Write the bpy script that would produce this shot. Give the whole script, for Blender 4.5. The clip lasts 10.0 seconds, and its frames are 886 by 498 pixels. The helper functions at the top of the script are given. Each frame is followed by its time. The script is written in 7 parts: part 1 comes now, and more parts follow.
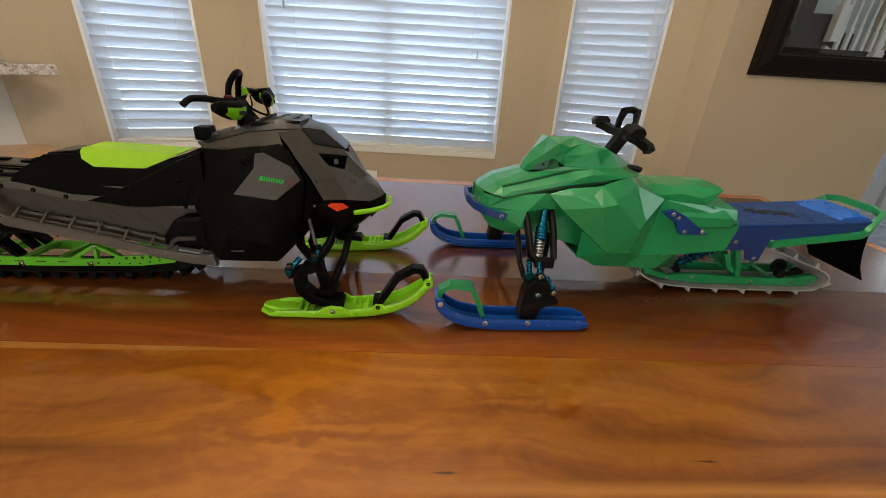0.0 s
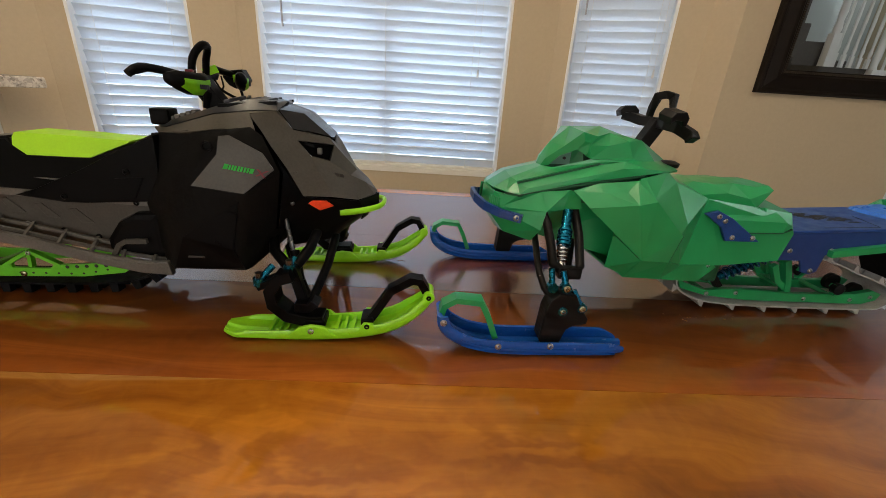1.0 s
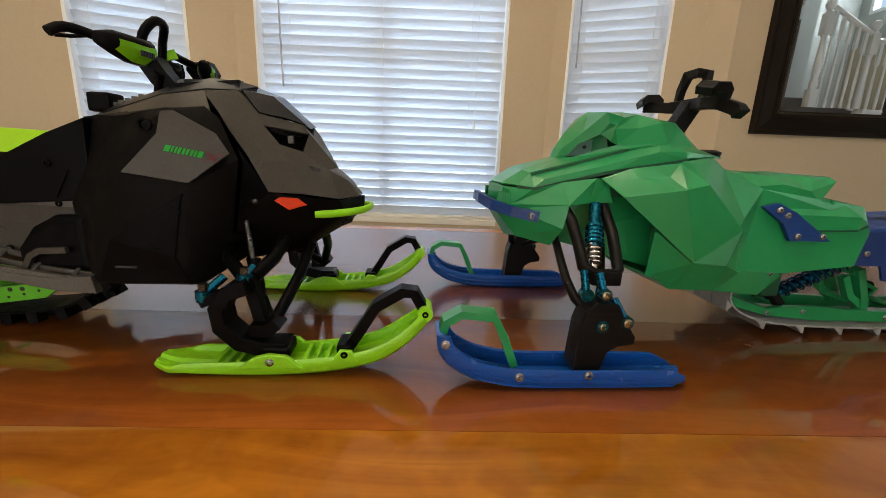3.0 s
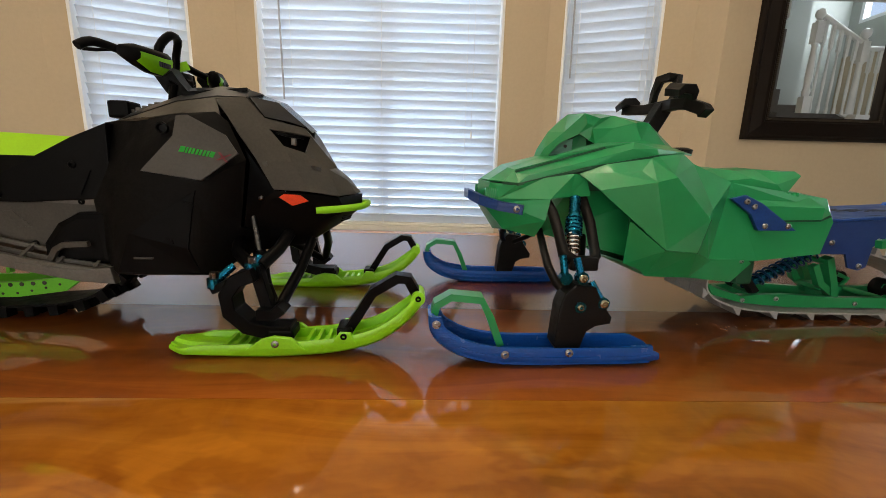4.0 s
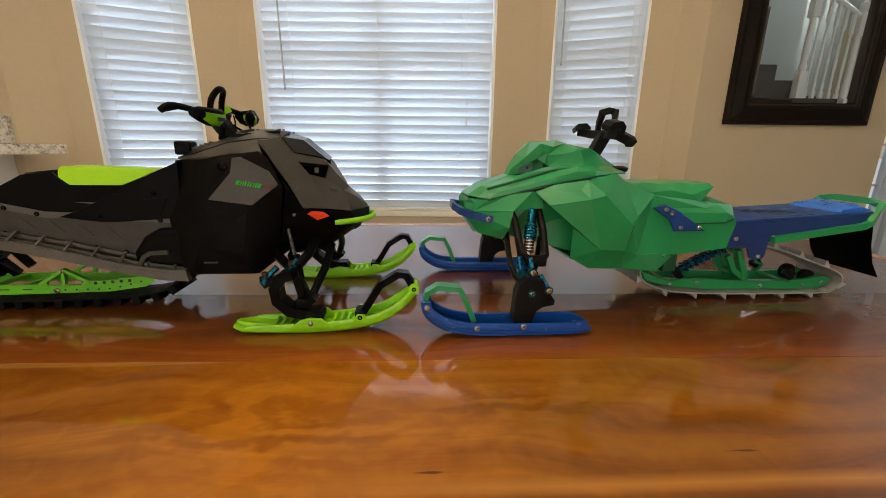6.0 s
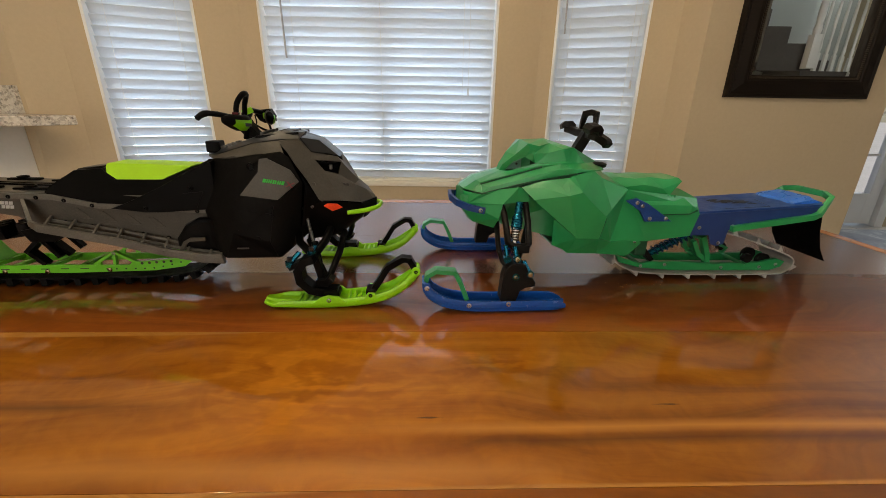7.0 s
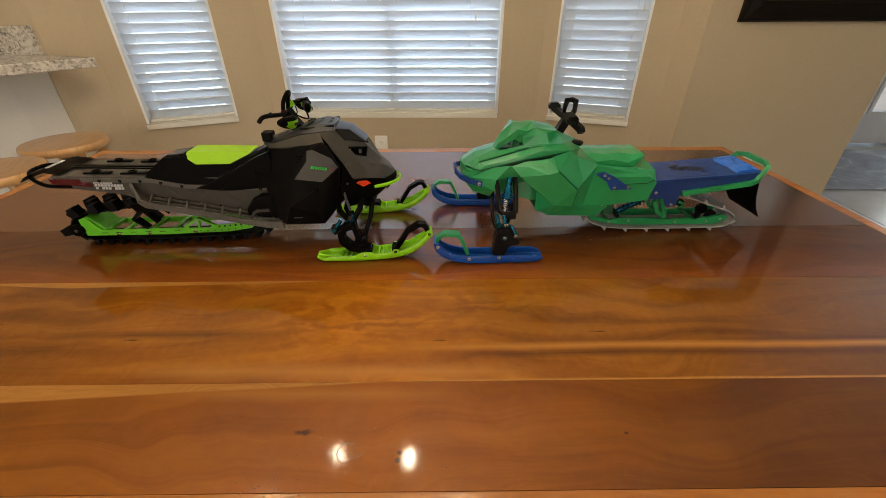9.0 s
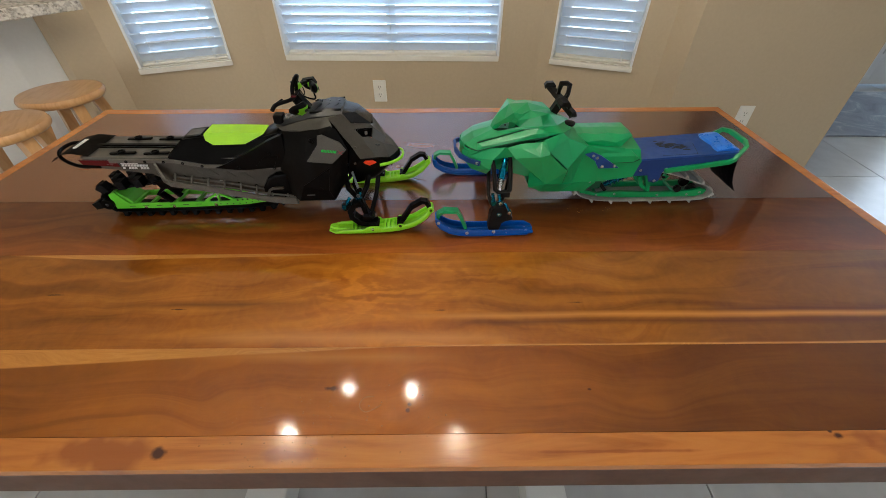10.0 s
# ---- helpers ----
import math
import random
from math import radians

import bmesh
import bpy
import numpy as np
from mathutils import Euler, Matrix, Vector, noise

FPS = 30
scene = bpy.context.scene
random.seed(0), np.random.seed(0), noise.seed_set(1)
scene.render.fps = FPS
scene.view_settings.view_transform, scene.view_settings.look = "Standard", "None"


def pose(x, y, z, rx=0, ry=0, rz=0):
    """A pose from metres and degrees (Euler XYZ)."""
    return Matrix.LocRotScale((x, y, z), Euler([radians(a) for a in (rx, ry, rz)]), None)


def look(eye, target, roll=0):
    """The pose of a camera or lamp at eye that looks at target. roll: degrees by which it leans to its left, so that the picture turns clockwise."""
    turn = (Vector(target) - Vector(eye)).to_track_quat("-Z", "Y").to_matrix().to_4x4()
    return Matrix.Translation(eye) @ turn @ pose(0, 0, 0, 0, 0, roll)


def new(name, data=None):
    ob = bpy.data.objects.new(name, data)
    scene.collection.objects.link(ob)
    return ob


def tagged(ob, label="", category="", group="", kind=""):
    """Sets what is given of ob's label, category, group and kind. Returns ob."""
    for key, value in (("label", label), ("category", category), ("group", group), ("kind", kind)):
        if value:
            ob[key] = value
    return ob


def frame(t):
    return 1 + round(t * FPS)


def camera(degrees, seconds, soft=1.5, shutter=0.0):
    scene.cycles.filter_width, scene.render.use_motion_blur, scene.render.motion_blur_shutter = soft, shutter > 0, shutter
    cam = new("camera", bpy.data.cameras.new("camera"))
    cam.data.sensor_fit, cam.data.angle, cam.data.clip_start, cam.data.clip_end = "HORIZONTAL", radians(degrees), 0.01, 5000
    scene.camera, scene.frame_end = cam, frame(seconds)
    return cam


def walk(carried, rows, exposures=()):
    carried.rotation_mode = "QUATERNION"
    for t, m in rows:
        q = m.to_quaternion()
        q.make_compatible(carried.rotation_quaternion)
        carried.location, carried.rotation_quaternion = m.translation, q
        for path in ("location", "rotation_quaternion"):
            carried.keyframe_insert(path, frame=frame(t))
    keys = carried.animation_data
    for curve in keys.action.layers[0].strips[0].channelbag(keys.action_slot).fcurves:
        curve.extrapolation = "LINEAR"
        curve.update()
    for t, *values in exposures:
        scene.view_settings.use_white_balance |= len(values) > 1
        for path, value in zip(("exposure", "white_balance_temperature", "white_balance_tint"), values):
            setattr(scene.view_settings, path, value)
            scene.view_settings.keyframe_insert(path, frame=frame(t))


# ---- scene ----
cam = camera(95.9, 10.0, soft=0.6)
PATH = [
    (0, (-0.018, 0.016, 1.02), (0.008, 1.826, 0.171), 3.5),
    (0.5, (-0.017, 0.048, 0.993), (0.01, 1.881, 0.194), 3.7),
    (1, (-0.021, 0.077, 0.974), (0.007, 1.935, 0.235), 3.7),
    (1.5, (-0.023, 0.096, 0.956), (0.0, 1.983, 0.294), 3.4),
    (2, (-0.023, 0.115, 0.937), (-0.009, 2.027, 0.354), 3.0),
    (2.5, (-0.018, 0.134, 0.918), (0.0, 2.067, 0.404), 2.7),
    (2.7, (-0.018, 0.137, 0.914), (-0.002, 2.077, 0.426), 2.5),
    (3.8, (-0.012, 0.115, 0.899), (-0.004, 2.073, 0.489), 1.6),
    (4, (-0.01, 0.108, 0.899), (-0.002, 2.067, 0.494), 1.5),
    (4.5, (-0.006, 0.086, 0.906), (0.002, 2.045, 0.502), 1.1),
    (5, (-0.006, 0.058, 0.918), (-0.004, 2.013, 0.494), 0.8),
    (5.2, (-0.007, 0.049, 0.921), (-0.005, 2.002, 0.49), 0.7),
    (6.3, (0.003, -0.005, 0.956), (0.012, 1.916, 0.4), 0.6),
    (6.5, (0.003, -0.017, 0.965), (0.012, 1.892, 0.371), 0.8),
    (7, (0.005, -0.045, 0.988), (0.006, 1.837, 0.312), 0.9),
    (7.5, (0.006, -0.071, 1.013), (-0.001, 1.786, 0.268), 0.8),
    (8, (0.006, -0.102, 1.04), (-0.018, 1.721, 0.219), 0.5),
    (8.5, (0.008, -0.131, 1.063), (-0.028, 1.64, 0.135), 0.1),
    (9, (0.009, -0.153, 1.107), (-0.035, 1.553, 0.064), -0.3),
    (9.5, (0.011, -0.166, 1.152), (-0.032, 1.458, -0.014), -0.4),
    (10, (0.008, -0.175, 1.195), (-0.028, 1.349, -0.1), -0.1),
]
walk(cam, [(t, look(eye, target, roll)) for t, eye, target, roll in PATH],
     [(0, 0.05, 6600, 12), (2.5, 0.15, 6700, 12), (5.2, 0.15, 6750, 12), (6.5, 0.05, 7200, 12), (8.5, 0.02, 7250, 12), (9.2, 0.08, 7000, 11), (10, 0.22, 5950, 8)])

# ---- light ----
world = bpy.data.worlds.new("daylight")
scene.world = world
world.use_nodes = True
wn = world.node_tree.nodes
sky = wn.new("ShaderNodeTexSky")
sky.sky_type = "NISHITA"
sky.sun_disc = False
sky.sun_elevation, sky.sun_rotation = radians(48), radians(165)
world.node_tree.links.new(sky.outputs[0], wn["Background"].inputs[0])
wn["Background"].inputs[1].default_value = 0.12


def lamp(name, kind, energy, colour, place, target, size=(1, 1), spread=None):
    data = bpy.data.lights.new(name, kind)
    data.energy, data.color = energy, colour
    if kind == "AREA":
        data.shape, data.size, data.size_y = "RECTANGLE", size[0], size[1]
        if spread:
            data.spread = radians(spread)
    ob = new(name, data)
    ob.matrix_basis = look(place, target)
    return ob


sun = lamp("sun", "SUN", 2.5, (1.0, 0.95, 0.88), (0, -6, 8), (0.4, 0, 0))
sun.data.angle = radians(0.5)

# ---- materials ----


class Mat:
    """Small node helper."""

    def __init__(self, name, colour, rough=0.5, metal=0.0, coat=0.0, spec=0.5):
        self.m = bpy.data.materials.new(name)
        self.m.use_nodes = True
        self.n, self.l = self.m.node_tree.nodes, self.m.node_tree.links
        self.b = self.n["Principled BSDF"]
        self.b.inputs["Base Color"].default_value = (*colour, 1)
        self.b.inputs["Roughness"].default_value = rough
        self.b.inputs["Metallic"].default_value = metal
        self.b.inputs["Coat Weight"].default_value = coat
        self.b.inputs["Coat Roughness"].default_value = 0.08
        self.b.inputs["Specular IOR Level"].default_value = spec
        self.colour = colour
        self.co = self.n.new("ShaderNodeTexCoord")
        self.src = self.co.outputs["Object"]

    def add(self, kind, **values):
        node = self.n.new(kind)
        for k, v in values.items():
            node.inputs[k].default_value = v
        return node

    def stretched(self, scale):
        mp = self.n.new("ShaderNodeMapping")
        mp.inputs["Scale"].default_value = scale
        self.l.new(self.src, mp.inputs[0])
        return mp.outputs[0]

    def noise(self, scale, detail=4.0, rough=0.55, at=None, distortion=0.0):
        nz = self.add("ShaderNodeTexNoise", Scale=scale, Detail=detail, Roughness=rough, Distortion=distortion)
        self.l.new(at or self.src, nz.inputs["Vector"])
        return nz.outputs["Fac"]

    def ramp(self, fac, stops):
        r = self.n.new("ShaderNodeValToRGB")
        e = r.color_ramp.elements
        while len(e) < len(stops):
            e.new(0.5)
        for el, (p, c) in zip(e, stops):
            el.position, el.color = p, (*c, 1) if len(c) == 3 else c
        self.l.new(fac, r.inputs[0])
        return r.outputs[0]

    def mix(self, fac, a, b, mode="MIX"):
        mx = self.n.new("ShaderNodeMix")
        mx.data_type, mx.blend_type = "RGBA", mode
        for sock, v in ((mx.inputs[0], fac), (mx.inputs[6], a), (mx.inputs[7], b)):
            if isinstance(v, (int, float)):
                sock.default_value = v
            elif isinstance(v, tuple):
                sock.default_value = (*v, 1)
            else:
                self.l.new(v, sock)
        return mx.outputs[2]

    def vary(self, scale, amount, fine=None):
        """Uneven colour at two scales."""
        c = self.colour
        lo, hi = tuple(k * (1 - amount) for k in c), tuple(min(1, k * (1 + amount)) for k in c)
        out = self.ramp(self.noise(scale), [(0.3, lo), (0.7, hi)])
        if fine:
            out = self.mix(0.5, out, self.ramp(self.noise(fine, 6), [(0.35, lo), (0.65, hi)]))
        self.l.new(out, self.b.inputs["Base Color"])
        return self

    def base(self, out):
        self.l.new(out, self.b.inputs["Base Color"])
        return self

    def rough(self, fac, lo, hi):
        r = self.ramp(fac, [(0.3, (lo,) * 3), (0.7, (hi,) * 3)])
        self.l.new(r, self.b.inputs["Roughness"])
        return self

    def bump(self, fac, strength=0.2, distance=0.001):
        bp = self.add("ShaderNodeBump", Strength=strength, Distance=distance)
        self.l.new(fac, bp.inputs["Height"])
        self.l.new(bp.outputs[0], self.b.inputs["Normal"])
        return self


def plain(name, colour, rough=0.5, metal=0.0, coat=0.0, scale=40, amount=0.12, fine=400, bump=0.15, distance=0.0003, spec=0.5):
    m = Mat(name, colour, rough, metal, coat, spec).vary(scale, amount, fine)
    m.rough(m.noise(scale * 1.7), rough * 0.85, min(1, rough * 1.2))
    if bump:
        m.bump(m.noise(fine, 5), bump, distance)
    return m.m


def printed(name, colour, rough, layer=2600.0, strength=0.14, amount=0.08, spec=0.5):
    """Printed plastic: thin layer lines."""
    m = Mat(name, colour, rough, spec=spec)
    m.vary(60, amount, 900)
    wave = m.add("ShaderNodeTexWave", Scale=layer / 6.283 / 5, Distortion=0.15, Detail=0.0)
    wave.bands_direction = "Z"
    m.l.new(m.src, wave.inputs["Vector"])
    m.rough(m.noise(90), rough * 0.8, min(1, rough * 1.25))
    if strength:
        m.bump(wave.outputs["Fac"], strength, 0.00015)
    return m.m


WALL = Mat("beige wall paint", (0.52, 0.42, 0.29), 0.75)
WALL.vary(1.2, 0.04, 60)
WALL.bump(WALL.noise(170, 3), 0.35, 0.0012)
WALL = WALL.m
STAIRWALL = plain("grey green wall paint", (0.40, 0.42, 0.39), 0.75, scale=2, amount=0.03, fine=120, bump=0.25, distance=0.001)
CEILING = plain("white ceiling paint", (0.78, 0.76, 0.72), 0.85, scale=3, amount=0.03, fine=120, bump=0.3, distance=0.002)
TRIM = plain("cream white gloss paint", (0.78, 0.75, 0.68), 0.35, scale=6, amount=0.03, fine=90, bump=0.05)
VINYL = plain("white vinyl", (0.80, 0.82, 0.84), 0.35, scale=8, amount=0.02, fine=120, bump=0.03)
PLATE = plain("white outlet plastic", (0.82, 0.80, 0.75), 0.3, amount=0.02, bump=0.02)
DARKSLOT = plain("dark slot", (0.03, 0.028, 0.025), 0.6, amount=0.05)

slat = Mat("white blind slat", (0.73, 0.79, 0.85), 0.38)
slat.vary(9, 0.025, 150)
tl = slat.add("ShaderNodeBsdfTranslucent")
tl.inputs["Color"].default_value = (0.68, 0.82, 0.97, 1)
ms = slat.add("ShaderNodeMixShader", Fac=0.16)
slat.l.new(slat.b.outputs[0], ms.inputs[1])
slat.l.new(tl.outputs[0], ms.inputs[2])
slat.l.new(ms.outputs[0], slat.n["Material Output"].inputs[0])
SLAT = slat.m
CORD = plain("white cord", (0.75, 0.76, 0.76), 0.7, amount=0.05)
WAND = plain("clear grey wand plastic", (0.45, 0.46, 0.48), 0.2, amount=0.05, bump=0)

glass = Mat("window glass", (1, 1, 1), 0.0)
glass.b.inputs["Transmission Weight"].default_value = 1.0
glass.b.inputs["IOR"].default_value = 1.02
GLASS = glass.m

# cherry planks: each board has its own tone, grain runs along the board


def maths(m, op, x, y=None, clamp=False):
    node = m.n.new("ShaderNodeMath")
    node.operation, node.use_clamp = op, clamp
    for sock, v in zip(node.inputs, (x, y)):
        if isinstance(v, (int, float)):
            sock.default_value = v
        elif v is not None:
            m.l.new(v, sock)
    return node.outputs[0]


def sapwood(m, edge_y, below, widths):
    """A mask of pale sapwood along a board's edge; widths: (x, width) along the board."""
    sep = m.n.new("ShaderNodeSeparateXYZ")
    m.l.new(m.co.outputs["Object"], sep.inputs[0])
    along_x = maths(m, "MULTIPLY_ADD", sep.outputs[0], 0.5)
    along_x.node.inputs[2].default_value = 0.5
    w = m.ramp(along_x, [(x * 0.5 + 0.5, (v / 0.05,) * 3) for x, v in widths])
    w = maths(m, "MULTIPLY", w, 0.05)
    d = maths(m, "SUBTRACT", edge_y, sep.outputs[1]) if below else maths(m, "SUBTRACT", sep.outputs[1], edge_y)
    wob = m.n.new("ShaderNodeTexNoise")
    wob.inputs["Scale"].default_value = 7.0
    m.l.new(m.co.outputs["Object"], wob.inputs["Vector"])
    d = maths(m, "ADD", d, maths(m, "MULTIPLY", maths(m, "SUBTRACT", wob.outputs["Fac"], 0.5), 0.006))
    return maths(m, "MULTIPLY", maths(m, "SUBTRACT", w, d), 500.0, True)


def blotch(m, x, y, rx, ry, soft, warp=0.6, scale=30.0):
    """A mask of one ragged spot."""
    mp = m.n.new("ShaderNodeMapping")
    mp.inputs["Location"].default_value = (-x / rx, -y / ry, 0)
    mp.inputs["Scale"].default_value = (1 / rx, 1 / ry, 0)
    m.l.new(m.co.outputs["Object"], mp.inputs[0])
    ln = m.n.new("ShaderNodeVectorMath")
    ln.operation = "LENGTH"
    m.l.new(mp.outputs[0], ln.inputs[0])
    nz = m.n.new("ShaderNodeTexNoise")
    nz.inputs["Scale"].default_value = scale
    m.l.new(m.co.outputs["Object"], nz.inputs["Vector"])
    d = maths(m, "ADD", ln.outputs["Value"], maths(m, "MULTIPLY", maths(m, "SUBTRACT", nz.outputs["Fac"], 0.5), warp))
    return maths(m, "MULTIPLY", maths(m, "SUBTRACT", 1.0, d), 1 / soft, True)


def painted_falloff(m, stops):
    """Light falloff put into a board's colour along its length; stops: (x, value)."""
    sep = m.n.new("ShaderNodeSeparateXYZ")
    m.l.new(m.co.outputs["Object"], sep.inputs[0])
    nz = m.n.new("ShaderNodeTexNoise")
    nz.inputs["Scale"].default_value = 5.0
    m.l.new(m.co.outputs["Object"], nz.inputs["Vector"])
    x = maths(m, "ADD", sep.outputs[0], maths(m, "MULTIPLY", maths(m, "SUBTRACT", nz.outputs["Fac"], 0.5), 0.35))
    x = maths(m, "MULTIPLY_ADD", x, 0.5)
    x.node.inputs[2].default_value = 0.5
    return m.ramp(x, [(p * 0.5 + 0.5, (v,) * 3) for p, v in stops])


def across_board(m, stops):
    """A value that changes across the board; stops: (y, value)."""
    sep = m.n.new("ShaderNodeSeparateXYZ")
    m.l.new(m.co.outputs["Object"], sep.inputs[0])
    nz = m.n.new("ShaderNodeTexNoise")
    nz.inputs["Scale"].default_value = 3.0
    m.l.new(m.co.outputs["Object"], nz.inputs["Vector"])
    y = maths(m, "ADD", sep.outputs[1], maths(m, "MULTIPLY", maths(m, "SUBTRACT", nz.outputs["Fac"], 0.5), 0.05))
    y = maths(m, "MULTIPLY_ADD", y, 0.5)
    y.node.inputs[2].default_value = 0.5
    return m.ramp(y, [(p * 0.5 + 0.5, (v,) * 3) for p, v in stops])


def streak_mask(m, y, width, x0, x1, waver=0.012):
    """A mask of one soft streak that runs along a board from x0 to x1."""
    sep = m.n.new("ShaderNodeSeparateXYZ")
    m.l.new(m.co.outputs["Object"], sep.inputs[0])
    nz = m.n.new("ShaderNodeTexNoise")
    nz.inputs["Scale"].default_value = 4.0
    nz.inputs["Detail"].default_value = 3.0
    m.l.new(m.co.outputs["Object"], nz.inputs["Vector"])
    d = maths(m, "ADD", maths(m, "SUBTRACT", sep.outputs[1], y), maths(m, "MULTIPLY", maths(m, "SUBTRACT", nz.outputs["Fac"], 0.5), waver))
    d = maths(m, "SUBTRACT", 1.0, maths(m, "DIVIDE", maths(m, "ABSOLUTE", d), width), True)
    ends = maths(m, "MULTIPLY", maths(m, "MULTIPLY", maths(m, "SUBTRACT", sep.outputs[0], x0), 9.0, True), maths(m, "MULTIPLY", maths(m, "SUBTRACT", x1, sep.outputs[0]), 9.0, True))
    return maths(m, "MULTIPLY", d, ends)


def crotch(m, colour, x, y, rx, ry, dark, light):
    """Feathered swirl figure round one place on a board."""
    mp = m.n.new("ShaderNodeMapping")
    mp.inputs["Location"].default_value = (-x, -y * 2.0, 0)
    mp.inputs["Scale"].default_value = (1.0, 2.0, 0)
    m.l.new(m.co.outputs["Object"], mp.inputs[0])
    rings = m.add("ShaderNodeTexWave", Scale=4.0, Distortion=26.0, Detail=5.0)
    rings.inputs["Detail Scale"].default_value = 1.1
    rings.inputs["Detail Roughness"].default_value = 0.62
    rings.wave_type = "RINGS"
    rings.rings_direction = "Z"
    m.l.new(mp.outputs[0], rings.inputs["Vector"])
    tone = m.ramp(rings.outputs["Fac"], [(0.15, dark), (0.85, light)])
    return m.mix(maths(m, "MULTIPLY", blotch(m, x, y, rx, ry, 0.9, 1.1, 9.0), 0.30), colour, tone)


def cherry(name, dark, mid, light, seed, figure=1.0, sap=(), haze=0.03, tone=(), streaks=(), swirls=(), marks=(), ior=2.2, cross=()):
    w = Mat(name, mid, 0.45, coat=1.0, spec=0.08)
    w.b.inputs["Coat Roughness"].default_value = haze
    w.b.inputs["Coat IOR"].default_value = ior
    mp = w.n.new("ShaderNodeMapping")
    mp.inputs["Location"].default_value = (seed * 3.1, seed * 1.7, seed)
    w.l.new(w.src, mp.inputs[0])
    w.src = mp.outputs[0]
    warp = w.noise(2.1, 2, 0.4, w.stretched((1.2, 2.6, 1)), 0.8)
    add = w.n.new("ShaderNodeVectorMath")
    add.operation = "MULTIPLY_ADD"
    comb = w.n.new("ShaderNodeCombineXYZ")
    w.l.new(warp, comb.inputs[1])
    add.inputs[1].default_value = (0, 0.20, 0)
    w.l.new(comb.outputs[0], add.inputs[0])
    w.l.new(w.src, add.inputs[2])
    sc = w.n.new("ShaderNodeMapping")
    sc.inputs["Scale"].default_value = (0.95, 14.0, 8.0)
    w.l.new(add.outputs[0], sc.inputs[0])
    broad = w.noise(1.7, 5, 0.6, sc.outputs[0], 1.0)
    fine = w.noise(26.0, 7, 0.7, sc.outputs[0], 0.3)
    lines = w.noise(9.0, 3, 0.5, sc.outputs[0], 0.5)
    blot = w.noise(5.0, 5, 0.62, w.stretched((0.7, 1.7, 1)), 1.6)
    curl = w.noise(30.0, 4, 0.55, w.stretched((1.2, 1.0, 1)), 2.0)
    t = w.ramp(broad, [(0.28, dark), (0.46, mid), (0.60, light), (0.78, mid)])
    rings = w.add("ShaderNodeTexWave", Scale=0.42, Distortion=11.0, Detail=3.0)
    rings.inputs["Detail Scale"].default_value = 0.9
    rings.bands_direction = "Y"
    w.l.new(sc.outputs[0], rings.inputs["Vector"])
    t = w.mix(0.22 * figure, t, w.ramp(rings.outputs["Fac"], [(0.10, dark), (0.45, mid), (0.85, light)]))
    t = w.mix(0.10, t, w.ramp(fine, [(0.32, dark), (0.68, light)]))
    t = w.mix(0.28, t, w.ramp(blot, [(0.32, dark), (0.5, mid), (0.70, light)]))
    t = w.mix(0.12 * figure, t, w.ramp(curl, [(0.36, dark), (0.50, mid), (0.64, light)]))
    t = w.mix(w.ramp(lines, [(0.62, (0, 0, 0)), (0.76, (0.22 * figure,) * 3)]), t, dark)
    for x, y, rx, ry in swirls:
        t = crotch(w, t, x, y, rx, ry, dark, light)
    if cross:
        t = w.mix(1.0, t, across_board(w, cross), "MULTIPLY")
    # light falloff painted into the wood: bright mid-table, darker at the right
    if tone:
        t = w.mix(1.0, t, painted_falloff(w, tone), "MULTIPLY")
    for y, width, x0, x1, colour in streaks:
        t = w.mix(maths(w, "MULTIPLY", streak_mask(w, y, width, x0, x1), 0.75), t, colour)
    for spec in sap:
        pale = w.ramp(fine, [(0.3, (0.44, 0.175, 0.030)), (0.7, (0.58, 0.26, 0.055))])
        t = w.mix(sapwood(w, *spec), t, pale)
    for x, y, rx, ry in marks:
        t = w.mix(maths(w, "MULTIPLY", blotch(w, x, y, rx, ry, 0.6, 1.2, 160.0), 0.8), t, (0.035, 0.010, 0.004))
    w.base(t)
    streak = maths(w, "MULTIPLY", w.noise(34.0, 2, 0.5, sc.outputs[0]), 0.03)
    w.bump(maths(w, "ADD", w.noise(7.0, 3, 0.5, w.stretched((0.4, 1.0, 1))), streak), 0.07, 0.0010)
    w.l.new(w.b.inputs["Normal"].links[0].from_socket, w.b.inputs["Coat Normal"])
    return w.m


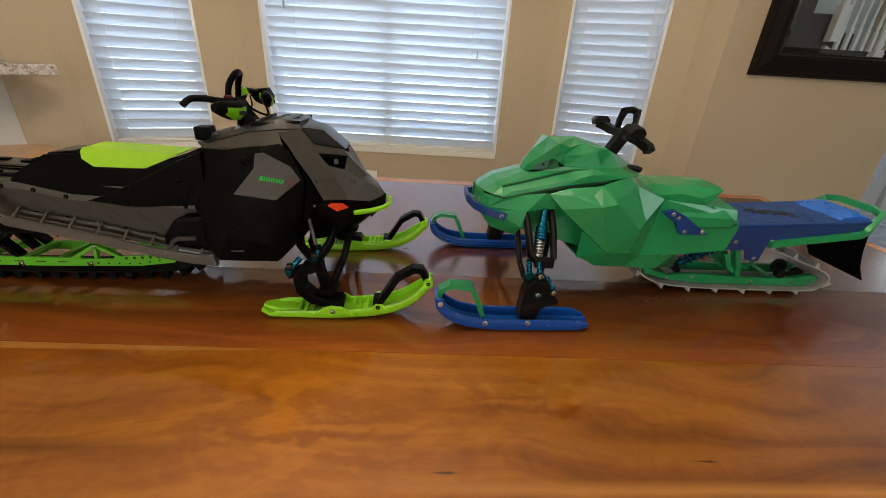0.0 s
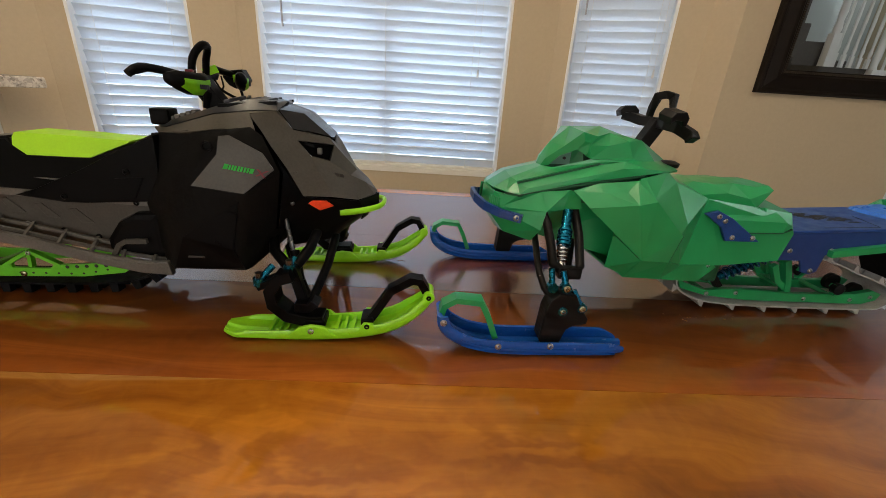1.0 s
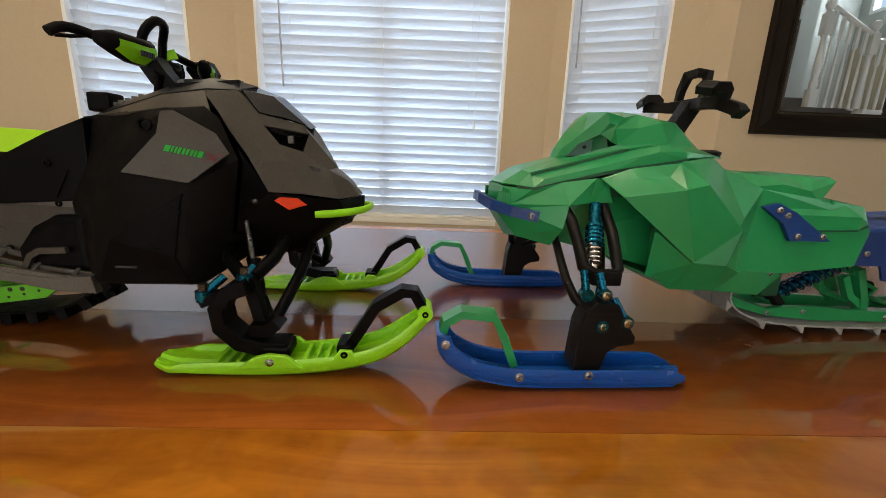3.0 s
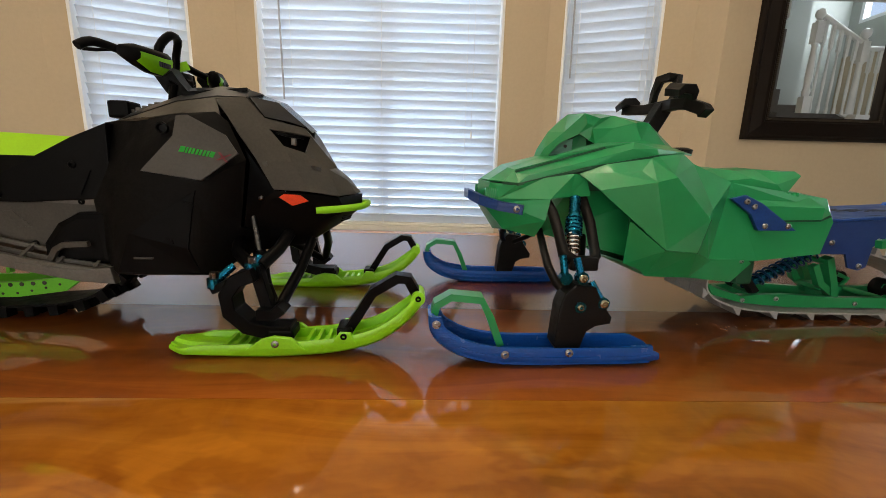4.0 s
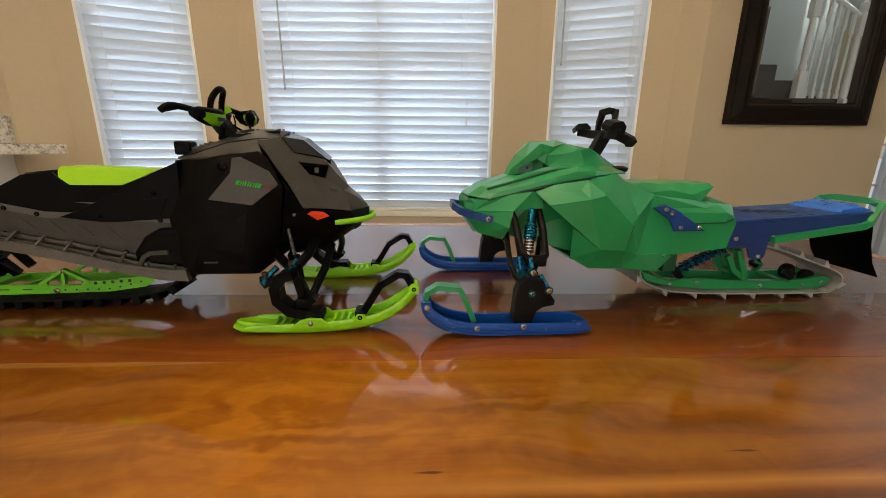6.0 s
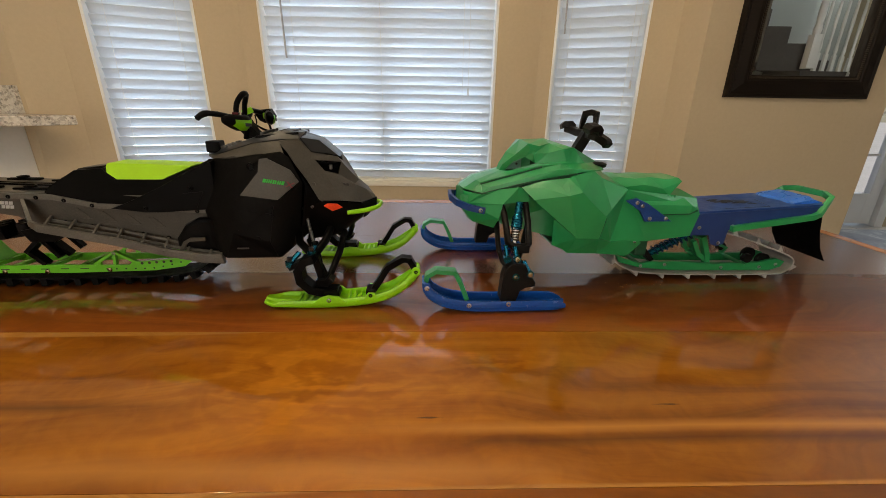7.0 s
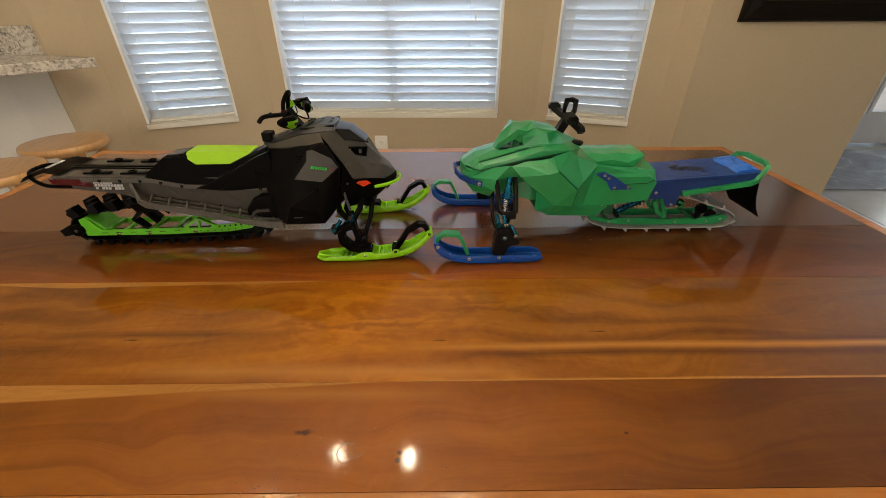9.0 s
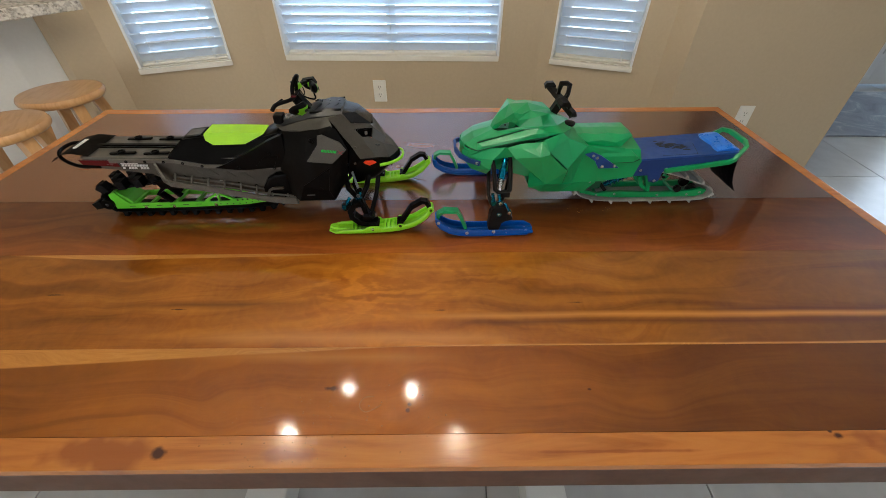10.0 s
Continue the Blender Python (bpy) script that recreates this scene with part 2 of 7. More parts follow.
SEAMS = (-0.337, -0.150, 0.009, 0.182)
PALE, RED = (0.62, 0.255, 0.045), (0.11, 0.026, 0.004)
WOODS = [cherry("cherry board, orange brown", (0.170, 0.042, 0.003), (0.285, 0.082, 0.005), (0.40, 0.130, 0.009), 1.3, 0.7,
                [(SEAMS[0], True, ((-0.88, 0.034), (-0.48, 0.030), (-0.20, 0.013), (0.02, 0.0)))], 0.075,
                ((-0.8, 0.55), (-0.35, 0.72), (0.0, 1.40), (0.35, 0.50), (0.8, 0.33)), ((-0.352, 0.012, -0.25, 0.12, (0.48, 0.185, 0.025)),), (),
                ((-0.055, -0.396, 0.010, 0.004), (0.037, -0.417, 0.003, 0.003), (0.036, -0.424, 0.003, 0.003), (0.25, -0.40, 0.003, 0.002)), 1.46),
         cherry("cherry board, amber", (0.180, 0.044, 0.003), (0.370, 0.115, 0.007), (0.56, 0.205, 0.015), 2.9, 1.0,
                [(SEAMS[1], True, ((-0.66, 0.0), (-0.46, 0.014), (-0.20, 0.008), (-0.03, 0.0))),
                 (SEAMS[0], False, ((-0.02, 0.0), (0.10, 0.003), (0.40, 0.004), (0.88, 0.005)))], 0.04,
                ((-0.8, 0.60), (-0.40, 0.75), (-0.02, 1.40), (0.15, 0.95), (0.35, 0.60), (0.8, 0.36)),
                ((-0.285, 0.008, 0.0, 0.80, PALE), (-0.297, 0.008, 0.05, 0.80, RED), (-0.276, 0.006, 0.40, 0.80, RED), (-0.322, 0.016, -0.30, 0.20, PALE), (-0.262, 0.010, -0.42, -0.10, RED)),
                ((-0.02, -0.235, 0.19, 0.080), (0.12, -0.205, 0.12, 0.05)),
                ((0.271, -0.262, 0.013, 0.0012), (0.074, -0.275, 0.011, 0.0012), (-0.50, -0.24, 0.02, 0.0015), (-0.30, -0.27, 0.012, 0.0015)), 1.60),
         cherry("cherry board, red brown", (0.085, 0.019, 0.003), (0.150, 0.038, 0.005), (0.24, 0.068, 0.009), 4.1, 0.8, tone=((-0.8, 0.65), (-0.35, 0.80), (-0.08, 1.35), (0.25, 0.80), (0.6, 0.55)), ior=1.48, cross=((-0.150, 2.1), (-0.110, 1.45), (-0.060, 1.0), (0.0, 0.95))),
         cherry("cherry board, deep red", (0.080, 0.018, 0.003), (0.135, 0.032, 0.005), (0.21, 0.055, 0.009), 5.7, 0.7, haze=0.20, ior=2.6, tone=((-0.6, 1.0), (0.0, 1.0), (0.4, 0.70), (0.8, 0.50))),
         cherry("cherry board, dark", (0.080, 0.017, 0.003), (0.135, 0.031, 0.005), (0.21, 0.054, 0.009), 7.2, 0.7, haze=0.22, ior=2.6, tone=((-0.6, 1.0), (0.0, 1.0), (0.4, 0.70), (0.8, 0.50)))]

edge = Mat("orange sapwood edging", (0.50, 0.21, 0.055), 0.4, coat=1.0, spec=0.1)
edge.b.inputs["Coat Roughness"].default_value = 0.17
eg = edge.noise(3.0, 6, 0.6, edge.stretched((1.3, 14, 14)), 1.4)
ec = edge.ramp(eg, [(0.25, (0.30, 0.090, 0.015)), (0.5, (0.47, 0.165, 0.028)), (0.8, (0.56, 0.225, 0.045))])
heart = (0.255, 0.066, 0.014)
for x, y, rx, ry in ((-0.085, -0.4715, 0.030, 0.010), (-0.285, -0.470, 0.062, 0.024), (0.565, -0.468, 0.050, 0.026), (-0.60, -0.476, 0.09, 0.012), (0.25, -0.4715, 0.10, 0.0022), (0.73, -0.478, 0.06, 0.010)):
    ec = edge.mix(maths(edge, "MULTIPLY", blotch(edge, x, y, rx, ry, 0.5, 2.0, 34.0), 0.7), ec, heart)
for x, y, r in ((-0.223, -0.4690, 0.0075), (0.504, -0.4570, 0.0048), (0.4985, -0.4525, 0.0030)):
    ec = edge.mix(blotch(edge, x, y, r * 1.25, r, 0.5, 0.9, 120.0), ec, (0.055, 0.014, 0.006))
edge.base(ec)
EDGE = edge.m
APRON = plain("dark cherry apron", (0.085, 0.030, 0.012), 0.35, scale=12, amount=0.25, fine=140)
WHITEWOOD = plain("white painted wood", (0.75, 0.74, 0.70), 0.4, scale=8, amount=0.03, fine=120)
STOOLWOOD = Mat("honey lacquered stool wood", (0.55, 0.27, 0.09), 0.28, coat=0.6)
sg = STOOLWOOD.noise(6.0, 6, 0.6, STOOLWOOD.stretched((9, 1.5, 1.5)), 0.8)
STOOLWOOD.base(STOOLWOOD.ramp(sg, [(0.3, (0.56, 0.29, 0.10)), (0.55, (0.66, 0.37, 0.15)), (0.8, (0.70, 0.41, 0.18))]))
STOOLWOOD = STOOLWOOD.m

gr = Mat("speckled granite", (0.6, 0.56, 0.5), 0.18)
v1 = gr.add("ShaderNodeTexVoronoi", Scale=120.0)
gr.l.new(gr.src, v1.inputs["Vector"])
g1 = gr.ramp(v1.outputs["Color"], [(0.0, (0.06, 0.055, 0.05)), (0.28, (0.30, 0.27, 0.24)), (0.45, (0.62, 0.58, 0.52)), (1.0, (0.75, 0.72, 0.67))])
g2 = gr.ramp(gr.noise(55, 6, 0.7), [(0.36, (0.10, 0.09, 0.085)), (0.48, (0.60, 0.55, 0.48)), (0.7, (0.78, 0.75, 0.70))])
gr.base(gr.mix(0.5, g1, g2))
GRANITE = gr.m
CABINET = plain("white cabinet paint", (0.74, 0.73, 0.70), 0.4, scale=5, amount=0.03, fine=80)

tile = Mat("pale grey floor tile", (0.46, 0.45, 0.43), 0.28)
ti = tile.n.new("ShaderNodeObjectInfo")
tc = tile.ramp(tile.noise(7, 6, 0.6), [(0.3, (0.40, 0.39, 0.37)), (0.7, (0.53, 0.52, 0.50))])
tc = tile.mix(0.25, tc, tile.ramp(ti.outputs["Random"], [(0.0, (0.36, 0.35, 0.33)), (1.0, (0.56, 0.55, 0.53))]))
tile.base(tc).bump(tile.noise(60, 4), 0.1, 0.0006)
TILE = tile.m
GROUT = plain("grey grout", (0.20, 0.19, 0.18), 0.9, scale=30, amount=0.2)
rug = Mat("blue grey rug", (0.22, 0.25, 0.30), 0.95)
rug.base(rug.ramp(rug.noise(3.2, 6, 0.65, None, 1.5), [(0.3, (0.20, 0.22, 0.26)), (0.55, (0.29, 0.32, 0.37)), (0.72, (0.52, 0.54, 0.57))]))
rug.bump(rug.noise(300, 3), 0.6, 0.004)
RUG = rug.m
CARPET = plain("taupe stair carpet", (0.085, 0.075, 0.064), 0.95, scale=20, amount=0.12, fine=400, bump=0.6, distance=0.003)

mirror = Mat("mirror silver", (0.86, 0.88, 0.88), 0.01, 1.0)
MIRROR = mirror.m
MIRRORFRAME = plain("black brown frame lacquer", (0.010, 0.0065, 0.0045), 0.42, scale=15, amount=0.3, fine=180, bump=0.05, spec=0.12)
BEAD = plain("bronze beading", (0.055, 0.040, 0.026), 0.4, 0.5, scale=60, amount=0.3)
BRASS = plain("aged metal", (0.30, 0.24, 0.15), 0.3, 1.0, scale=60, amount=0.15)
bulb = Mat("frosted lit glass", (1, 0.9, 0.75), 0.4)
bulb.b.inputs["Emission Color"].default_value = (1.0, 0.82, 0.58, 1)
bulb.b.inputs["Emission Strength"].default_value = 320.0
BULB = bulb.m

# model plastics
gp = Mat("satin green print", (0.015, 0.285, 0.098), 0.32, spec=0.5, coat=0.55)
gp.b.inputs["Coat Roughness"].default_value = 0.20
gp.b.inputs["Coat IOR"].default_value = 1.42
gp.base(gp.ramp(gp.noise(26, 3), [(0.3, (0.008, 0.262, 0.078)), (0.7, (0.010, 0.305, 0.092))]))
gp.rough(gp.noise(45), 0.30, 0.40)
GREEN = gp.m
# shaded copy of the green print, for gaps and inner parts
GREENSHADE = printed("green print, shade painted in", (0.005, 0.075, 0.028), 0.55)
PALEGREEN = printed("pale green print", (0.16, 0.40, 0.30), 0.45)
BLUE = printed("blue print", (0.009, 0.050, 0.22), 0.36, strength=0.5, amount=0.2)
bs = Mat("glossy blue print with ragged ridges", (0.004, 0.080, 0.37), 0.26, spec=0.6, coat=0.25)
bs.b.inputs["Coat Roughness"].default_value = 0.12
bs.vary(40, 0.12, 300)
bs.rough(bs.noise(130, 3), 0.12, 0.28)
ridges = bs.noise(110, 3, 0.5, bs.stretched((0.06, 2.0, 2.0)), 0.2)
flecks = bs.ramp(bs.noise(420, 3, 0.6, bs.stretched((0.5, 1, 1))), [(0.55, (0, 0, 0)), (0.66, (1, 1, 1))])
bs.bump(bs.mix(0.14, ridges, flecks), 0.8, 0.0014)
bs.l.new(bs.b.inputs["Normal"].links[0].from_socket, bs.b.inputs["Coat Normal"])
BLUESKI = bs.m
BLUEDARK = printed("navy blue print", (0.009, 0.036, 0.16), 0.45)
BLUEPAD = printed("bright blue scuffed print", (0.02, 0.15, 0.62), 0.3, strength=0.5, amount=0.25)
BLACKPRINT = printed("black print", (0.0065, 0.0062, 0.0062), 0.42, strength=0.4, spec=0.16)
GREYBELT = plain("clear grey flexible belt", (0.36, 0.35, 0.33), 0.4, scale=60, amount=0.2, fine=600)
STEEL = plain("steel screw", (0.40, 0.39, 0.37), 0.28, 0.85, scale=200, amount=0.1)
SPRING = plain("bright spring steel", (0.70, 0.69, 0.67), 0.2, 1.0, scale=200, amount=0.1)
TEAL = plain("teal anodised aluminium", (0.006, 0.15, 0.25), 0.25, 0.9, scale=200, amount=0.15)
STEELDARK = plain("dark oiled steel", (0.16, 0.16, 0.16), 0.3, 1.0, scale=200, amount=0.1)
TEALDARK = plain("dark blue spring", (0.006, 0.05, 0.14), 0.3, 0.6, scale=200, amount=0.15)
BRASSBALL = plain("brass ball joint", (0.42, 0.36, 0.24), 0.25, 1.0, scale=200, amount=0.1)
LIME = plain("lime green plastic", (0.30, 0.74, 0.015), 0.32, scale=50, amount=0.08, fine=500, bump=0.1)
# the lime again, darkened and greened for the shade on the rails
LIMESHADE = plain("lime rail plastic, shade painted in", (0.13, 0.56, 0.022), 0.36, scale=50, amount=0.1, fine=500, bump=0.1)
LIMESEAT = plain("lime green seat cover", (0.40, 0.78, 0.005), 0.48, scale=60, amount=0.06, fine=700, bump=0.2)
GREY = plain("warm grey satin plastic", (0.062, 0.055, 0.042), 0.42, scale=38, amount=0.22, fine=500, bump=0.10, spec=0.35)
GREYLT = plain("worn grey metal", (0.104, 0.097, 0.083), 0.45, 0.2, scale=60, amount=0.25, fine=600)
GREYDK = plain("dark olive grey plastic", (0.056, 0.050, 0.040), 0.45, scale=45, amount=0.28, fine=500, bump=0.12, spec=0.3)
BLACK = plain("satin black plastic", (0.0026, 0.0025, 0.0026), 0.36, scale=50, amount=0.2, fine=500, bump=0.15, spec=0.07)
sb = Mat("scuffed matte black plastic", (0.0048, 0.0045, 0.0042), 0.5, spec=0.08)
sb.vary(35, 0.35, 260)
sb.rough(sb.noise(60, 4), 0.42, 0.66)
sb.bump(sb.noise(55, 4, 0.6), 0.5, 0.0016)
SCUFF = sb.m
RUBBER = plain("black rubber", (0.0050, 0.0050, 0.0056), 0.6, scale=80, amount=0.2, fine=600, bump=0.3, spec=0.10)
COVER = plain("satin black cover", (0.010, 0.0115, 0.0140), 0.32, scale=50, amount=0.2, fine=500, bump=0.1, spec=0.9)
SMOKE = plain("dark smoked windshield", (0.004, 0.0045, 0.006), 0.14, amount=0.1, bump=0, spec=0.6)
REDLENS = plain("orange red reflector", (0.80, 0.060, 0.012), 0.40, scale=300, amount=0.1, fine=1200, spec=0.3)
REDDARK = plain("dark red lamp", (0.085, 0.005, 0.008), 0.25, amount=0.1)
DECALGREEN = plain("bright green decal", (0.012, 0.66, 0.045), 0.4, amount=0.06, bump=0)
DECALRED = plain("dark red decal", (0.22, 0.012, 0.02), 0.4, amount=0.1, bump=0)
DECALWHITE = plain("white decal", (0.80, 0.80, 0.78), 0.4, amount=0.1, bump=0)
DECALBLACK = plain("faded black print", (0.008, 0.009, 0.014), 0.5, amount=0.3, bump=0)
DECALGREY = plain("dark grey print", (0.045, 0.042, 0.038), 0.5, amount=0.2, bump=0)
drop = Mat("water drop", (0.40, 0.17, 0.04), 0.04, coat=1.0, spec=0.9)
drop.vary(300, 0.2)
DROP = drop.m
FIXTURE = plain("door white paint", (0.72, 0.73, 0.74), 0.35, scale=4, amount=0.02, fine=60)


# ---- building tools ----


def link(name, bm, material, smooth=False):
    me = bpy.data.meshes.new(name)
    bmesh.ops.recalc_face_normals(bm, faces=bm.faces)
    bm.to_mesh(me)
    bm.free()
    for mt in material if isinstance(material, (list, tuple)) else (material,):
        me.materials.append(mt)
    if smooth:
        me.polygons.foreach_set("use_smooth", [True] * len(me.polygons))
        if smooth is not True:
            me.set_sharp_from_angle(angle=radians(smooth))
    return new(name, me)


def part(name, bm, material, parent, label="", smooth=False):
    ob = link(name, bm, material, smooth)
    ob.parent = parent
    return tagged(ob, label)


def thing(name, m=None, label="", category="", group="", kind=""):
    ob = new(name)
    ob.empty_display_size = 0.05
    if m is not None:
        ob.matrix_basis = m
    return tagged(ob, label, category, group, kind)


def solid(name, bm, material, label="", category="", kind="", smooth=False, m=None, group=""):
    ob = link(name, bm, material, smooth)
    if m is not None:
        ob.matrix_basis = m
    return tagged(ob, label, category, group, kind)


def block(bm, x0, x1, y0, y1, z0, z1, m=None, bevel=0.0):
    vs = [bm.verts.new((x, y, z)) for x in (x0, x1) for y in (y0, y1) for z in (z0, z1)]
    fs = [bm.faces.new([vs[i] for i in q]) for q in ((0, 1, 3, 2), (4, 6, 7, 5), (0, 4, 5, 1), (2, 3, 7, 6), (0, 2, 6, 4), (1, 5, 7, 3))]
    if m is not None:
        bmesh.ops.transform(bm, matrix=m, verts=vs)
    if bevel:
        es = list({e for f in fs for e in f.edges})
        bmesh.ops.bevel(bm, geom=es, offset=bevel, segments=2, profile=0.6, affect="EDGES", clamp_overlap=True)
    return bm


def prism(bm, poly, y0, y1, bevel=0.0, scale1=1.0):
    """A plate: outline in x and z, from y0 to y1."""
    cx, cz = sum(p[0] for p in poly) / len(poly), sum(p[1] for p in poly) / len(poly)
    a = [bm.verts.new((x, y0, z)) for x, z in poly]
    b = [bm.verts.new((cx + (x - cx) * scale1, y1, cz + (z - cz) * scale1)) for x, z in poly]
    n = len(poly)
    fs = [bm.faces.new(a), bm.faces.new(b[::-1])]
    fs += [bm.faces.new((a[i], a[(i + 1) % n], b[(i + 1) % n], b[i])) for i in range(n)]
    if bevel:
        bmesh.ops.recalc_face_normals(bm, faces=fs)
        es = list({e for f in fs[:2] for e in f.edges})
        bmesh.ops.bevel(bm, geom=es, offset=bevel, segments=2, profile=0.6, affect="EDGES", clamp_overlap=True)
    return bm


def sweep(bm, pts, rx, rz=None, n=8, closed=False, square=False, up=(0, 0, 1)):
    """A bar of round or four-sided section along a line of points."""
    pts = [Vector(p) for p in pts]
    rz = rx if rz is None else rz
    k = len(pts)
    rings = []
    for i, p in enumerate(pts):
        if closed:
            d = pts[(i + 1) % k] - pts[i - 1]
        else:
            d = pts[min(i + 1, k - 1)] - pts[max(i - 1, 0)]
        d.normalize()
        u = Vector(up)
        if abs(d.dot(u)) > 0.98:
            u = Vector((1, 0, 0))
        s = d.cross(u).normalized()
        t = s.cross(d).normalized()
        stretch = 1.0
        if 0 < i < k - 1:
            c = (pts[i] - pts[i - 1]).normalized().dot((pts[i + 1] - pts[i]).normalized())
            stretch = min(1.5, 1 / math.sqrt(max(0.3, (1 + c) / 2)))
        if square:
            offs = [(-1, -1), (1, -1), (1, 1), (-1, 1)]
        else:
            offs = [(math.cos(2 * math.pi * j / n), math.sin(2 * math.pi * j / n)) for j in range(n)]
        rings.append([bm.verts.new(p + s * (a * rx) + t * (b * rz * stretch)) for a, b in offs])
    m = len(rings[0])
    for i in range(k if closed else k - 1):
        r0, r1 = rings[i], rings[(i + 1) % k]
        for j in range(m):
            bm.faces.new((r0[j], r0[(j + 1) % m], r1[(j + 1) % m], r1[j]))
    if not closed:
        bm.faces.new(rings[0][::-1])
        bm.faces.new(rings[-1])
    return bm


def rod(bm, p0, p1, r, n=10, r1=None):
    p0, p1 = Vector(p0), Vector(p1)
    d = (p1 - p0).normalized()
    s = d.orthogonal().normalized()
    t = d.cross(s)
    r1 = r if r1 is None else r1
    a = [bm.verts.new(p0 + (s * math.cos(w) + t * math.sin(w)) * r) for w in (2 * math.pi * j / n for j in range(n))]
    b = [bm.verts.new(p1 + (s * math.cos(w) + t * math.sin(w)) * r1) for w in (2 * math.pi * j / n for j in range(n))]
    for j in range(n):
        bm.faces.new((a[j], a[(j + 1) % n], b[(j + 1) % n], b[j]))
    bm.faces.new(a[::-1])
    bm.faces.new(b)
    return bm


def lathe(bm, profile, n=20, axis=None):
    """A turned body from (radius, height) pairs."""
    rings = [[bm.verts.new((r * math.cos(2 * math.pi * j / n), r * math.sin(2 * math.pi * j / n), z)) for j in range(n)] for r, z in profile]
    for r0, r1 in zip(rings, rings[1:]):
        for j in range(n):
            bm.faces.new((r0[j], r0[(j + 1) % n], r1[(j + 1) % n], r1[j]))
    bm.faces.new(rings[0][::-1])
    bm.faces.new(rings[-1])
    if axis is not None:
        bmesh.ops.transform(bm, matrix=axis, verts=[v for r in rings for v in r])
    return bm


def shell(verts, faces, thick=0.0016, both=True):
    """Facets from corner points (x, y, z) by name, mirrored in y, given thickness."""
    bm = bmesh.new()
    made = {}

    def at(name, side):
        x, y, z = verts[name]
        key = (name, side if abs(y) > 1e-6 else 1)
        if key not in made:
            made[key] = bm.verts.new((x, y * key[1], z))
        return made[key]

    for side in (1, -1) if both else (1,):
        for f in faces:
            loop = []
            for nm in f:
                v = at(nm, side)
                if v not in loop:
                    loop.append(v)
            if len(loop) > 2 and bm.faces.get(loop) is None:
                try:
                    bm.faces.new(loop[::side])
                except ValueError:
                    pass
    bmesh.ops.triangulate(bm, faces=[f for f in bm.faces if len(f.verts) > 4])
    bmesh.ops.recalc_face_normals(bm, faces=bm.faces)
    if thick:
        bmesh.ops.solidify(bm, geom=bm.faces[:], thickness=thick)
    return bm


def screw(parent, p, axis, r=0.0028, material=None):
    """A button-head screw that stands out along axis."""
    bm = bmesh.new()
    p, a = Vector(p), Vector(axis).normalized()
    lathe(bm, [(r, -0.001), (r, 0.0007), (r * 0.93, 0.0011), (r * 0.70, 0.0015), (r * 0.46, 0.0016), (r * 0.42, 0.0001), (r * 0.02, 0.0000)], 12, Matrix.Translation(p) @ a.to_track_quat("Z", "Y").to_matrix().to_4x4())
    return part("screw", bm, material or STEEL, parent, smooth=35)


def coil(bm, p0, p1, radius, wire, turns, n=10, per=14):
    p0, p1 = Vector(p0), Vector(p1)
    d = p1 - p0
    s = d.normalized().orthogonal().normalized()
    t = d.normalized().cross(s)
    pts = []
    for i in range(int(turns * per) + 1):
        w = 2 * math.pi * i / per
        pts.append(p0 + d * (i / (turns * per)) + (s * math.cos(w) + t * math.sin(w)) * radius)
    return sweep(bm, pts, wire, n=5)


def turned(bm, p0, p1, profile, n=16):
    """A turned body along a line; profile: (share of the line, radius)."""
    p0, p1 = Vector(p0), Vector(p1)
    d = p1 - p0
    m = Matrix.Translation(p0) @ d.to_track_quat("Z", "Y").to_matrix().to_4x4()
    return lathe(bm, [(r, f * d.length) for f, r in profile], n, m)


# ---- the room: walls, openings, floor ----
TOP = 2.75


def run(p, q):
    """The frame of a wall from p to q: x along it, y out of the room, z up."""
    d = Vector((q[0] - p[0], q[1] - p[1], 0))
    return Matrix.Translation((p[0], p[1], 0)) @ Matrix.Rotation(math.atan2(d.y, d.x), 4, "Z"), d.length


def wall(name, p, q, holes=(), thick=0.14, material=None, ends=(0.0, 0.0), low=0.0, top=None):
    """A wall with the room on its right-hand side as one goes from p to q; holes: (x0, x1, z0, z1)."""
    m, length = run(p, q)
    top = top or TOP
    bm = bmesh.new()
    xs = sorted({-ends[0], length + ends[1], *[h[0] for h in holes], *[h[1] for h in holes]})
    for a, b in zip(xs, xs[1:]):
        gaps = sorted((h[2], h[3]) for h in holes if h[0] <= a + 1e-6 and h[1] >= b - 1e-6)
        z = low
        for g0, g1 in gaps:
            if g0 > z:
                block(bm, a, b, 0, thick, z, g0)
            z = g1
        if z < top:
            block(bm, a, b, 0, thick, z, top)
    bmesh.ops.remove_doubles(bm, verts=bm.verts, dist=1e-5)
    return solid(name, bm, material or WALL, kind="structure", m=m)


JL, JR = (-0.994, 2.14), (0.464, 2.14)
LEFT_END, RIGHT_END = (-1.640, 1.857), (1.024, 1.928)
SILL, HEAD = 0.592, 2.12
wall("wall_bay_centre", JL, JR, [(0.094, 1.249, SILL, HEAD)], ends=(0.03, 0.03))
wall("wall_bay_left", LEFT_END, JL, [(0.093, 0.516, SILL, HEAD)])
wall("wall_bay_right", JR, RIGHT_END, [(0.070, 0.475, SILL, HEAD)])
wall("wall_left_return", (-1.760, 1.740), LEFT_END)
wall("wall_kitchen", (-4.6, 1.74), (-1.760, 1.740))
wall("wall_right_return", RIGHT_END, (1.085, 1.822))
wall("wall_mirror", (1.085, 1.822), (1.935, 1.822), thick=0.12)
wall("wall_foyer_left", (1.935, 1.942), (1.935, 3.5), thick=0.10)
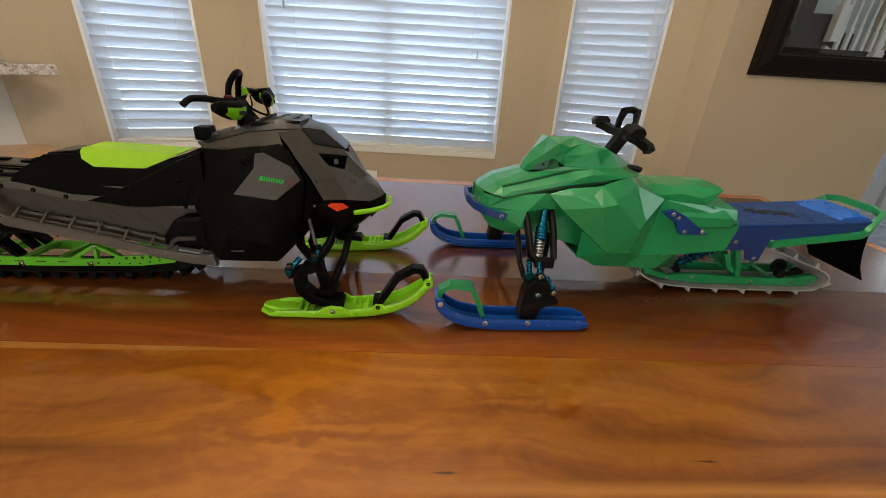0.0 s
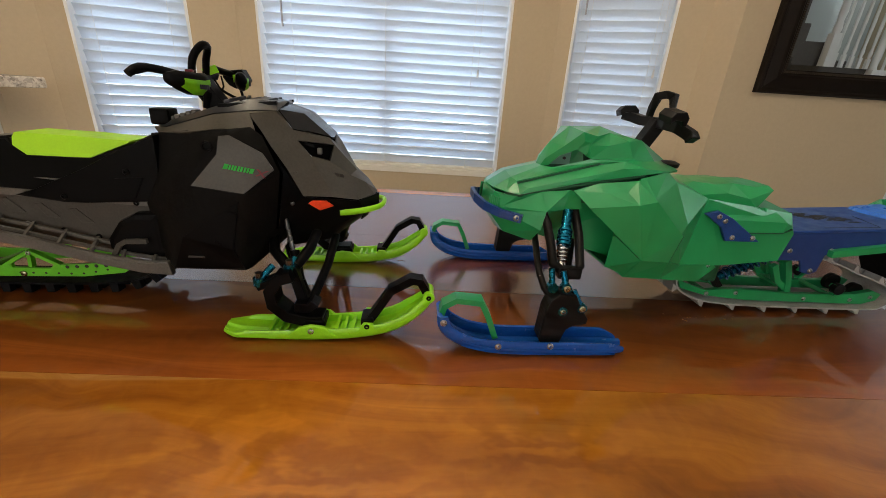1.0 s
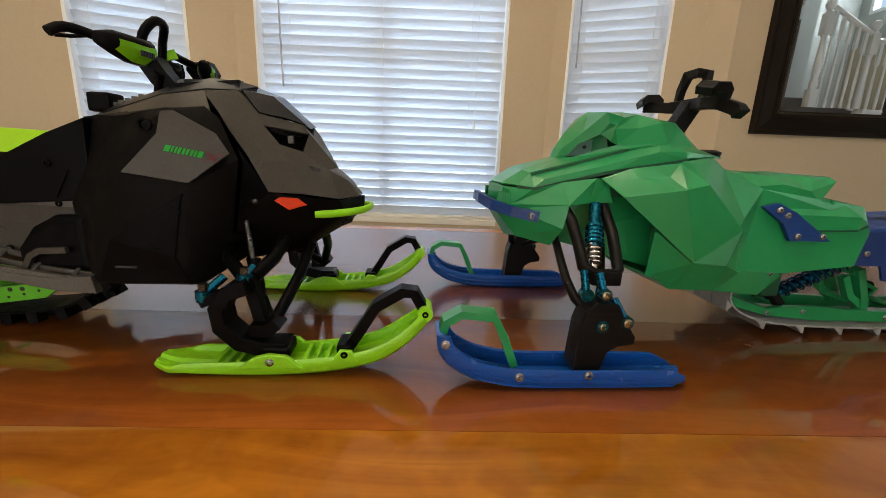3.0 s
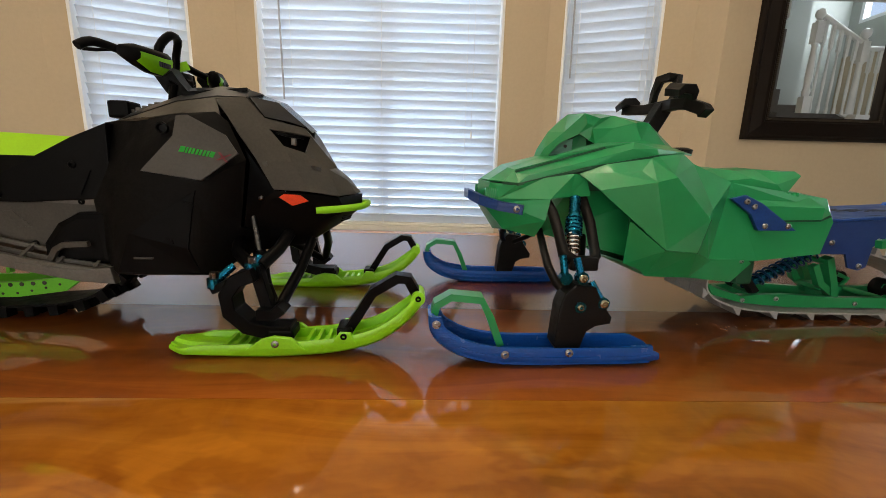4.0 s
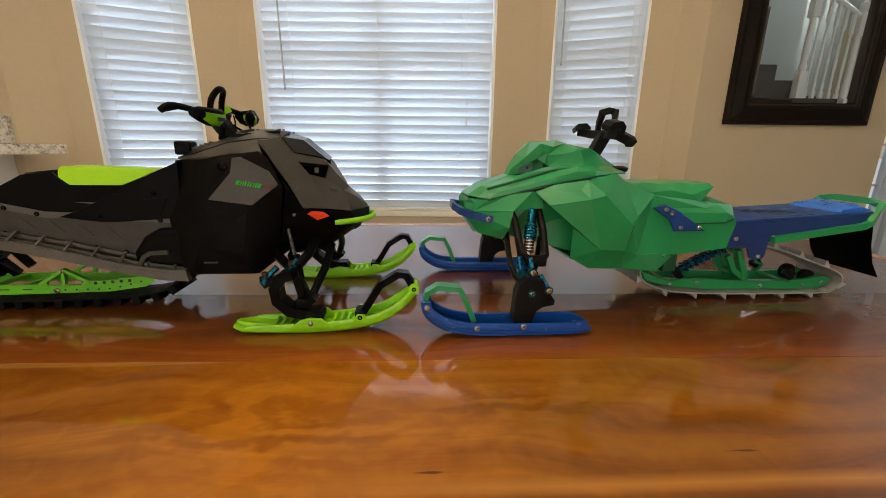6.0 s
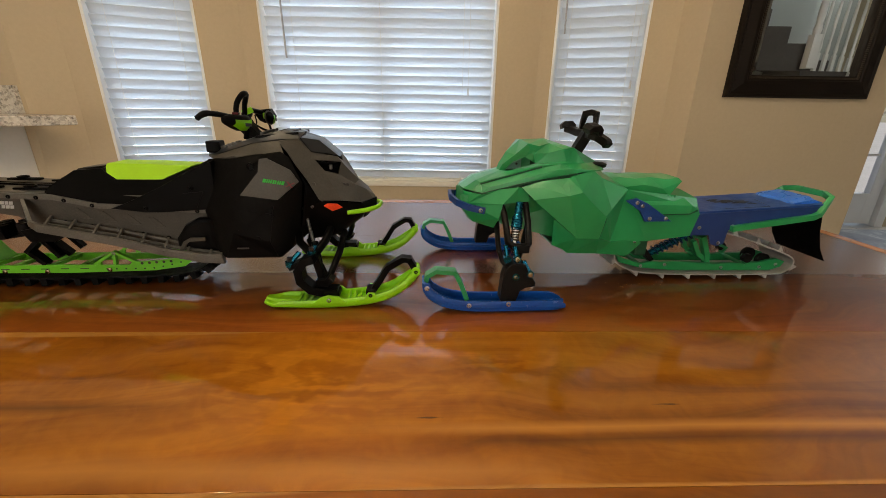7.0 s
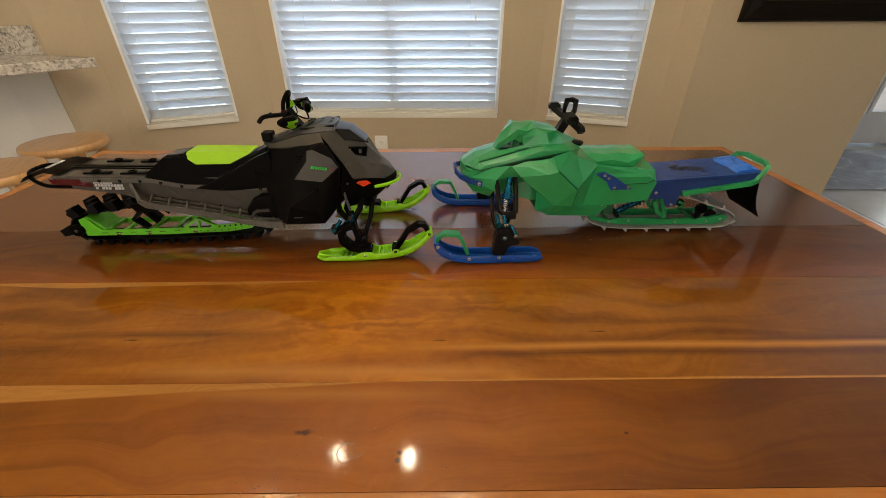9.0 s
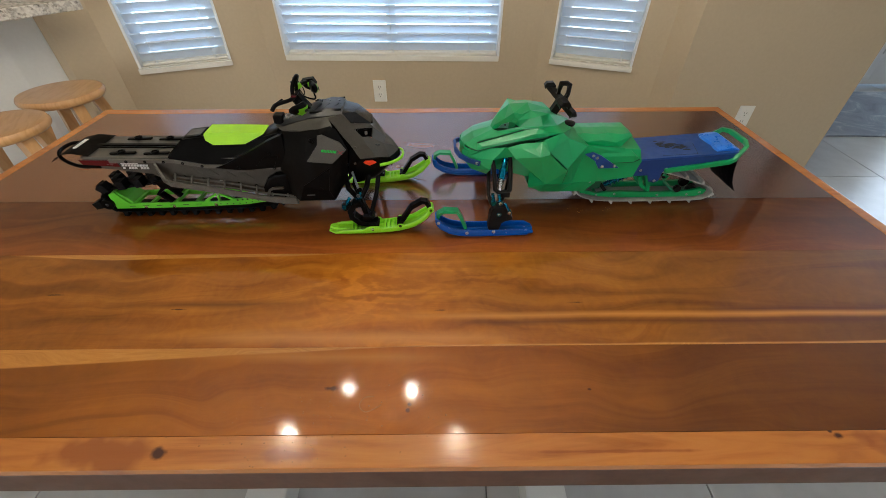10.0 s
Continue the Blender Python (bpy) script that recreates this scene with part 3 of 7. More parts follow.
wall("wall_foyer_front", (1.835, 3.5), (6.3, 3.5), [(1.165, 2.115, 0.0, 2.08), (2.465, 3.865, 0.3, 2.08)])
wall("wall_right", (6.3, 3.5), (6.3, -3.4))
wall("wall_back", (6.3, -3.4), (-4.6, -3.4), [(5.6, 9.2, 0.3, 2.3)])
wall("wall_left", (-4.6, -3.4), (-4.6, 1.74))
wall("wall_stair_right", (6.3, -1.25), (6.3, -3.4), [(0.35, 1.95, 3.2, 4.7)], material=STAIRWALL, low=TOP, top=5.2)
wall("wall_stair_back", (6.299, -3.36), (4.0, -3.36), thick=0.035, material=STAIRWALL, top=5.2)
wall("wall_stair_left", (3.3, -3.4), (3.3, -1.25), material=STAIRWALL, low=TOP + 0.12, top=5.2)
wall("wall_stair_front", (3.3, -1.25), (6.3, -1.25), material=STAIRWALL, low=TOP + 0.12, top=5.2)

bm = bmesh.new()
block(bm, -4.8, 6.5, -1.25, 3.7, TOP, TOP + 0.12)
block(bm, -4.8, 3.3, -3.6, -1.25, TOP, TOP + 0.12)
block(bm, 3.3, 6.5, -3.6, -1.25, 5.2, 5.32)
solid("ceiling", bm, CEILING, kind="structure")
bm = bmesh.new()
block(bm, -4.8, 6.5, -3.6, 3.7, -0.12, -0.006)
floor = solid("floor", bm, GROUT, kind="structure")
bm = bmesh.new()
block(bm, -60, 60, -60, 60, -0.5, -0.32)
solid("ground", bm, plain("pale concrete yard", (0.50, 0.49, 0.46), 0.9, scale=0.6, amount=0.15, fine=30, bump=0.5, distance=0.02), kind="structure")


def skirting(name, p, q):
    m, length = run(p, q)
    bm = bmesh.new()
    block(bm, 0, length, -0.014, -0.001, 0, 0.09, bevel=0.003)
    return solid(name, bm, TRIM, kind="structure", m=m)


skirting("baseboard", (1.085, 1.822), (1.935, 1.822))
skirting("baseboard", LEFT_END, JL)
skirting("baseboard", JL, JR)
skirting("baseboard", JR, RIGHT_END)
skirting("baseboard", (1.95, 3.5), (2.93, 3.5))
skirting("baseboard", (-4.6, -3.4), (-4.6, 1.74))
skirting("baseboard", (6.3, 3.5), (6.3, -3.4))
skirting("baseboard", (6.3, -3.4), (-4.6, -3.4))


def window(number, p, q, x0, x1, deep_sill):
    """A window in its opening: lining, sill, sash with a middle rail, pane."""
    m, length = run(p, q)
    win = thing("window_%d" % number, m, kind="structure")
    b = bmesh.new()
    lip = 0.010
    for a0, a1, z0, z1 in ((x0 - 0.002, x0 + lip, SILL, HEAD), (x1 - lip, x1 + 0.002, SILL, HEAD), (x0 + lip, x1 - lip, HEAD - lip, HEAD)):
        block(b, a0, a1, -0.004, 0.11, z0, z1, bevel=0.0015)
    part("window_lining", b, VINYL, win)
    b = bmesh.new()
    reach, drop, horn = (0.022, 0.025, 0.004) if deep_sill else (0.008, 0.024, -0.0005)
    block(b, x0 - horn, x1 + horn, -reach, 0.0 if deep_sill else 0.11, SILL - drop, SILL - 0.0005 if deep_sill else SILL + 0.003, bevel=0.003)
    if deep_sill:
        block(b, x0 + 0.001, x1 - 0.001, 0.0, 0.11, SILL - 0.02, SILL + 0.002)
    part("window_sill", b, TRIM, win)
    b = bmesh.new()
    y0, y1 = 0.085, 0.112
    zs = (SILL, (SILL + HEAD) / 2, HEAD)
    for a0, a1, z0, z1 in ((x0 + lip, x0 + lip + 0.04, SILL, HEAD), (x1 - lip - 0.04, x1 - lip, SILL, HEAD),
                           (x0 + lip + 0.04, x1 - lip - 0.04, SILL + 0.004, SILL + 0.05), (x0 + lip + 0.04, x1 - lip - 0.04, HEAD - 0.06, HEAD - lip),
                           (x0 + lip + 0.04, x1 - lip - 0.04, zs[1] - 0.02, zs[1] + 0.02)):
        block(b, a0, a1, y0, y1, z0, z1, bevel=0.002)
    if x1 - x0 > 0.8:
        c = (x0 + x1) / 2
        block(b, c - 0.025, c + 0.025, y0 - 0.004, y1, SILL + 0.05, HEAD - 0.06)
    part("window_frame", b, VINYL, win)
    b = bmesh.new()
    block(b, x0 + lip + 0.03, x1 - lip - 0.03, 0.097, 0.100, SILL + 0.03, HEAD - 0.04)
    pane = part("pane", b, GLASS, win)
    pane.visible_shadow = False
    return win


window(1, LEFT_END, JL, 0.093, 0.516, True)
window(2, JL, JR, 0.094, 1.249, False)
window(3, JR, RIGHT_END, 0.070, 0.475, True)


def window_light(p, q, x0, x1, watts):
    m, length = run(p, q)
    c = m @ Vector(((x0 + x1) / 2, 0.30, (SILL + HEAD) / 2 + 0.1))
    t = m @ Vector(((x0 + x1) / 2, -1, (SILL + HEAD) / 2 - 0.1))
    return lamp("window_skylight", "AREA", watts, (0.74, 0.87, 1.0), c, t, (x1 - x0 + 0.1, HEAD - SILL + 0.1))


window_light(LEFT_END, JL, 0.093, 0.516, 11.5)
window_light(JL, JR, 0.094, 1.249, 33)
window_light(JR, RIGHT_END, 0.070, 0.475, 9)


PHASE, PITCH = 0.0376, 0.0433


def blind(p, q, x0, x1, tilt, cords, wand=None, tassels=()):
    """A venetian blind of tilted slats with ladder cords and bottom rail."""
    m, length = run(p, q)
    bl = thing("venetian_blind", m, "white two inch slat blind lowered in the window", "blind", "window blinds")
    half = (x1 - x0) / 2 - 0.014
    cx = (x0 + x1) / 2
    yc = 0.045
    b = bmesh.new()
    k = 5
    w = 0.0250
    rows = []
    for i in range(k):
        s = -1 + 2 * i / (k - 1)
        bow = 0.0022 * (1 - s * s)
        rows.append([(s * w, bow + 0.0013), (s * w, bow - 0.0013)])
    up = [[b.verts.new((sx * half, r[0][0], r[0][1])) for r in rows] for sx in (-1, 1)]
    dn = [[b.verts.new((sx * half, r[1][0], r[1][1])) for r in rows] for sx in (-1, 1)]
    for i in range(k - 1):
        b.faces.new((up[0][i], up[1][i], up[1][i + 1], up[0][i + 1]))
        b.faces.new((dn[0][i + 1], dn[1][i + 1], dn[1][i], dn[0][i]))
    for i in (0, k - 1):
        b.faces.new((up[0][i], dn[0][i], dn[1][i], up[1][i]))
    for e in (0, 1):
        b.faces.new(up[e] + dn[e][::-1])
    first = None
    z = SILL + PHASE
    rnd_ = random.Random(int(x0 * 1000) + int(p[0] * 100))
    while z < HEAD - 0.09:
        if first is None:
            ob = part("slat", b, SLAT, bl, smooth=30)
            first = ob
        else:
            ob = new("slat", first.data)
            ob.parent = bl
        ob.matrix_basis = Matrix.Translation((cx, yc, z)) @ Matrix.Rotation(radians(-tilt + rnd_.uniform(-1.6, 1.6)), 4, "X") @ Matrix.Rotation(radians(rnd_.uniform(-0.12, 0.12)), 4, "Y")
        z += PITCH
    b = bmesh.new()
    block(b, cx - half, cx + half, yc - 0.027, yc + 0.027, SILL + 0.0035, SILL + 0.0150, bevel=0.003)
    part("bottom_rail", b, TRIM, bl)
    b = bmesh.new()
    block(b, cx - half - 0.004, cx + half + 0.004, yc - 0.03, yc + 0.03, HEAD - 0.075, HEAD - 0.024, bevel=0.003)
    part("head_rail", b, VINYL, bl)
    for c in cords:
        b = bmesh.new()
        for yy in (-0.0275, 0.0275):
            sweep(b, [(c, yc + yy, SILL + 0.02), (c + 0.001, yc + yy, 1.3), (c, yc + yy, HEAD - 0.05)], 0.0009, n=4)
        sweep(b, [(c + 0.006, yc - 0.030, SILL + 0.028), (c + 0.006, yc - 0.031, SILL + 0.014)], 0.004, 0.004, n=6)
        part("ladder_cord", b, CORD, bl)
    if wand:
        b = bmesh.new()
        wx, wz = wand
        sweep(b, [(wx, yc - 0.034, wz), (wx - 0.004, yc - 0.036, 1.6), (wx - 0.006, yc - 0.034, HEAD - 0.06)], 0.0042, n=6)
        part("tilt_wand", b, WAND, bl, smooth=40)
    for tx, tz in tassels:
        b = bmesh.new()
        sweep(b, [(tx, yc - 0.034, tz + 0.02), (tx + 0.002, yc - 0.034, HEAD - 0.06)], 0.0009, n=4)
        lathe(b, [(0.001, tz + 0.022), (0.0035, tz + 0.018), (0.0055, tz - 0.012), (0.003, tz - 0.016)], 8, Matrix.Translation((tx, yc - 0.034, 0)))
        part("pull_cord", b, CORD, bl)
    return bl


blind(LEFT_END, JL, 0.093, 0.516, 55, (0.170, 0.44), None, ())
blind(JL, JR, 0.094, 1.249, 57, (0.245, 0.675, 1.085), (0.205, 1.20), ((1.115, 1.05),))
blind(JR, RIGHT_END, 0.070, 0.475, 60, (0.135, 0.412), (0.112, 1.32), ((0.437, 1.09),))


def outlet(p, q, x, z):
    m, length = run(p, q)
    ob = thing("wall_outlet", m @ Matrix.Translation((x, 0, z)), "white duplex outlet with plain plate on the wall", "outlet", "wall outlets")
    b = bmesh.new()
    block(b, -0.036, 0.036, -0.006, -0.0005, -0.06, 0.06, bevel=0.002)
    part("plate", b, PLATE, ob)
    for s in (-1, 1):
        b = bmesh.new()
        lathe(b, [(0.0165, 0.0), (0.0165, 0.0015), (0.015, 0.002)], 20, Matrix.Translation((0, -0.006, s * 0.021)) @ Matrix.Rotation(radians(90), 4, "X"))
        socket = part("socket", b, PLATE, ob, smooth=30)
        b = bmesh.new()
        for dx, h in ((-0.0062, 0.0045), (0.0062, 0.0038)):
            block(b, dx - 0.001, dx + 0.001, -0.0088, -0.0078, s * 0.021 + 0.001 - h + 0.003, s * 0.021 + 0.001 + h + 0.003)
        rod(b, (0, -0.0078, s * 0.021 - 0.008), (0, -0.0088, s * 0.021 - 0.008), 0.0024, 8)
        part("slot", b, DARKSLOT, socket)
    screw(ob, (0, -0.0055, 0), (0, -1, 0), 0.003, PLATE)
    return ob


outlet(JL, JR, 0.590, 0.407)
outlet((1.085, 1.822), (1.935, 1.822), 0.385, 0.395)

# ---- mirror on the wall ----
mir = thing("framed_mirror", Matrix.Translation((1.515, 1.822, 1.51)), "large mirror in a wide black brown beaded wood frame", "mirror")
MW, MH, FW = 0.307, 0.47, 0.088


def frame_ring(profile, w, h):
    """A mitred frame: profile of (inset from the outer edge, y)."""
    b = bmesh.new()
    rings = [[b.verts.new((sx * (w - i), y, sz * (h - i))) for sx, sz in ((-1, -1), (1, -1), (1, 1), (-1, 1))] for i, y in profile]
    k = len(rings)
    for a in range(k):
        r0, r1 = rings[a], rings[(a + 1) % k]
        for j in range(4):
            b.faces.new((r0[j], r0[(j + 1) % 4], r1[(j + 1) % 4], r1[j]))
    return b


part("mirror_frame", frame_ring([(0, -0.002), (0, -0.018), (0.006, -0.026), (0.014, -0.028), (0.020, -0.024), (0.055, -0.036), (0.066, -0.037), (0.071, -0.033), (0.074, -0.033), (FW, -0.026), (FW, -0.002)], MW, MH), MIRRORFRAME, mir)
b = bmesh.new()
step = 0.0075
iw, ih = MW - FW + 0.009, MH - FW + 0.009
for k in range(int(2 * iw / step) + 1):
    for sz in (-1, 1):
        block(b, -iw + k * step - 0.0024, -iw + k * step + 0.0024, -0.0335, -0.029, sz * ih - 0.004, sz * ih + 0.004)
for k in range(int(2 * ih / step) + 1):
    for sx in (-1, 1):
        block(b, sx * iw - 0.004, sx * iw + 0.004, -0.0335, -0.029, -ih + k * step - 0.0024, -ih + k * step + 0.0024)
part("beading", b, BEAD, mir, "ribbed bronze beading")
gw, gh, bv = MW - FW + 0.004, MH - FW + 0.004, 0.024
b = bmesh.new()
o = [b.verts.new((sx * gw, -0.010, sz * gh)) for sx, sz in ((-1, -1), (1, -1), (1, 1), (-1, 1))]
i_ = [b.verts.new((sx * (gw - bv), -0.0125, sz * (gh - bv))) for sx, sz in ((-1, -1), (1, -1), (1, 1), (-1, 1))]
bk = [b.verts.new((sx * gw, -0.006, sz * gh)) for sx, sz in ((-1, -1), (1, -1), (1, 1), (-1, 1))]
b.faces.new(i_)
b.faces.new(bk[::-1])
for j in range(4):
    b.faces.new((o[j], o[(j + 1) % 4], i_[(j + 1) % 4], i_[j]))
    b.faces.new((bk[j], bk[(j + 1) % 4], o[(j + 1) % 4], o[j]))
part("mirror_glass", b, MIRROR, mir)

# ---- kitchen counter and stools ----
counter = thing("kitchen_peninsula", None, "white kitchen peninsula with an overhanging speckled granite top", "counter")


def slab(outline, z0, z1, bevel=0.0):
    b = bmesh.new()
    lo = [b.verts.new((x, y, z0)) for x, y in outline]
    hi = [b.verts.new((x, y, z1)) for x, y in outline]
    k = len(outline)
    fs = [b.faces.new(lo[::-1]), b.faces.new(hi)] + [b.faces.new((lo[j], lo[(j + 1) % k], hi[(j + 1) % k], hi[j])) for j in range(k)]
    if bevel:
        bmesh.ops.recalc_face_normals(b, faces=fs)
        bmesh.ops.bevel(b, geom=list({e for f in fs[:2] for e in f.edges}), offset=bevel, segments=3, profile=0.5, affect="EDGES", clamp_overlap=True)
    return b


part("worktop", slab([(-1.465, 1.625), (-2.30, 0.17), (-3.10, 0.45), (-3.10, 1.738), (-1.775, 1.738)], 0.893, 0.930, 0.005), GRANITE, counter)
part("body", slab([(-1.80, 1.738), (-1.86, 1.60), (-2.50, 0.50), (-3.05, 0.70), (-3.05, 1.738)], 0.0, 0.893), CABINET, counter)
b = bmesh.new()
block(b, -3.05, -1.775, 1.716, 1.739, 0.930, 1.040, bevel=0.002)
part("backsplash", b, GRANITE, counter)


def stool(x, y, turn):
    st = thing("bar_stool", pose(x, y, 0, 0, 0, turn), "round honey wood bar stool with splayed legs beside the table", "stool", "bar stools")
    b = bmesh.new()
    lathe(b, [(0.115, 0.614), (0.137, 0.618), (0.146, 0.627), (0.147, 0.638), (0.141, 0.648), (0.115, 0.650), (0.06, 0.648)], 40)
    part("seat", b, STOOLWOOD, st, smooth=40)
    for k in range(4):
        a = radians(45 + 90 * k)
        b = bmesh.new()
        c, s = math.cos(a), math.sin(a)
        sweep(b, [(c * 0.10, s * 0.10, 0.612), (c * 0.205, s * 0.205, 0.0)], 0.019, 0.019, square=True, up=(-s, c, 0))
        part("leg", b, STOOLWOOD, st)
    for k in range(4):
        z = 0.22 if k % 2 else 0.30
        r = 0.10 + 0.105 * (0.612 - z) / 0.612
        a0, a1 = radians(45 + 90 * k), radians(135 + 90 * k)
        b = bmesh.new()
        rod(b, (math.cos(a0) * r, math.sin(a0) * r, z), (math.cos(a1) * r, math.sin(a1) * r, z), 0.011, 10)
        part("rung", b, STOOLWOOD, st, smooth=40)
    return st


stool(-1.550, 1.405, 12)
stool(-1.520, 1.075, 30)

# ---- foyer: door, added window, rug ----
door = thing("door_1", Matrix.Translation((3.005, 3.5, 0)), "white panelled entry door with a narrow divided glass pane", kind="structure")
b = bmesh.new()
for a0, a1, z0, z1 in ((0.02, 0.635, 0.02, 2.05), (0.815, 0.92, 0.02, 2.05), (0.635, 0.815, 0.02, 0.30), (0.635, 0.815, 1.90, 2.05)):
    block(b, a0, a1, 0.02, 0.065, z0, z1, bevel=0.003)
for a0, a1, z0, z1 in ((0.605, 0.845, 0.27, 0.30), (0.605, 0.635, 0.30, 1.93), (0.815, 0.845, 0.30, 1.93)):
    block(b, a0, a1, 0.008, 0.02, z0, z1, bevel=0.002)
part("door_leaf", b, FIXTURE, door)
b = bmesh.new()
block(b, 0.635, 0.815, 0.04, 0.045, 0.30, 1.90)
part("pane", b, GLASS, door).visible_shadow = False
b = bmesh.new()
for a0, a1, z0, z1 in ((-0.06, 0.018, 0.0, 2.085), (0.932, 1.01, 0.0, 2.085), (-0.06, 1.01, 2.085, 2.16)):
    block(b, a0, a1, -0.018, 0.12, z0, z1, bevel=0.003)
part("door_frame", b, FIXTURE, door)
b = bmesh.new()
for z in (0.635, 0.98, 1.33, 1.68):
    block(b, 0.636, 0.814, 0.036, 0.049, z - 0.01, z + 0.01)
part("glazing_bar", b, FIXTURE, door)
b = bmesh.new()
lathe(b, [(0.012, 0), (0.012, 0.03), (0.026, 0.045), (0.028, 0.06), (0.015, 0.07)], 16, Matrix.Translation((0.10, 0.02, 0.95)) @ Matrix.Rotation(radians(90), 4, "X"))
part("door_handle", b, BRASS, door, smooth=40)
# unseen wide window, added with its lamp to brighten the foyer floor
win = thing("window_4", Matrix.Translation((4.3, 3.5, 0)), kind="structure")
b = bmesh.new()
for a0, a1, z0, z1 in ((0.0, 0.05, 0.3, 2.08), (1.35, 1.4, 0.3, 2.08), (0.05, 1.35, 0.3, 0.36), (0.05, 1.35, 2.0, 2.08)):
    block(b, a0, a1, 0.0, 0.10, z0, z1, bevel=0.003)
part("window_frame", b, FIXTURE, win)
b = bmesh.new()
block(b, 0.05, 1.35, 0.05, 0.055, 0.36, 2.0)
part("pane", b, GLASS, win).visible_shadow = False
lamp("foyer_fill", "AREA", 36, (0.78, 0.89, 1.0), (5.0, 3.72, 1.3), (3.4, 2.0, 0.3), (1.3, 1.7))
b = bmesh.new()
block(b, 2.42, 4.6, 2.48, 3.36, 0.0, 0.012, bevel=0.004)
solid("door_rug", b, RUG, "worn blue grey patterned rug on the tiled foyer floor", "rug")

# unseen window added in the back wall; its warm lamp fills the room
win = thing("window_5", Matrix.Translation((0.7, -3.4, 0)) @ Matrix.Rotation(math.pi, 4, "Z"), kind="structure")
b = bmesh.new()
for a0, a1, z0, z1 in ((0.0, 0.06, 0.3, 2.3), (3.54, 3.6, 0.3, 2.3), (0.06, 3.54, 0.3, 0.36), (0.06, 3.54, 2.24, 2.3), (1.17, 1.23, 0.36, 2.24), (2.37, 2.43, 0.36, 2.24)):
    block(b, a0, a1, 0.0, 0.10, z0, z1, bevel=0.003)
part("window_frame", b, VINYL, win)
for a0, a1 in ((0.06, 1.17), (1.23, 2.37), (2.43, 3.54)):
    b = bmesh.new()
    block(b, a0, a1, 0.05, 0.055, 0.36, 2.24)
    part("pane", b, GLASS, win).visible_shadow = False
lamp("back_fill", "AREA", 23, (1.0, 0.92, 0.80), (-1.1, -3.62, 1.3), (-1.0, 0, 0.9), (3.5, 1.9))

# unseen high window, added with its lamp to brighten the mirrored stairs
win = thing("window_6", Matrix.Translation((6.3, -1.6, 0)) @ Matrix.Rotation(-math.pi / 2, 4, "Z"), kind="structure")
b = bmesh.new()
for a0, a1, z0, z1 in ((0.0, 0.05, 3.2, 4.7), (1.55, 1.6, 3.2, 4.7), (0.05, 1.55, 3.2, 3.25), (0.05, 1.55, 4.65, 4.7)):
    block(b, a0, a1, 0.0, 0.10, z0, z1, bevel=0.003)
part("window_frame", b, VINYL, win)
b = bmesh.new()
block(b, 0.05, 1.55, 0.05, 0.055, 3.25, 4.65)
part("pane", b, GLASS, win).visible_shadow = False
lamp("stair_fill", "AREA", 62, (0.82, 0.92, 1.0), (6.5, -2.4, 3.95), (4.6, -2.7, 2.2), (1.5, 1.4))

# ---- stairs and balustrade across the hall, seen in the mirror ----
wall("wall_stairwell", (4.93, -2.46), (2.2, -2.46), thick=0.12, material=STAIRWALL)
wall("wall_stairwell_upper", (4.93, -2.46), (3.31, -2.46), thick=0.12, material=STAIRWALL, low=TOP, top=5.2)
stairs = thing("staircase", Matrix.Translation((0, 0, 0)), "carpeted staircase with white painted balusters", "stairs")
for k in range(3, 15):
    x1, z1 = 4.20 + (10 - k) * 0.27, 0.172 * k
    b = bmesh.new()
    block(b, x1 - 0.29, x1, -2.45, -1.47, max(0, z1 - 0.9), z1, bevel=0.014)
    part("step", b, CARPET, stairs)


def baluster(b, x, y, z0, z1):
    h = z1 - z0
    block(b, x - 0.017, x + 0.017, y - 0.017, y + 0.017, z0, z0 + 0.2 * h)
    lathe(b, [(0.013, z0 + 0.2 * h), (0.019, z0 + 0.25 * h), (0.012, z0 + 0.3 * h), (0.017, z0 + 0.5 * h), (0.010, z0 + 0.78 * h), (0.016, z0 + 0.8 * h)], 10, Matrix.Translation((x, y, 0)))
    block(b, x - 0.016, x + 0.016, y - 0.016, y + 0.016, z0 + 0.8 * h, z1)


def newel(x, y, z0, z1):
    b = bmesh.new()
    block(b, x - 0.045, x + 0.045, y - 0.045, y + 0.045, z0, z0 + 0.35, bevel=0.004)
    lathe(b, [(0.034, z0 + 0.35), (0.042, z0 + 0.40), (0.03, z0 + 0.46), (0.038, z0 + 0.55), (0.026, z1 - 0.34), (0.036, z1 - 0.31)], 16, Matrix.Translation((x, y, 0)))
    block(b, x - 0.042, x + 0.042, y - 0.042, y + 0.042, z1 - 0.31, z1 - 0.09, bevel=0.004)
    lathe(b, [(0.03, z1 - 0.09), (0.036, z1 - 0.075), (0.022, z1 - 0.06), (0.045, z1 - 0.03), (0.05, z1), (0.040, z1 + 0.035), (0.012, z1 + 0.05)], 18, Matrix.Translation((x, y, 0)))
    return part("newel_post", b, WHITEWOOD, stairs, smooth=40)


RY = -1.40
newel(4.72, RY, 1.05, 2.49)
newel(4.165, RY, 1.45, 2.68)
for k in range(5):
    x = 4.25 + 0.095 * k
    b = bmesh.new()
    baluster(b, x, RY, 1.36, 2.66 - (x - 4.165) * 0.54)
    part("baluster", b, WHITEWOOD, stairs, smooth=40)
for k in range(14):
    x = 4.83 + 0.10 * k
    b = bmesh.new()
    baluster(b, x, RY, 1.15, 2.31)
    part("baluster", b, WHITEWOOD, stairs, smooth=40)
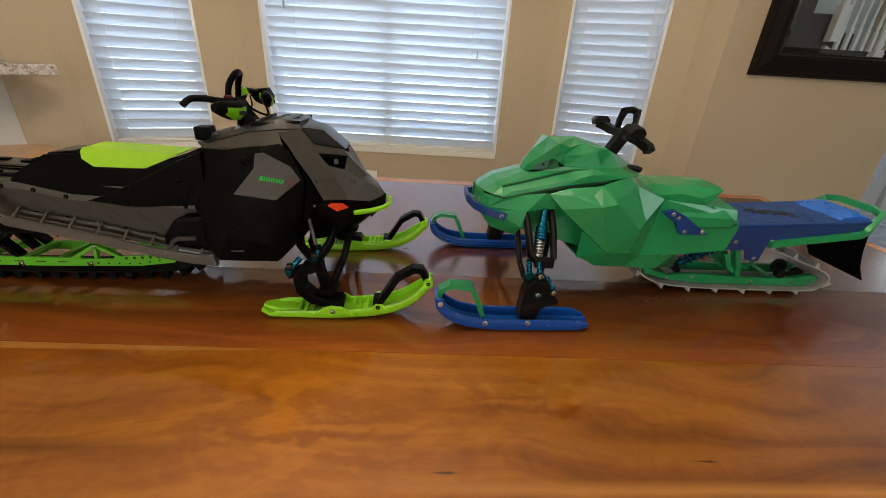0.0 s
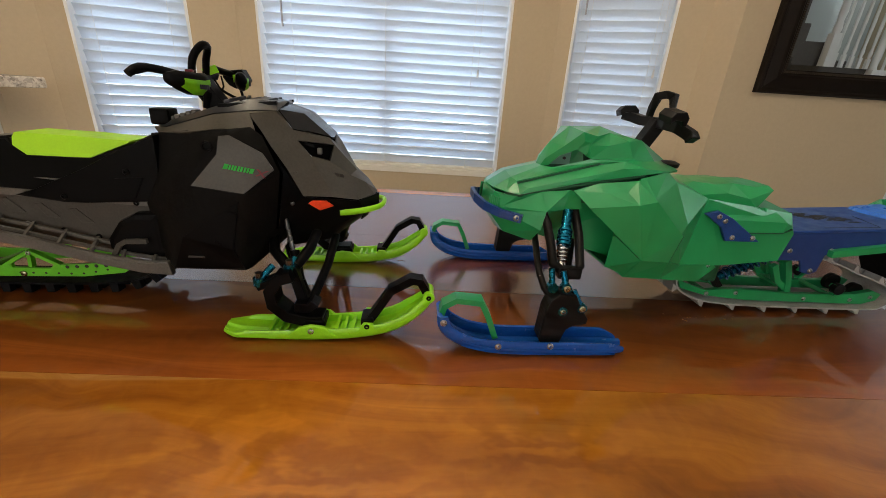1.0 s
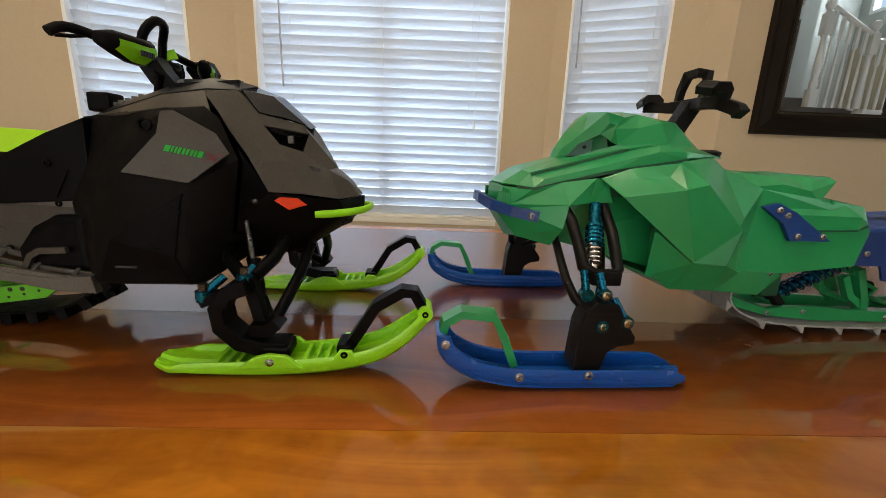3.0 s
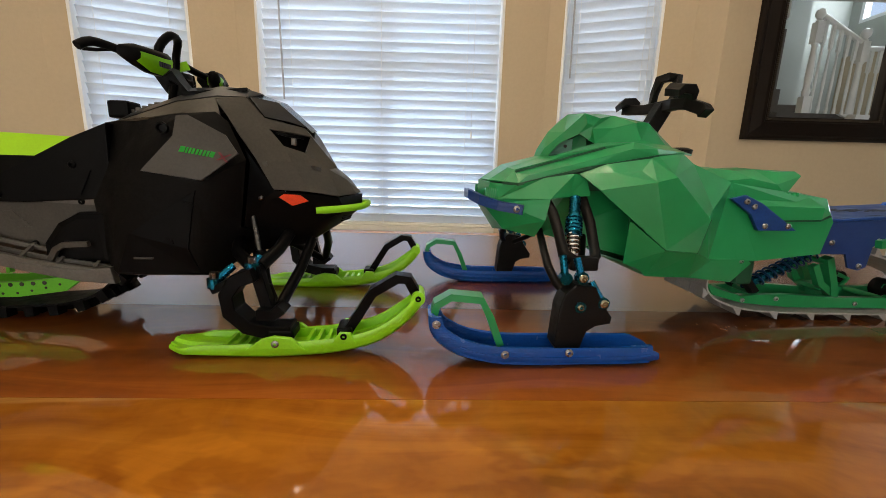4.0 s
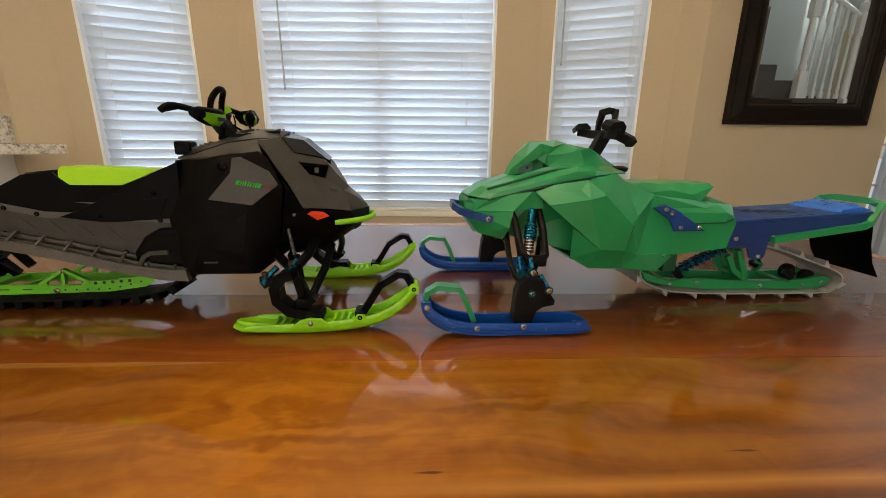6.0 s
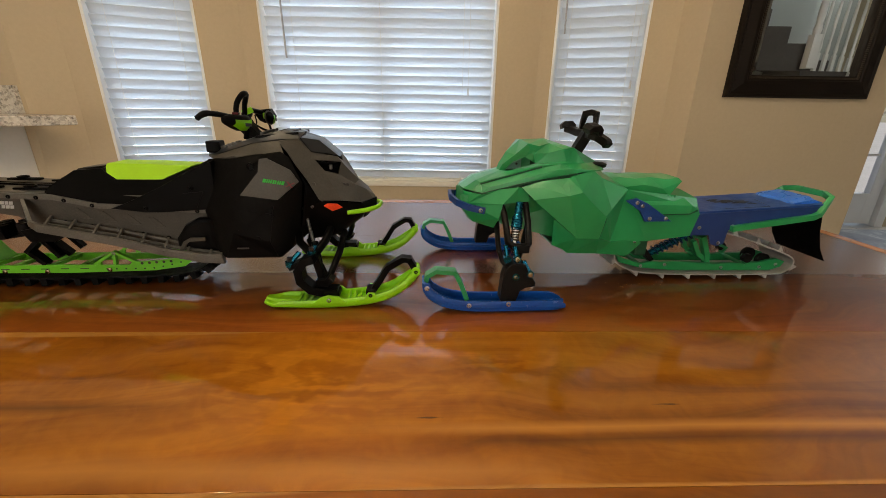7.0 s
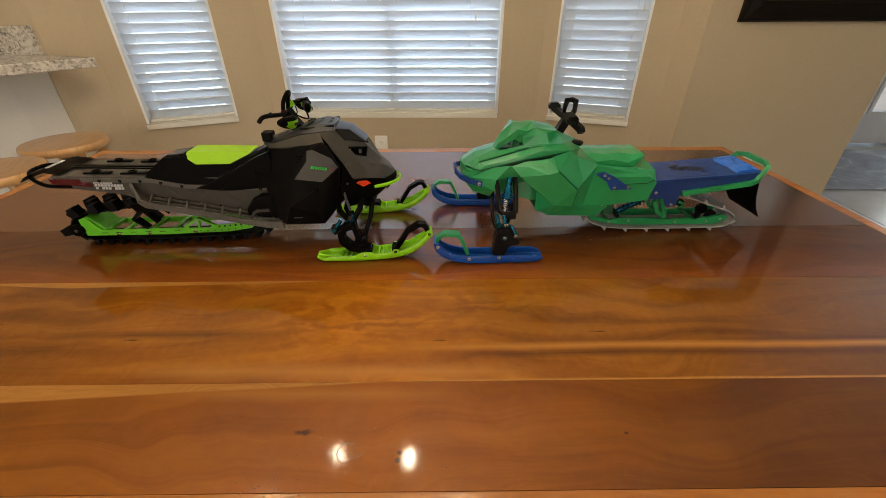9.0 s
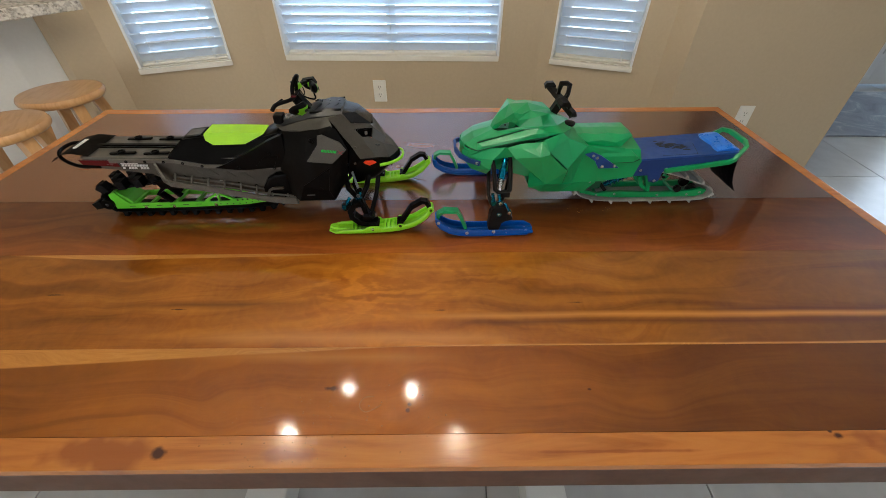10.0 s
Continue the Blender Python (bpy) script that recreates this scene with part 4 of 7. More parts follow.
for p, q in (((4.70, RY, 2.39), (4.19, RY, 2.67)), ((4.74, RY, 2.33), (6.28, RY, 2.33))):
    b = bmesh.new()
    sweep(b, [p, q], 0.032, 0.026, n=10)
    part("handrail", b, WHITEWOOD, stairs, smooth=40)
b = bmesh.new()
block(b, 4.73, 6.28, RY - 0.06, RY + 0.06, 0.90, 1.15)
part("landing_edge", b, WHITEWOOD, stairs)
b = bmesh.new()
block(b, 4.70, 6.28, RY - 0.04, RY + 0.04, 0.0, 0.90)
part("stair_panel", b, WHITEWOOD, stairs)
b = bmesh.new()
sweep(b, [(4.10, RY - 0.03, 1.30), (4.72, RY - 0.03, 1.02)], 0.03, 0.12, square=True)
part("stringer", b, WHITEWOOD, stairs)

# ---- chandelier over the table ----
ch = thing("chandelier", Matrix.Translation((-0.27, 0.37, 0)), "metal chandelier with eight lit frosted lamps", "chandelier")
b = bmesh.new()
rod(b, (0, 0, 1.95), (0, 0, TOP - 0.03), 0.008, 10)
lathe(b, [(0.006, 1.70), (0.03, 1.74), (0.045, 1.82), (0.03, 1.92), (0.012, 1.97)], 16)
lathe(b, [(0.06, TOP - 0.03), (0.06, TOP - 0.002)], 20)
part("stem", b, BRASS, ch, smooth=40)
for k in range(8):
    a = radians(22 + 45 * k)
    c, s = math.cos(a), math.sin(a)
    b = bmesh.new()
    sweep(b, [(c * 0.03, s * 0.03, 1.80), (c * 0.15, s * 0.15, 1.74), (c * 0.28, s * 0.28, 1.74), (c * 0.335, s * 0.335, 1.765)], 0.006, n=6)
    arm = part("arm", b, BRASS, ch, smooth=40)
    b = bmesh.new()
    lathe(b, [(0.007, 1.765), (0.0105, 1.780), (0.012, 1.800), (0.0095, 1.825), (0.003, 1.836)], 14, Matrix.Translation((c * 0.335, s * 0.335, 0)))
    part("lamp_glass", b, BULB, arm, "lit frosted lamp glass", smooth=True)

# ---- table ----
table = thing("dining_table", pose(-0.087, 0.475, 0, 0, 0, 1.8), "long glossy cherry plank table with orange edging", "table")
TL, TR, TN, TF, TZ = -0.879, 0.879, -0.4855, 0.4855, 0.76
b = bmesh.new()
for a0, a1, y0, y1 in ((TL + 0.03, TR - 0.03, TN + 0.02, TN + 0.045), (TL + 0.03, TR - 0.03, TF - 0.045, TF - 0.02), (TL + 0.02, TL + 0.045, TN + 0.045, TF - 0.045), (TR - 0.045, TR - 0.02, TN + 0.045, TF - 0.045)):
    block(b, a0, a1, y0, y1, 0.66, 0.7185)
part("apron", b, APRON, table)
for x in (-0.36, 0.33):
    b = bmesh.new()
    block(b, x - 0.05, x + 0.05, -0.40, 0.40, 0.64, 0.718, bevel=0.004)
    block(b, x - 0.06, x + 0.06, -0.10, 0.10, 0.10, 0.64, bevel=0.004)
    block(b, x - 0.05, x + 0.05, -0.36, 0.36, 0.0, 0.10, bevel=0.006)
    part("pedestal", b, WHITEWOOD, table, "white painted pedestal")
# edging along the four sides, mitred look by butt joints
b = bmesh.new()
block(b, TL, TR, TN, TN + 0.034, 0.7485, TZ, bevel=0.0008)
part("edging", b, EDGE, table, "orange edging board")
b = bmesh.new()
block(b, TL + 0.002, TR - 0.002, TN + 0.002, TN + 0.019, 0.7000, 0.7480, bevel=0.001)
part("fascia", b, APRON, table, "dark strip below the near edging")
b = bmesh.new()
block(b, TL, TR, TF - 0.032, TF, 0.719, TZ, bevel=0.003)
part("edging", b, EDGE, table)
for s in (-1, 1):
    b = bmesh.new()
    block(b, TR - 0.024 if s > 0 else TL, TR if s > 0 else TL + 0.024, TN + 0.0342, TF - 0.0322, 0.719, TZ, bevel=0.003)
    part("edging", b, EDGE, table)
cuts = [TN + 0.0341, *SEAMS, TF - 0.0322]
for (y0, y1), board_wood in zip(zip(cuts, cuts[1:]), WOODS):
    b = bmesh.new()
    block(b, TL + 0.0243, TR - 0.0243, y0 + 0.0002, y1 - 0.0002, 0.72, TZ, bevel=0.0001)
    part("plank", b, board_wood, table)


# ---- green and blue model snowmobile; x runs to the rear, y across, z up from the table ----
gs = thing("model_snowmobile", Matrix.Translation((-0.0155, 0.484, TZ + 0.0003)) @ Matrix.Rotation(radians(3.8), 4, "Z"),
           "faceted green and blue printed model snowmobile standing on the table", "model snowmobile", "model snowmobiles")


def ski_trough(path, centre, half, wall_h, floor_t, ridge, tip_half=None, tail=0.0):
    """A ski: a trough with raised edges and a ridge inside, along (x, z of the sole)."""
    b = bmesh.new()
    k = len(path)
    rings = []
    for i, (x, z) in enumerate(path):
        dx = path[min(i + 1, k - 1)][0] - path[max(i - 1, 0)][0]
        dz = path[min(i + 1, k - 1)][1] - path[max(i - 1, 0)][1]
        ln = math.hypot(dx, dz)
        nx, nz = -dz / ln, dx / ln
        if nz < 0 and i > 1:
            nx, nz = -nx, -nz
        h = half if tip_half is None else half + (tip_half - half) * max(0.0, 1 - i / 4)
        wh = wall_h(i / (k - 1))
        h *= 1 - tail * max(0.0, i / (k - 1) - 0.86) / 0.14
        sec = [(-h * 0.72, 0), (-h * 0.95, wh * 0.25), (-h, wh * 0.8), (-h * 0.93, wh), (-h * 0.80, wh * 0.95), (-h * 0.74, floor_t + 0.001),
               (-h * 0.3, floor_t), (-h * 0.16, floor_t + ridge), (h * 0.16, floor_t + ridge), (h * 0.3, floor_t),
               (h * 0.74, floor_t + 0.001), (h * 0.80, wh * 0.95), (h * 0.93, wh), (h, wh * 0.8), (h * 0.95, wh * 0.25), (h * 0.72, 0)]
        rings.append([b.verts.new((x + nx * s[1], centre + s[0], z + nz * s[1])) for s in sec])
    m = len(rings[0])
    for r0, r1 in zip(rings, rings[1:]):
        for j in range(m):
            b.faces.new((r0[j], r0[(j + 1) % m], r1[(j + 1) % m], r1[j]))
    b.faces.new(rings[0][::-1])
    b.faces.new(rings[-1])
    return b


def bez(pts, n=4):
    """A smooth line through points."""
    pts = [Vector(p) for p in pts]
    out = []
    for i in range(len(pts) - 1):
        p0, p1, p2, p3 = pts[max(i - 1, 0)], pts[i], pts[i + 1], pts[min(i + 2, len(pts) - 1)]
        for j in range(n):
            t = j / n
            out.append(0.5 * ((2 * p1) + (p2 - p0) * t + (2 * p0 - 5 * p1 + 4 * p2 - p3) * t * t + (3 * p1 - p0 - 3 * p2 + p3) * t ** 3))
    return out + [pts[-1]]


gsole = [tuple(v) for v in bez([Vector(p) for p in ((-0.010, 0.038), (-0.009, 0.028), (-0.003, 0.018), (0.012, 0.008), (0.033, 0.0022), (0.057, 0.0), (0.10, 0.0), (0.135, 0.0003), (0.150, 0.0010), (0.1605, 0.0022))], 3)]
for side in (-1, 1):
    c = side * 0.1055
    ski = part("ski", ski_trough(gsole, c, 0.0145, lambda f: (0.009 + 0.006 * math.sin(math.pi * min(1, f * 0.85))) * (1 - 0.45 * max(0, f - 0.88) / 0.12), 0.0035, 0.0050, None, 0.30), BLUESKI, gs, "glossy blue ski", smooth=50)
    for s2 in (-1, 1):
        for lift, out in ((0.0034, 0.0139), (0.0078, 0.0147)):
            b = bmesh.new()
            sweep(b, [(x, c + s2 * out, z + lift) for x, z in gsole[9:-3]], 0.0005, 0.0006, square=True)
            part("ski_ridge", b, BLUESKI, ski)
    b = bmesh.new()
    sweep(b, [(-0.0065, c, 0.033), (-0.004, c, 0.0435), (0.006, c, 0.0495), (0.0275, c, 0.0475), (0.0345, c, 0.034), (0.0425, c, 0.013)], 0.0026, 0.0060, square=True, up=(0, 1, 0))
    part("ski_loop", b, GREEN, ski, "green loop handle")
    for x, z in ((-0.0045, 0.033), (0.044, 0.0105), (0.090, 0.0115)):
        screw(ski, (x, c + side * 0.0142, z), (0, side, 0), 0.0030)
    # spindle
    b = bmesh.new()
    prism(b, [(0.081, 0.014), (0.083, 0.043), (0.086, 0.053), (0.093, 0.060), (0.108, 0.058), (0.113, 0.048), (0.1215, 0.036), (0.121, 0.031), (0.110, 0.029), (0.104, 0.025), (0.099, 0.009), (0.084, 0.009)], c - 0.0085, c + 0.0085, 0.0012)
    sp = part("spindle", b, BLACKPRINT, gs, "black spindle")
    b = bmesh.new()
    rod(b, (0.0975, c + side * 0.0082, 0.0435), (0.0975, c + side * 0.0094, 0.0435), 0.0042, 12)
    part("bushing", b, TEAL, sp, smooth=40)
    screw(sp, (0.0975, c + side * 0.0092, 0.0435), (0, side, 0), 0.0026, BRASSBALL)
    # lower arm, U-shaped upper arm round the shock
    b = bmesh.new()
    sweep(b, [(0.087, side * 0.040, 0.0870), (0.083, side * 0.070, 0.0740), (0.082, side * 0.085, 0.0660), (0.085, side * 0.096, 0.0560), (0.092, side * 0.103, 0.0485)], 0.0032, n=10)
    sweep(b, [(0.126, side * 0.040, 0.0820), (0.110, side * 0.080, 0.0600), (0.100, side * 0.100, 0.0500)], 0.0030, n=8)
    la = part("lower_arm", b, BLACKPRINT, gs, smooth=50)
    screw(la, (0.0825, side * 0.0885, 0.0640), (0, side, 0), 0.0020)
    b = bmesh.new()
    sweep(b, [(0.088, side * 0.036, 0.1180), (0.091, side * 0.060, 0.1040), (0.0915, side * 0.076, 0.0900), (0.092, side * 0.088, 0.0765), (0.099, side * 0.0925, 0.0715), (0.112, side * 0.0920, 0.0705), (0.1170, side * 0.0880, 0.0745), (0.1185, side * 0.070, 0.0970), (0.1200, side * 0.044, 0.1170)], 0.0040, 0.0046, n=10)
    block(b, 0.0955, 0.1165, side * 0.0915 - 0.0050, side * 0.0915 + 0.0050, 0.0650, 0.0755, bevel=0.0022)
    part("upper_arm", b, BLACKPRINT, gs, smooth=50)
    # shock absorber
    p0, p1 = Vector((0.1110, side * 0.0535, 0.1155)), Vector((0.0985, side * 0.0895, 0.0740))
    sh = thing("shock_absorber")
    sh.parent = gs
    b = bmesh.new()
    prof = [(0.0, 0.0046), (0.30, 0.0046), (0.34, 0.0056)]
    for f in (0.36, 0.42, 0.48, 0.54, 0.60):
        prof += [(f, 0.0056), (f + 0.004, 0.0066), (f + 0.026, 0.0066), (f + 0.030, 0.0056)]
    turned(b, p0, p1, prof + [(0.64, 0.0050)])
    part("shock_body", b, TEAL, sh, smooth=40)
    b = bmesh.new()
    coil(b, p0.lerp(p1, 0.64), p0.lerp(p1, 0.90), 0.0044, 0.0011, 4.0)
    part("spring", b, SPRING, sh, smooth=True)
    b = bmesh.new()
    rod(b, p0.lerp(p1, 0.6), p1, 0.0028, 12)
    part("shock_rod", b, SPRING, sh, smooth=40)
    # steering links with ball ends
    for q0, q1, brass in (((0.0855, side * 0.104, 0.0790), (0.0875, side * 0.107, 0.0630), False), ((0.0960, side * 0.104, 0.0770), (0.0985, side * 0.109, 0.0640), True), ((0.1070, side * 0.106, 0.0600), (0.1145, side * 0.111, 0.0460), True)):
        q0, q1 = Vector(q0), Vector(q1)
        b = bmesh.new()
        rod(b, q0, q1, 0.0027, 12)
        rod(b, q1 - Vector((0, side * 0.003, 0)), q1 + Vector((0, side * 0.003, 0)), 0.0044, 14)
        ln = part("ball_link", b, TEAL, gs, "teal ball link", smooth=40)
        if brass:
            screw(ln, q1 + Vector((0, side * 0.003, 0)), (0, side, 0), 0.0032, BRASSBALL)
    b = bmesh.new()
    rod(b, (0.100, side * 0.104, 0.0640), (0.108, side * 0.106, 0.0520), 0.0010, 8)
    part("tie_wire", b, SPRING, gs, smooth=40)

# body shells

hv = {
    "n0": (0.0400, 0, 0.1288), "n1": (0.0440, 0.0240, 0.1285), "n2": (0.0540, 0.0370, 0.1278), "L": (0.0653, 0.0437, 0.1268),
    "T0": (0.0590, 0, 0.1418), "T1": (0.0600, 0.0230, 0.1393), "G0": (0.0640, 0.0340, 0.1375), "V0": (0.0900, 0, 0.1502), "V1": (0.0925, 0.0120, 0.1500), "V2": (0.1000, 0.0230, 0.1505),
    "GE": (0.1395, 0.0358, 0.1590), "g0": (0.0650, 0.0345, 0.1352), "ge": (0.1400, 0.0364, 0.1568), "K0": (0.0732, 0.0440, 0.1334), "K1": (0.1570, 0.0500, 0.1566), "K2": (0.1779, 0.0500, 0.1575),
    "R1": (0.1617, 0.0420, 0.1622), "U1": (0.1204, 0.0480, 0.1413), "U2": (0.1791, 0.0510, 0.1526), "H4": (0.2060, 0.0440, 0.1550), "W": (0.1270, 0.0240, 0.1575),
    "FU": (0.1292, 0.0324, 0.1732), "FL": (0.1322, 0.0328, 0.1613), "P": (0.1497, 0.0240, 0.1855), "Q": (0.1657, 0.0330, 0.1791), "Q2": (0.1817, 0.0250, 0.1802), "M": (0.1708, 0.0370, 0.1637), "S": (0.1965, 0.0300, 0.1618),
    "N": (0.1356, 0.0302, 0.1819), "R0": (0.1495, 0, 0.1895), "RC": (0.1880, 0, 0.1785), "RD": (0.2240, 0, 0.1600), "BH": (0.2220, 0.0300, 0.1545), "E": (0.1278, 0.0270, 0.1640), "D0": (0.1185, 0, 0.1880), "D1": (0.1212, 0.0325, 0.1852),
    "Pm": (0.1480, 0.0320, 0.1745), "Km": (0.1130, 0.0465, 0.1438),
}
hood = part("hood", shell(hv, [("n0", "n1", "T1", "T0"), ("n1", "n2", "G0", "T1"), ("n2", "L", "g0", "G0"), ("T0", "T1", "V1", "V0"), ("T1", "G0", "V2", "V1"), ("G0", "GE", "V2"), ("V2", "GE", "FL", "W"),
                               ("L", "K0", "g0"), ("g0", "K0", "Km", "ge"), ("Km", "K1", "ge"), ("ge", "K1", "R1"), ("R1", "K1", "K2"), ("L", "U1", "Km", "K0"), ("U1", "K1", "Km"), ("U1", "U2", "K2", "K1"), ("U2", "H4", "S", "K2"),
                               ("FU", "P", "Pm"), ("FU", "Pm", "FL"), ("P", "Q", "Pm"), ("FL", "Pm", "Q", "M"), ("Q", "Q2", "S", "M"), ("N", "P", "FU"), ("R0", "N", "P"), ("D0", "D1", "N", "R0"), ("R0", "P", "Q2", "RC"), ("P", "Q", "Q2"),
                               ("RC", "Q2", "S", "RD"), ("S", "BH", "RD"), ("S", "H4", "BH"), ("GE", "FL", "M", "R1"), ("M", "S", "K2", "R1"), ("N", "FU", "E"), ("FU", "FL", "E")], 0.0016), GREEN, gs, "faceted green hood")
for side in (-1, 1):
    # solid strips coloured as the shade in groove and undercut
    b = bmesh.new()
    sweep(b, [(0.0642, side * 0.0348, 0.1358), (0.1398, side * 0.0366, 0.1576)], 0.0006, 0.0009, square=True)
    part("hood_groove_shade", b, GREENSHADE, hood, "strip along the hood groove, shade painted in")
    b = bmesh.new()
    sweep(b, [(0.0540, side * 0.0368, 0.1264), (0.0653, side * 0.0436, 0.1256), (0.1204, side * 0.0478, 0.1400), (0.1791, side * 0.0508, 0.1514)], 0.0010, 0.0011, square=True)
    part("hood_undercut_shade", b, GREENSHADE, hood, "strip below the hood rail, shade painted in")
vv = {
    "A0": (0.0895, 0, 0.1490), "A1": (0.0915, 0.0085, 0.1490), "A2": (0.0985, 0.0135, 0.1505), "B0": (0.0925, 0, 0.1580), "B1": (0.0950, 0.0120, 0.1570), "C0": (0.1010, 0, 0.1722), "C1": (0.1085, 0.0220, 0.1708),
    "D0": (0.1185, 0, 0.1882), "D1": (0.1212, 0.0325, 0.1854), "E1": (0.1240, 0.0325, 0.1775), "F1": (0.1060, 0.0195, 0.1612), "F2": (0.1195, 0.0285, 0.1690), "E": (0.1282, 0.0300, 0.1640), "N": (0.1358, 0.0304, 0.1821), "Nm": (0.1300, 0.0322, 0.1760),
}
visor = part("visor", shell(vv, [("A0", "A1", "B1", "B0"), ("B0", "B1", "C1", "C0"), ("C0", "C1", "D1", "D0"), ("A1", "A2", "F1", "B1"), ("B1", "F1", "C1"), ("C1", "F1", "F2"), ("C1", "F2", "D1"), ("D1", "F2", "E1"), ("E1", "F2", "E", "Nm"), ("D1", "E1", "Nm", "N"), ("Nm", "E", "N")], 0.0016), GREEN, hood, "green visor scoop with open eyes")
for side in (-1, 1):
    b = bmesh.new()
    f = b.faces.new([b.verts.new((x, y * side, z)) for x, y, z in ((0.0990, 0.0105, 0.1512), (0.1075, 0.0150, 0.1625), (0.1180, 0.0185, 0.1655), (0.1170, 0.0205, 0.1535))])
    bmesh.ops.solidify(b, geom=[f], thickness=0.0010)
    hl = part("headlight", b, PALEGREEN, visor, "pale green lamp panel")
    screw(hl, (0.1120, side * 0.0180, 0.1590), (0, side, 0), 0.0014, DARKSLOT)
    b = bmesh.new()
    f = b.faces.new([b.verts.new((x, y * side, z)) for x, y, z in ((0.1172, 0.0206, 0.1535), (0.1182, 0.0186, 0.1660), (0.1262, 0.0235, 0.1720), (0.1280, 0.0265, 0.1575))])
    bmesh.ops.solidify(b, geom=[f], thickness=0.0010)
    part("lamp_cheek", b, GREEN, hl)
nv = {
    "h0": (0.0385, 0, 0.1282), "h1": (0.0440, 0.0300, 0.1264), "h2": (0.0640, 0.0440, 0.1250), "t": (0.1090, 0.0550, 0.1358), "n6": (0.0890, 0.0585, 0.1153), "p": (0.0500, 0.0385, 0.1130),
    "q": (0.0510, 0.0378, 0.1095), "n7": (0.0855, 0.0595, 0.0975), "n6b": (0.0880, 0.0590, 0.1108), "n8": (0.0820, 0.0440, 0.0815), "f1": (0.0415, 0.0270, 0.1045), "f0": (0.0375, 0, 0.1065),
    "c1": (0.0560, 0.0340, 0.0870), "c0": (0.0540, 0, 0.0820), "d0": (0.084, 0, 0.0790), "gr": (0.0485, 0.0345, 0.1238), "gs": (0.0480, 0.0345, 0.1080),
    "tm": (0.0860, 0.0480, 0.1315), "v1": (0.1060, 0.0535, 0.1168), "v2": (0.1240, 0.0530, 0.1178), "v0": (0.1190, 0.0535, 0.1330), "i1": (0.0890, 0.0420, 0.1150), "i2": (0.1210, 0.0440, 0.1165),
}
nose = part("nose_cone", shell(nv, [("h1", "h2", "p", "gr"), ("h2", "tm", "n6", "p"), ("tm", "t", "n6"), ("t", "v1", "n6"), ("t", "v0", "v2", "v1"), ("n6", "v1", "v2", "i2", "i1"), ("p", "n6", "n6b", "q"), ("q", "n6b", "n7"), ("q", "n7", "n8", "c1"), ("gr", "p", "q", "gs"), ("f1", "gs", "q", "c1"),
                                ("f0", "f1", "c1", "c0"), ("c0", "c1", "n8", "d0"), ("h1", "gr", "gs", "f1"), ("h0", "h1", "f1", "f0")], 0.0018), GREEN, gs, "faceted green nose")
for side in (-1, 1):
    for k in range(6):
        f = k / 5
        x, y = 0.0418 + 0.0078 * f, 0.0280 + 0.0060 * f
        b = bmesh.new()
        sweep(b, [(x - 0.0012, side * (y + 0.0016), 0.1050), (x - 0.0006, side * (y + 0.0016), 0.1222 - 0.001 * f)], 0.0007, 0.0010, square=True)
        part("grille_slat", b, GREEN, nose)
    # backing plate coloured as the shade between the slats
    b = bmesh.new()
    prism(b, [(0.0408, 0.1052), (0.0492, 0.1058), (0.0496, 0.1208), (0.0414, 0.1222)], 0.0, 0.0008)
    for v in b.verts:
        v.co.y = side * (0.0280 + (v.co.x - 0.0410) * 0.77 + v.co.y + 0.0004)
    part("grille_back", b, GREENSHADE, nose, "grille backing, shade of the slots painted in")
# inner fillers in the shaded green, so that openings look dark
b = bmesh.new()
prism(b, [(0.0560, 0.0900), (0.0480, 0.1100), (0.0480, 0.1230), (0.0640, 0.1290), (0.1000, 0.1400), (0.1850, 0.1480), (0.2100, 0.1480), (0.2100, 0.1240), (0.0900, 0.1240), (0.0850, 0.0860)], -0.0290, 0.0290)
part("nose_core", b, GREENSHADE, gs, "inner body, shade put into its colour")
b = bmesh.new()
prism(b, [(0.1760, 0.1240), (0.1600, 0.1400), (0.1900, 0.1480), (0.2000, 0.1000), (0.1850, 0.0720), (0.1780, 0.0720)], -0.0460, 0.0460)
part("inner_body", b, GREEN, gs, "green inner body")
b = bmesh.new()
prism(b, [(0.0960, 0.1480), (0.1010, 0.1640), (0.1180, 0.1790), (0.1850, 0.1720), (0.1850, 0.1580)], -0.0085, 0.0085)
part("visor_core", b, GREENSHADE, gs, "inner body, shade put into its colour")
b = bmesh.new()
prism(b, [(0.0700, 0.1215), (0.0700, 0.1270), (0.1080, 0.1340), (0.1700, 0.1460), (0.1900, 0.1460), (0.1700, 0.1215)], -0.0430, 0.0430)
part("hood_floor", b, GREENSHADE, gs, "inner body, shade put into its colour")
b = bmesh.new()
sweep(b, [(0.069, 0.0505, 0.1050), (0.050, 0.0412, 0.1075), (0.0360, 0.0310, 0.1115), (0.0290, 0.0140, 0.1150), (0.0290, -0.0140, 0.1150), (0.0360, -0.0310, 0.1115), (0.050, -0.0412, 0.1075), (0.069, -0.0505, 0.1050)], 0.0019, 0.0040, square=True)
bumper = part("bumper", b, BLUE, gs, "blue wraparound bumper")
for side in (-1, 1):
    screw(bumper, (0.0640, side * 0.0498, 0.1055), (0, side, 0), 0.0030)
